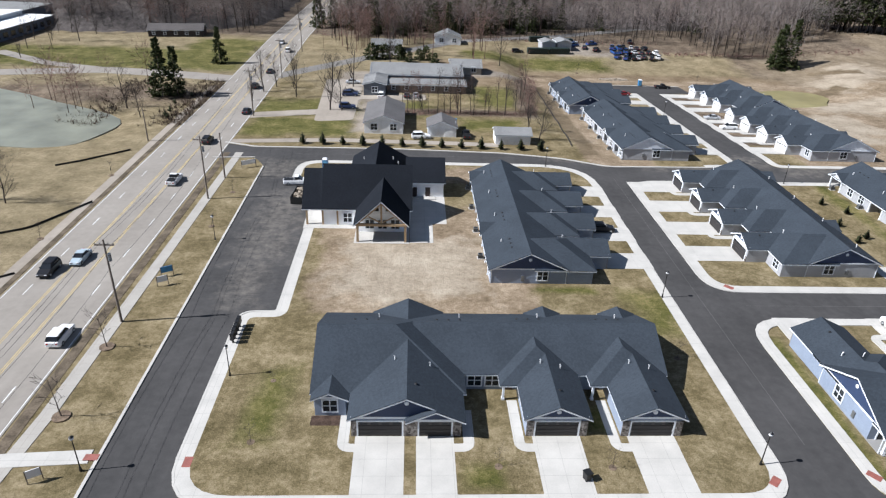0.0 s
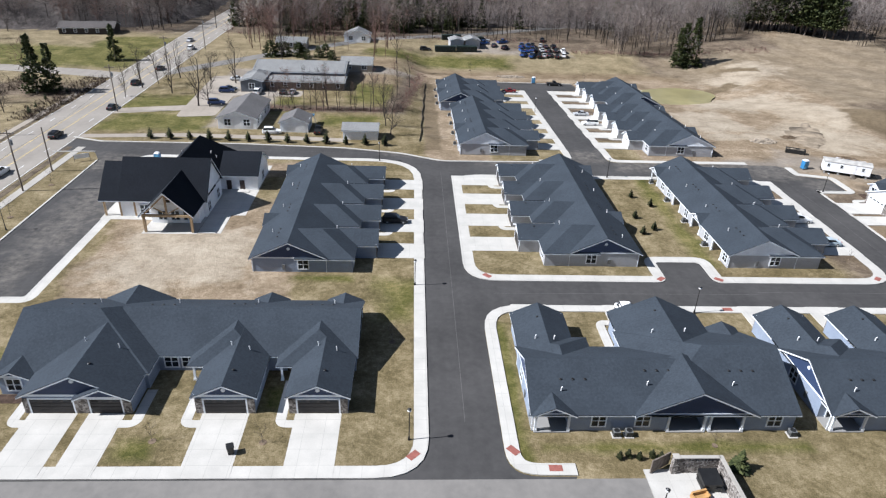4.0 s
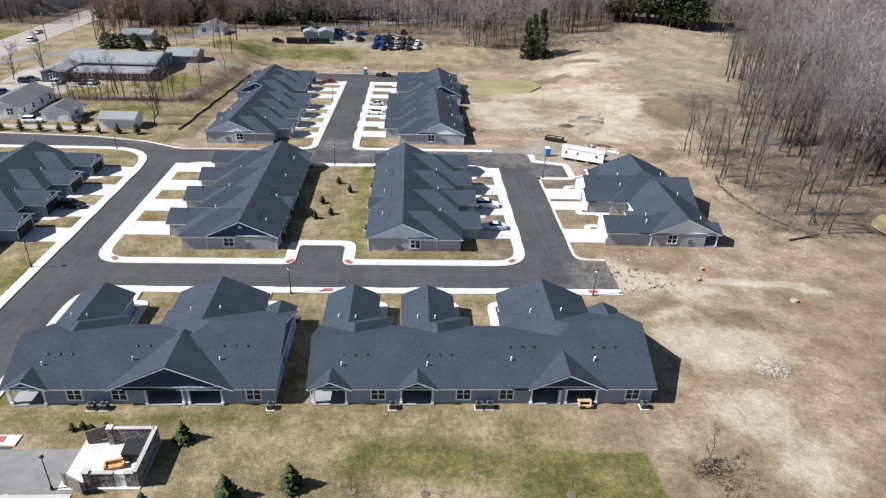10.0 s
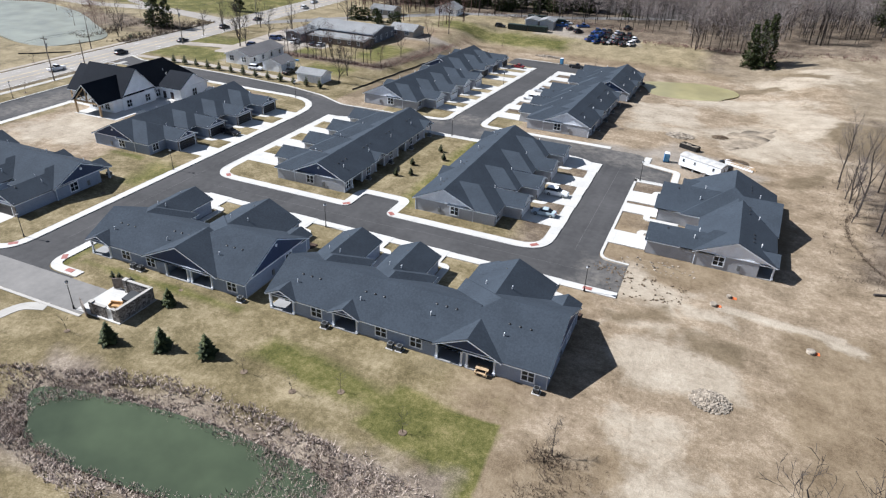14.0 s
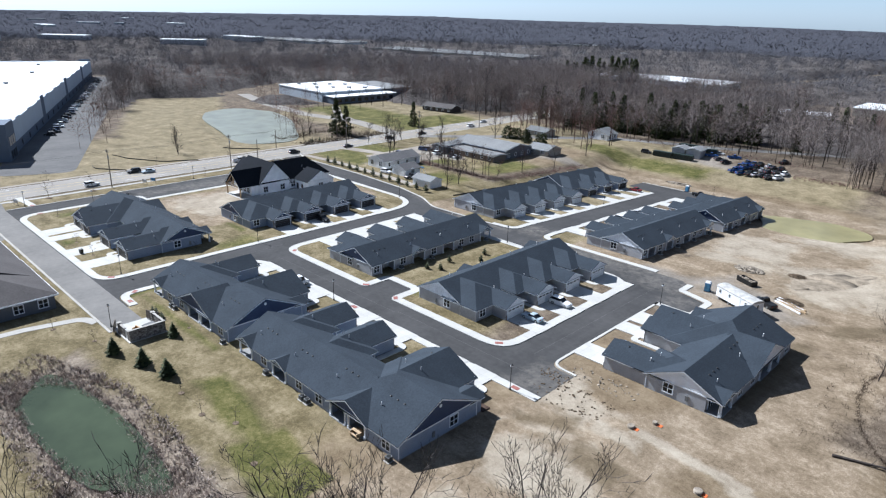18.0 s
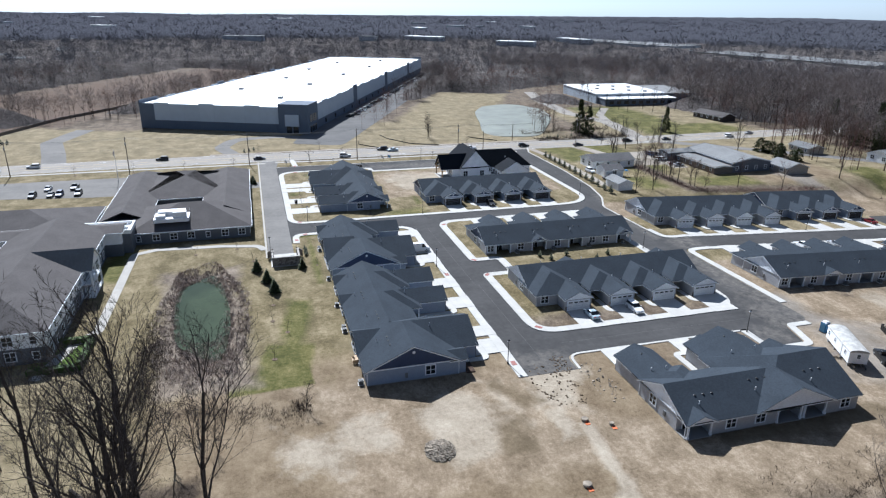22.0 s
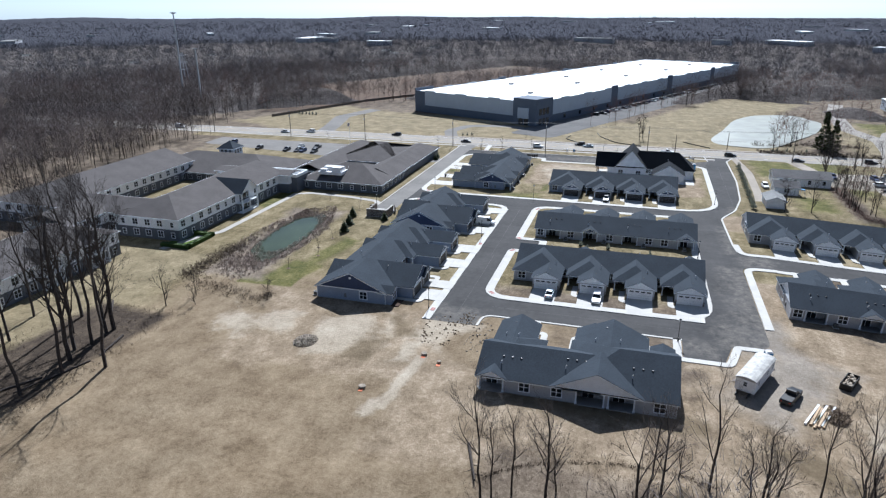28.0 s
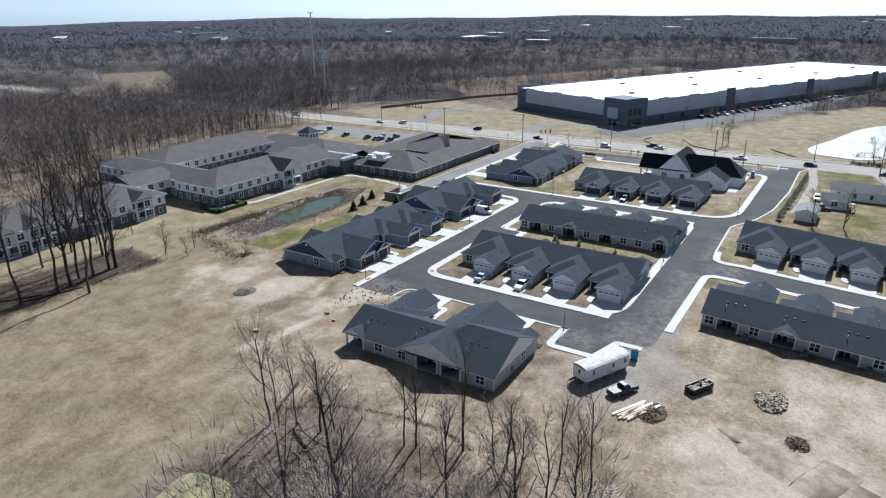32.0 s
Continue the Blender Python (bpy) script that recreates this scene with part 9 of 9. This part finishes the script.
blades("reeds", 21000, pond_bank, (0.25, 0.75), REEDS, "pale broken reeds round the retention pond", 1, "reeds", 0.07)
blades("reeds", 4200, lambda r: (117 + r.gauss(0, 3.6), 26.6 + r.gauss(0, 2.8)), (0.3, 1.0), REEDS, "pale broken reeds standing in the shallow end of the pond", 21, "reeds", 0.06)
blades("reeds", 4000, pond_bank, (0.25, 0.7), simple("grey_brown_stalks", (0.13, 0.09, 0.076), 0.9, 0, 0.4), "grey-brown dead stalks among the reeds", 2, "reeds", 0.06)
blades("brush", 9000, lambda r: (lambda s: (106 + 32 * s + r.gauss(0, 1.5), 17.5 + (24 if s > 0.75 else 0) * (s - 0.75) * 4 + r.gauss(0, 1.6)))(r.random()), (0.3, 1.0), SHRUB, "tangled brown brush along the field edge", 3, "brush", 0.035)
blades("brush", 7000, lambda r: (r.uniform(168, 208), r.uniform(100, 152)), (0.3, 1.1), SHRUB, "tangled brush under the eastern trees", 4, "brush", 0.03)
blades("brush", 6000, lambda r: (r.uniform(148, 196), r.uniform(5, 30)), (0.3, 1.0), SHRUB, "brush and saplings under the southern tree strip", 5, "brush", 0.03)
blades("brush", 5000, lambda r: (-60.5 - abs(r.gauss(0, 5)) - 22 * (r.random() < 0.3), r.uniform(170, 218)), (0.5, 2.0), SHRUB, "roadside brush by the pond", 6, "brush", 0.08)
blades("brush", 6000, lambda r: (lambda q: (-4 + 38 * q, 186.6 + r.gauss(0, 1.1)) if q < 1 else (34.2 + 7.5 * (q - 1) + r.gauss(0, 1.3), 187 + 52 * (q - 1)))(r.uniform(0, 2)), (0.4, 1.5), BARK_RED, "reddish undergrowth along the line of garden trees", 7, "brush", 0.03)
blades("brush", 1600, lambda r: (lambda q: (np.interp(q, (0, 0.1, 0.3, 0.55, 0.8, 1), (181, 178, 174.6, 172.6, 172.2, 174)) + r.gauss(0, 0.16), 102 + 31 * q + r.gauss(0, 0.16)))(r.random()), (0.2, 0.5), SHRUB, "dark line of dead brush along the edge of the wood", 8, "brush", 0.05)
blades("brush", 6000, lambda r: (r.uniform(108, 196), 288 + r.gauss(0, 2.2)) if r.random() < 0.5 else (r.uniform(-40, 110), 306 + r.gauss(0, 3)), (0.5, 1.8), BARK_RED, "reddish brush along the edge of the northern woods", 10, "brush", 0.05)
blades("brush", 500, lambda r: (135.5 + r.gauss(0, 1.2), 42.5 + r.gauss(0, 1.0)), (0.3, 0.9), SHRUB, "brushy clump at the field corner", 9, "brush", 0.05)
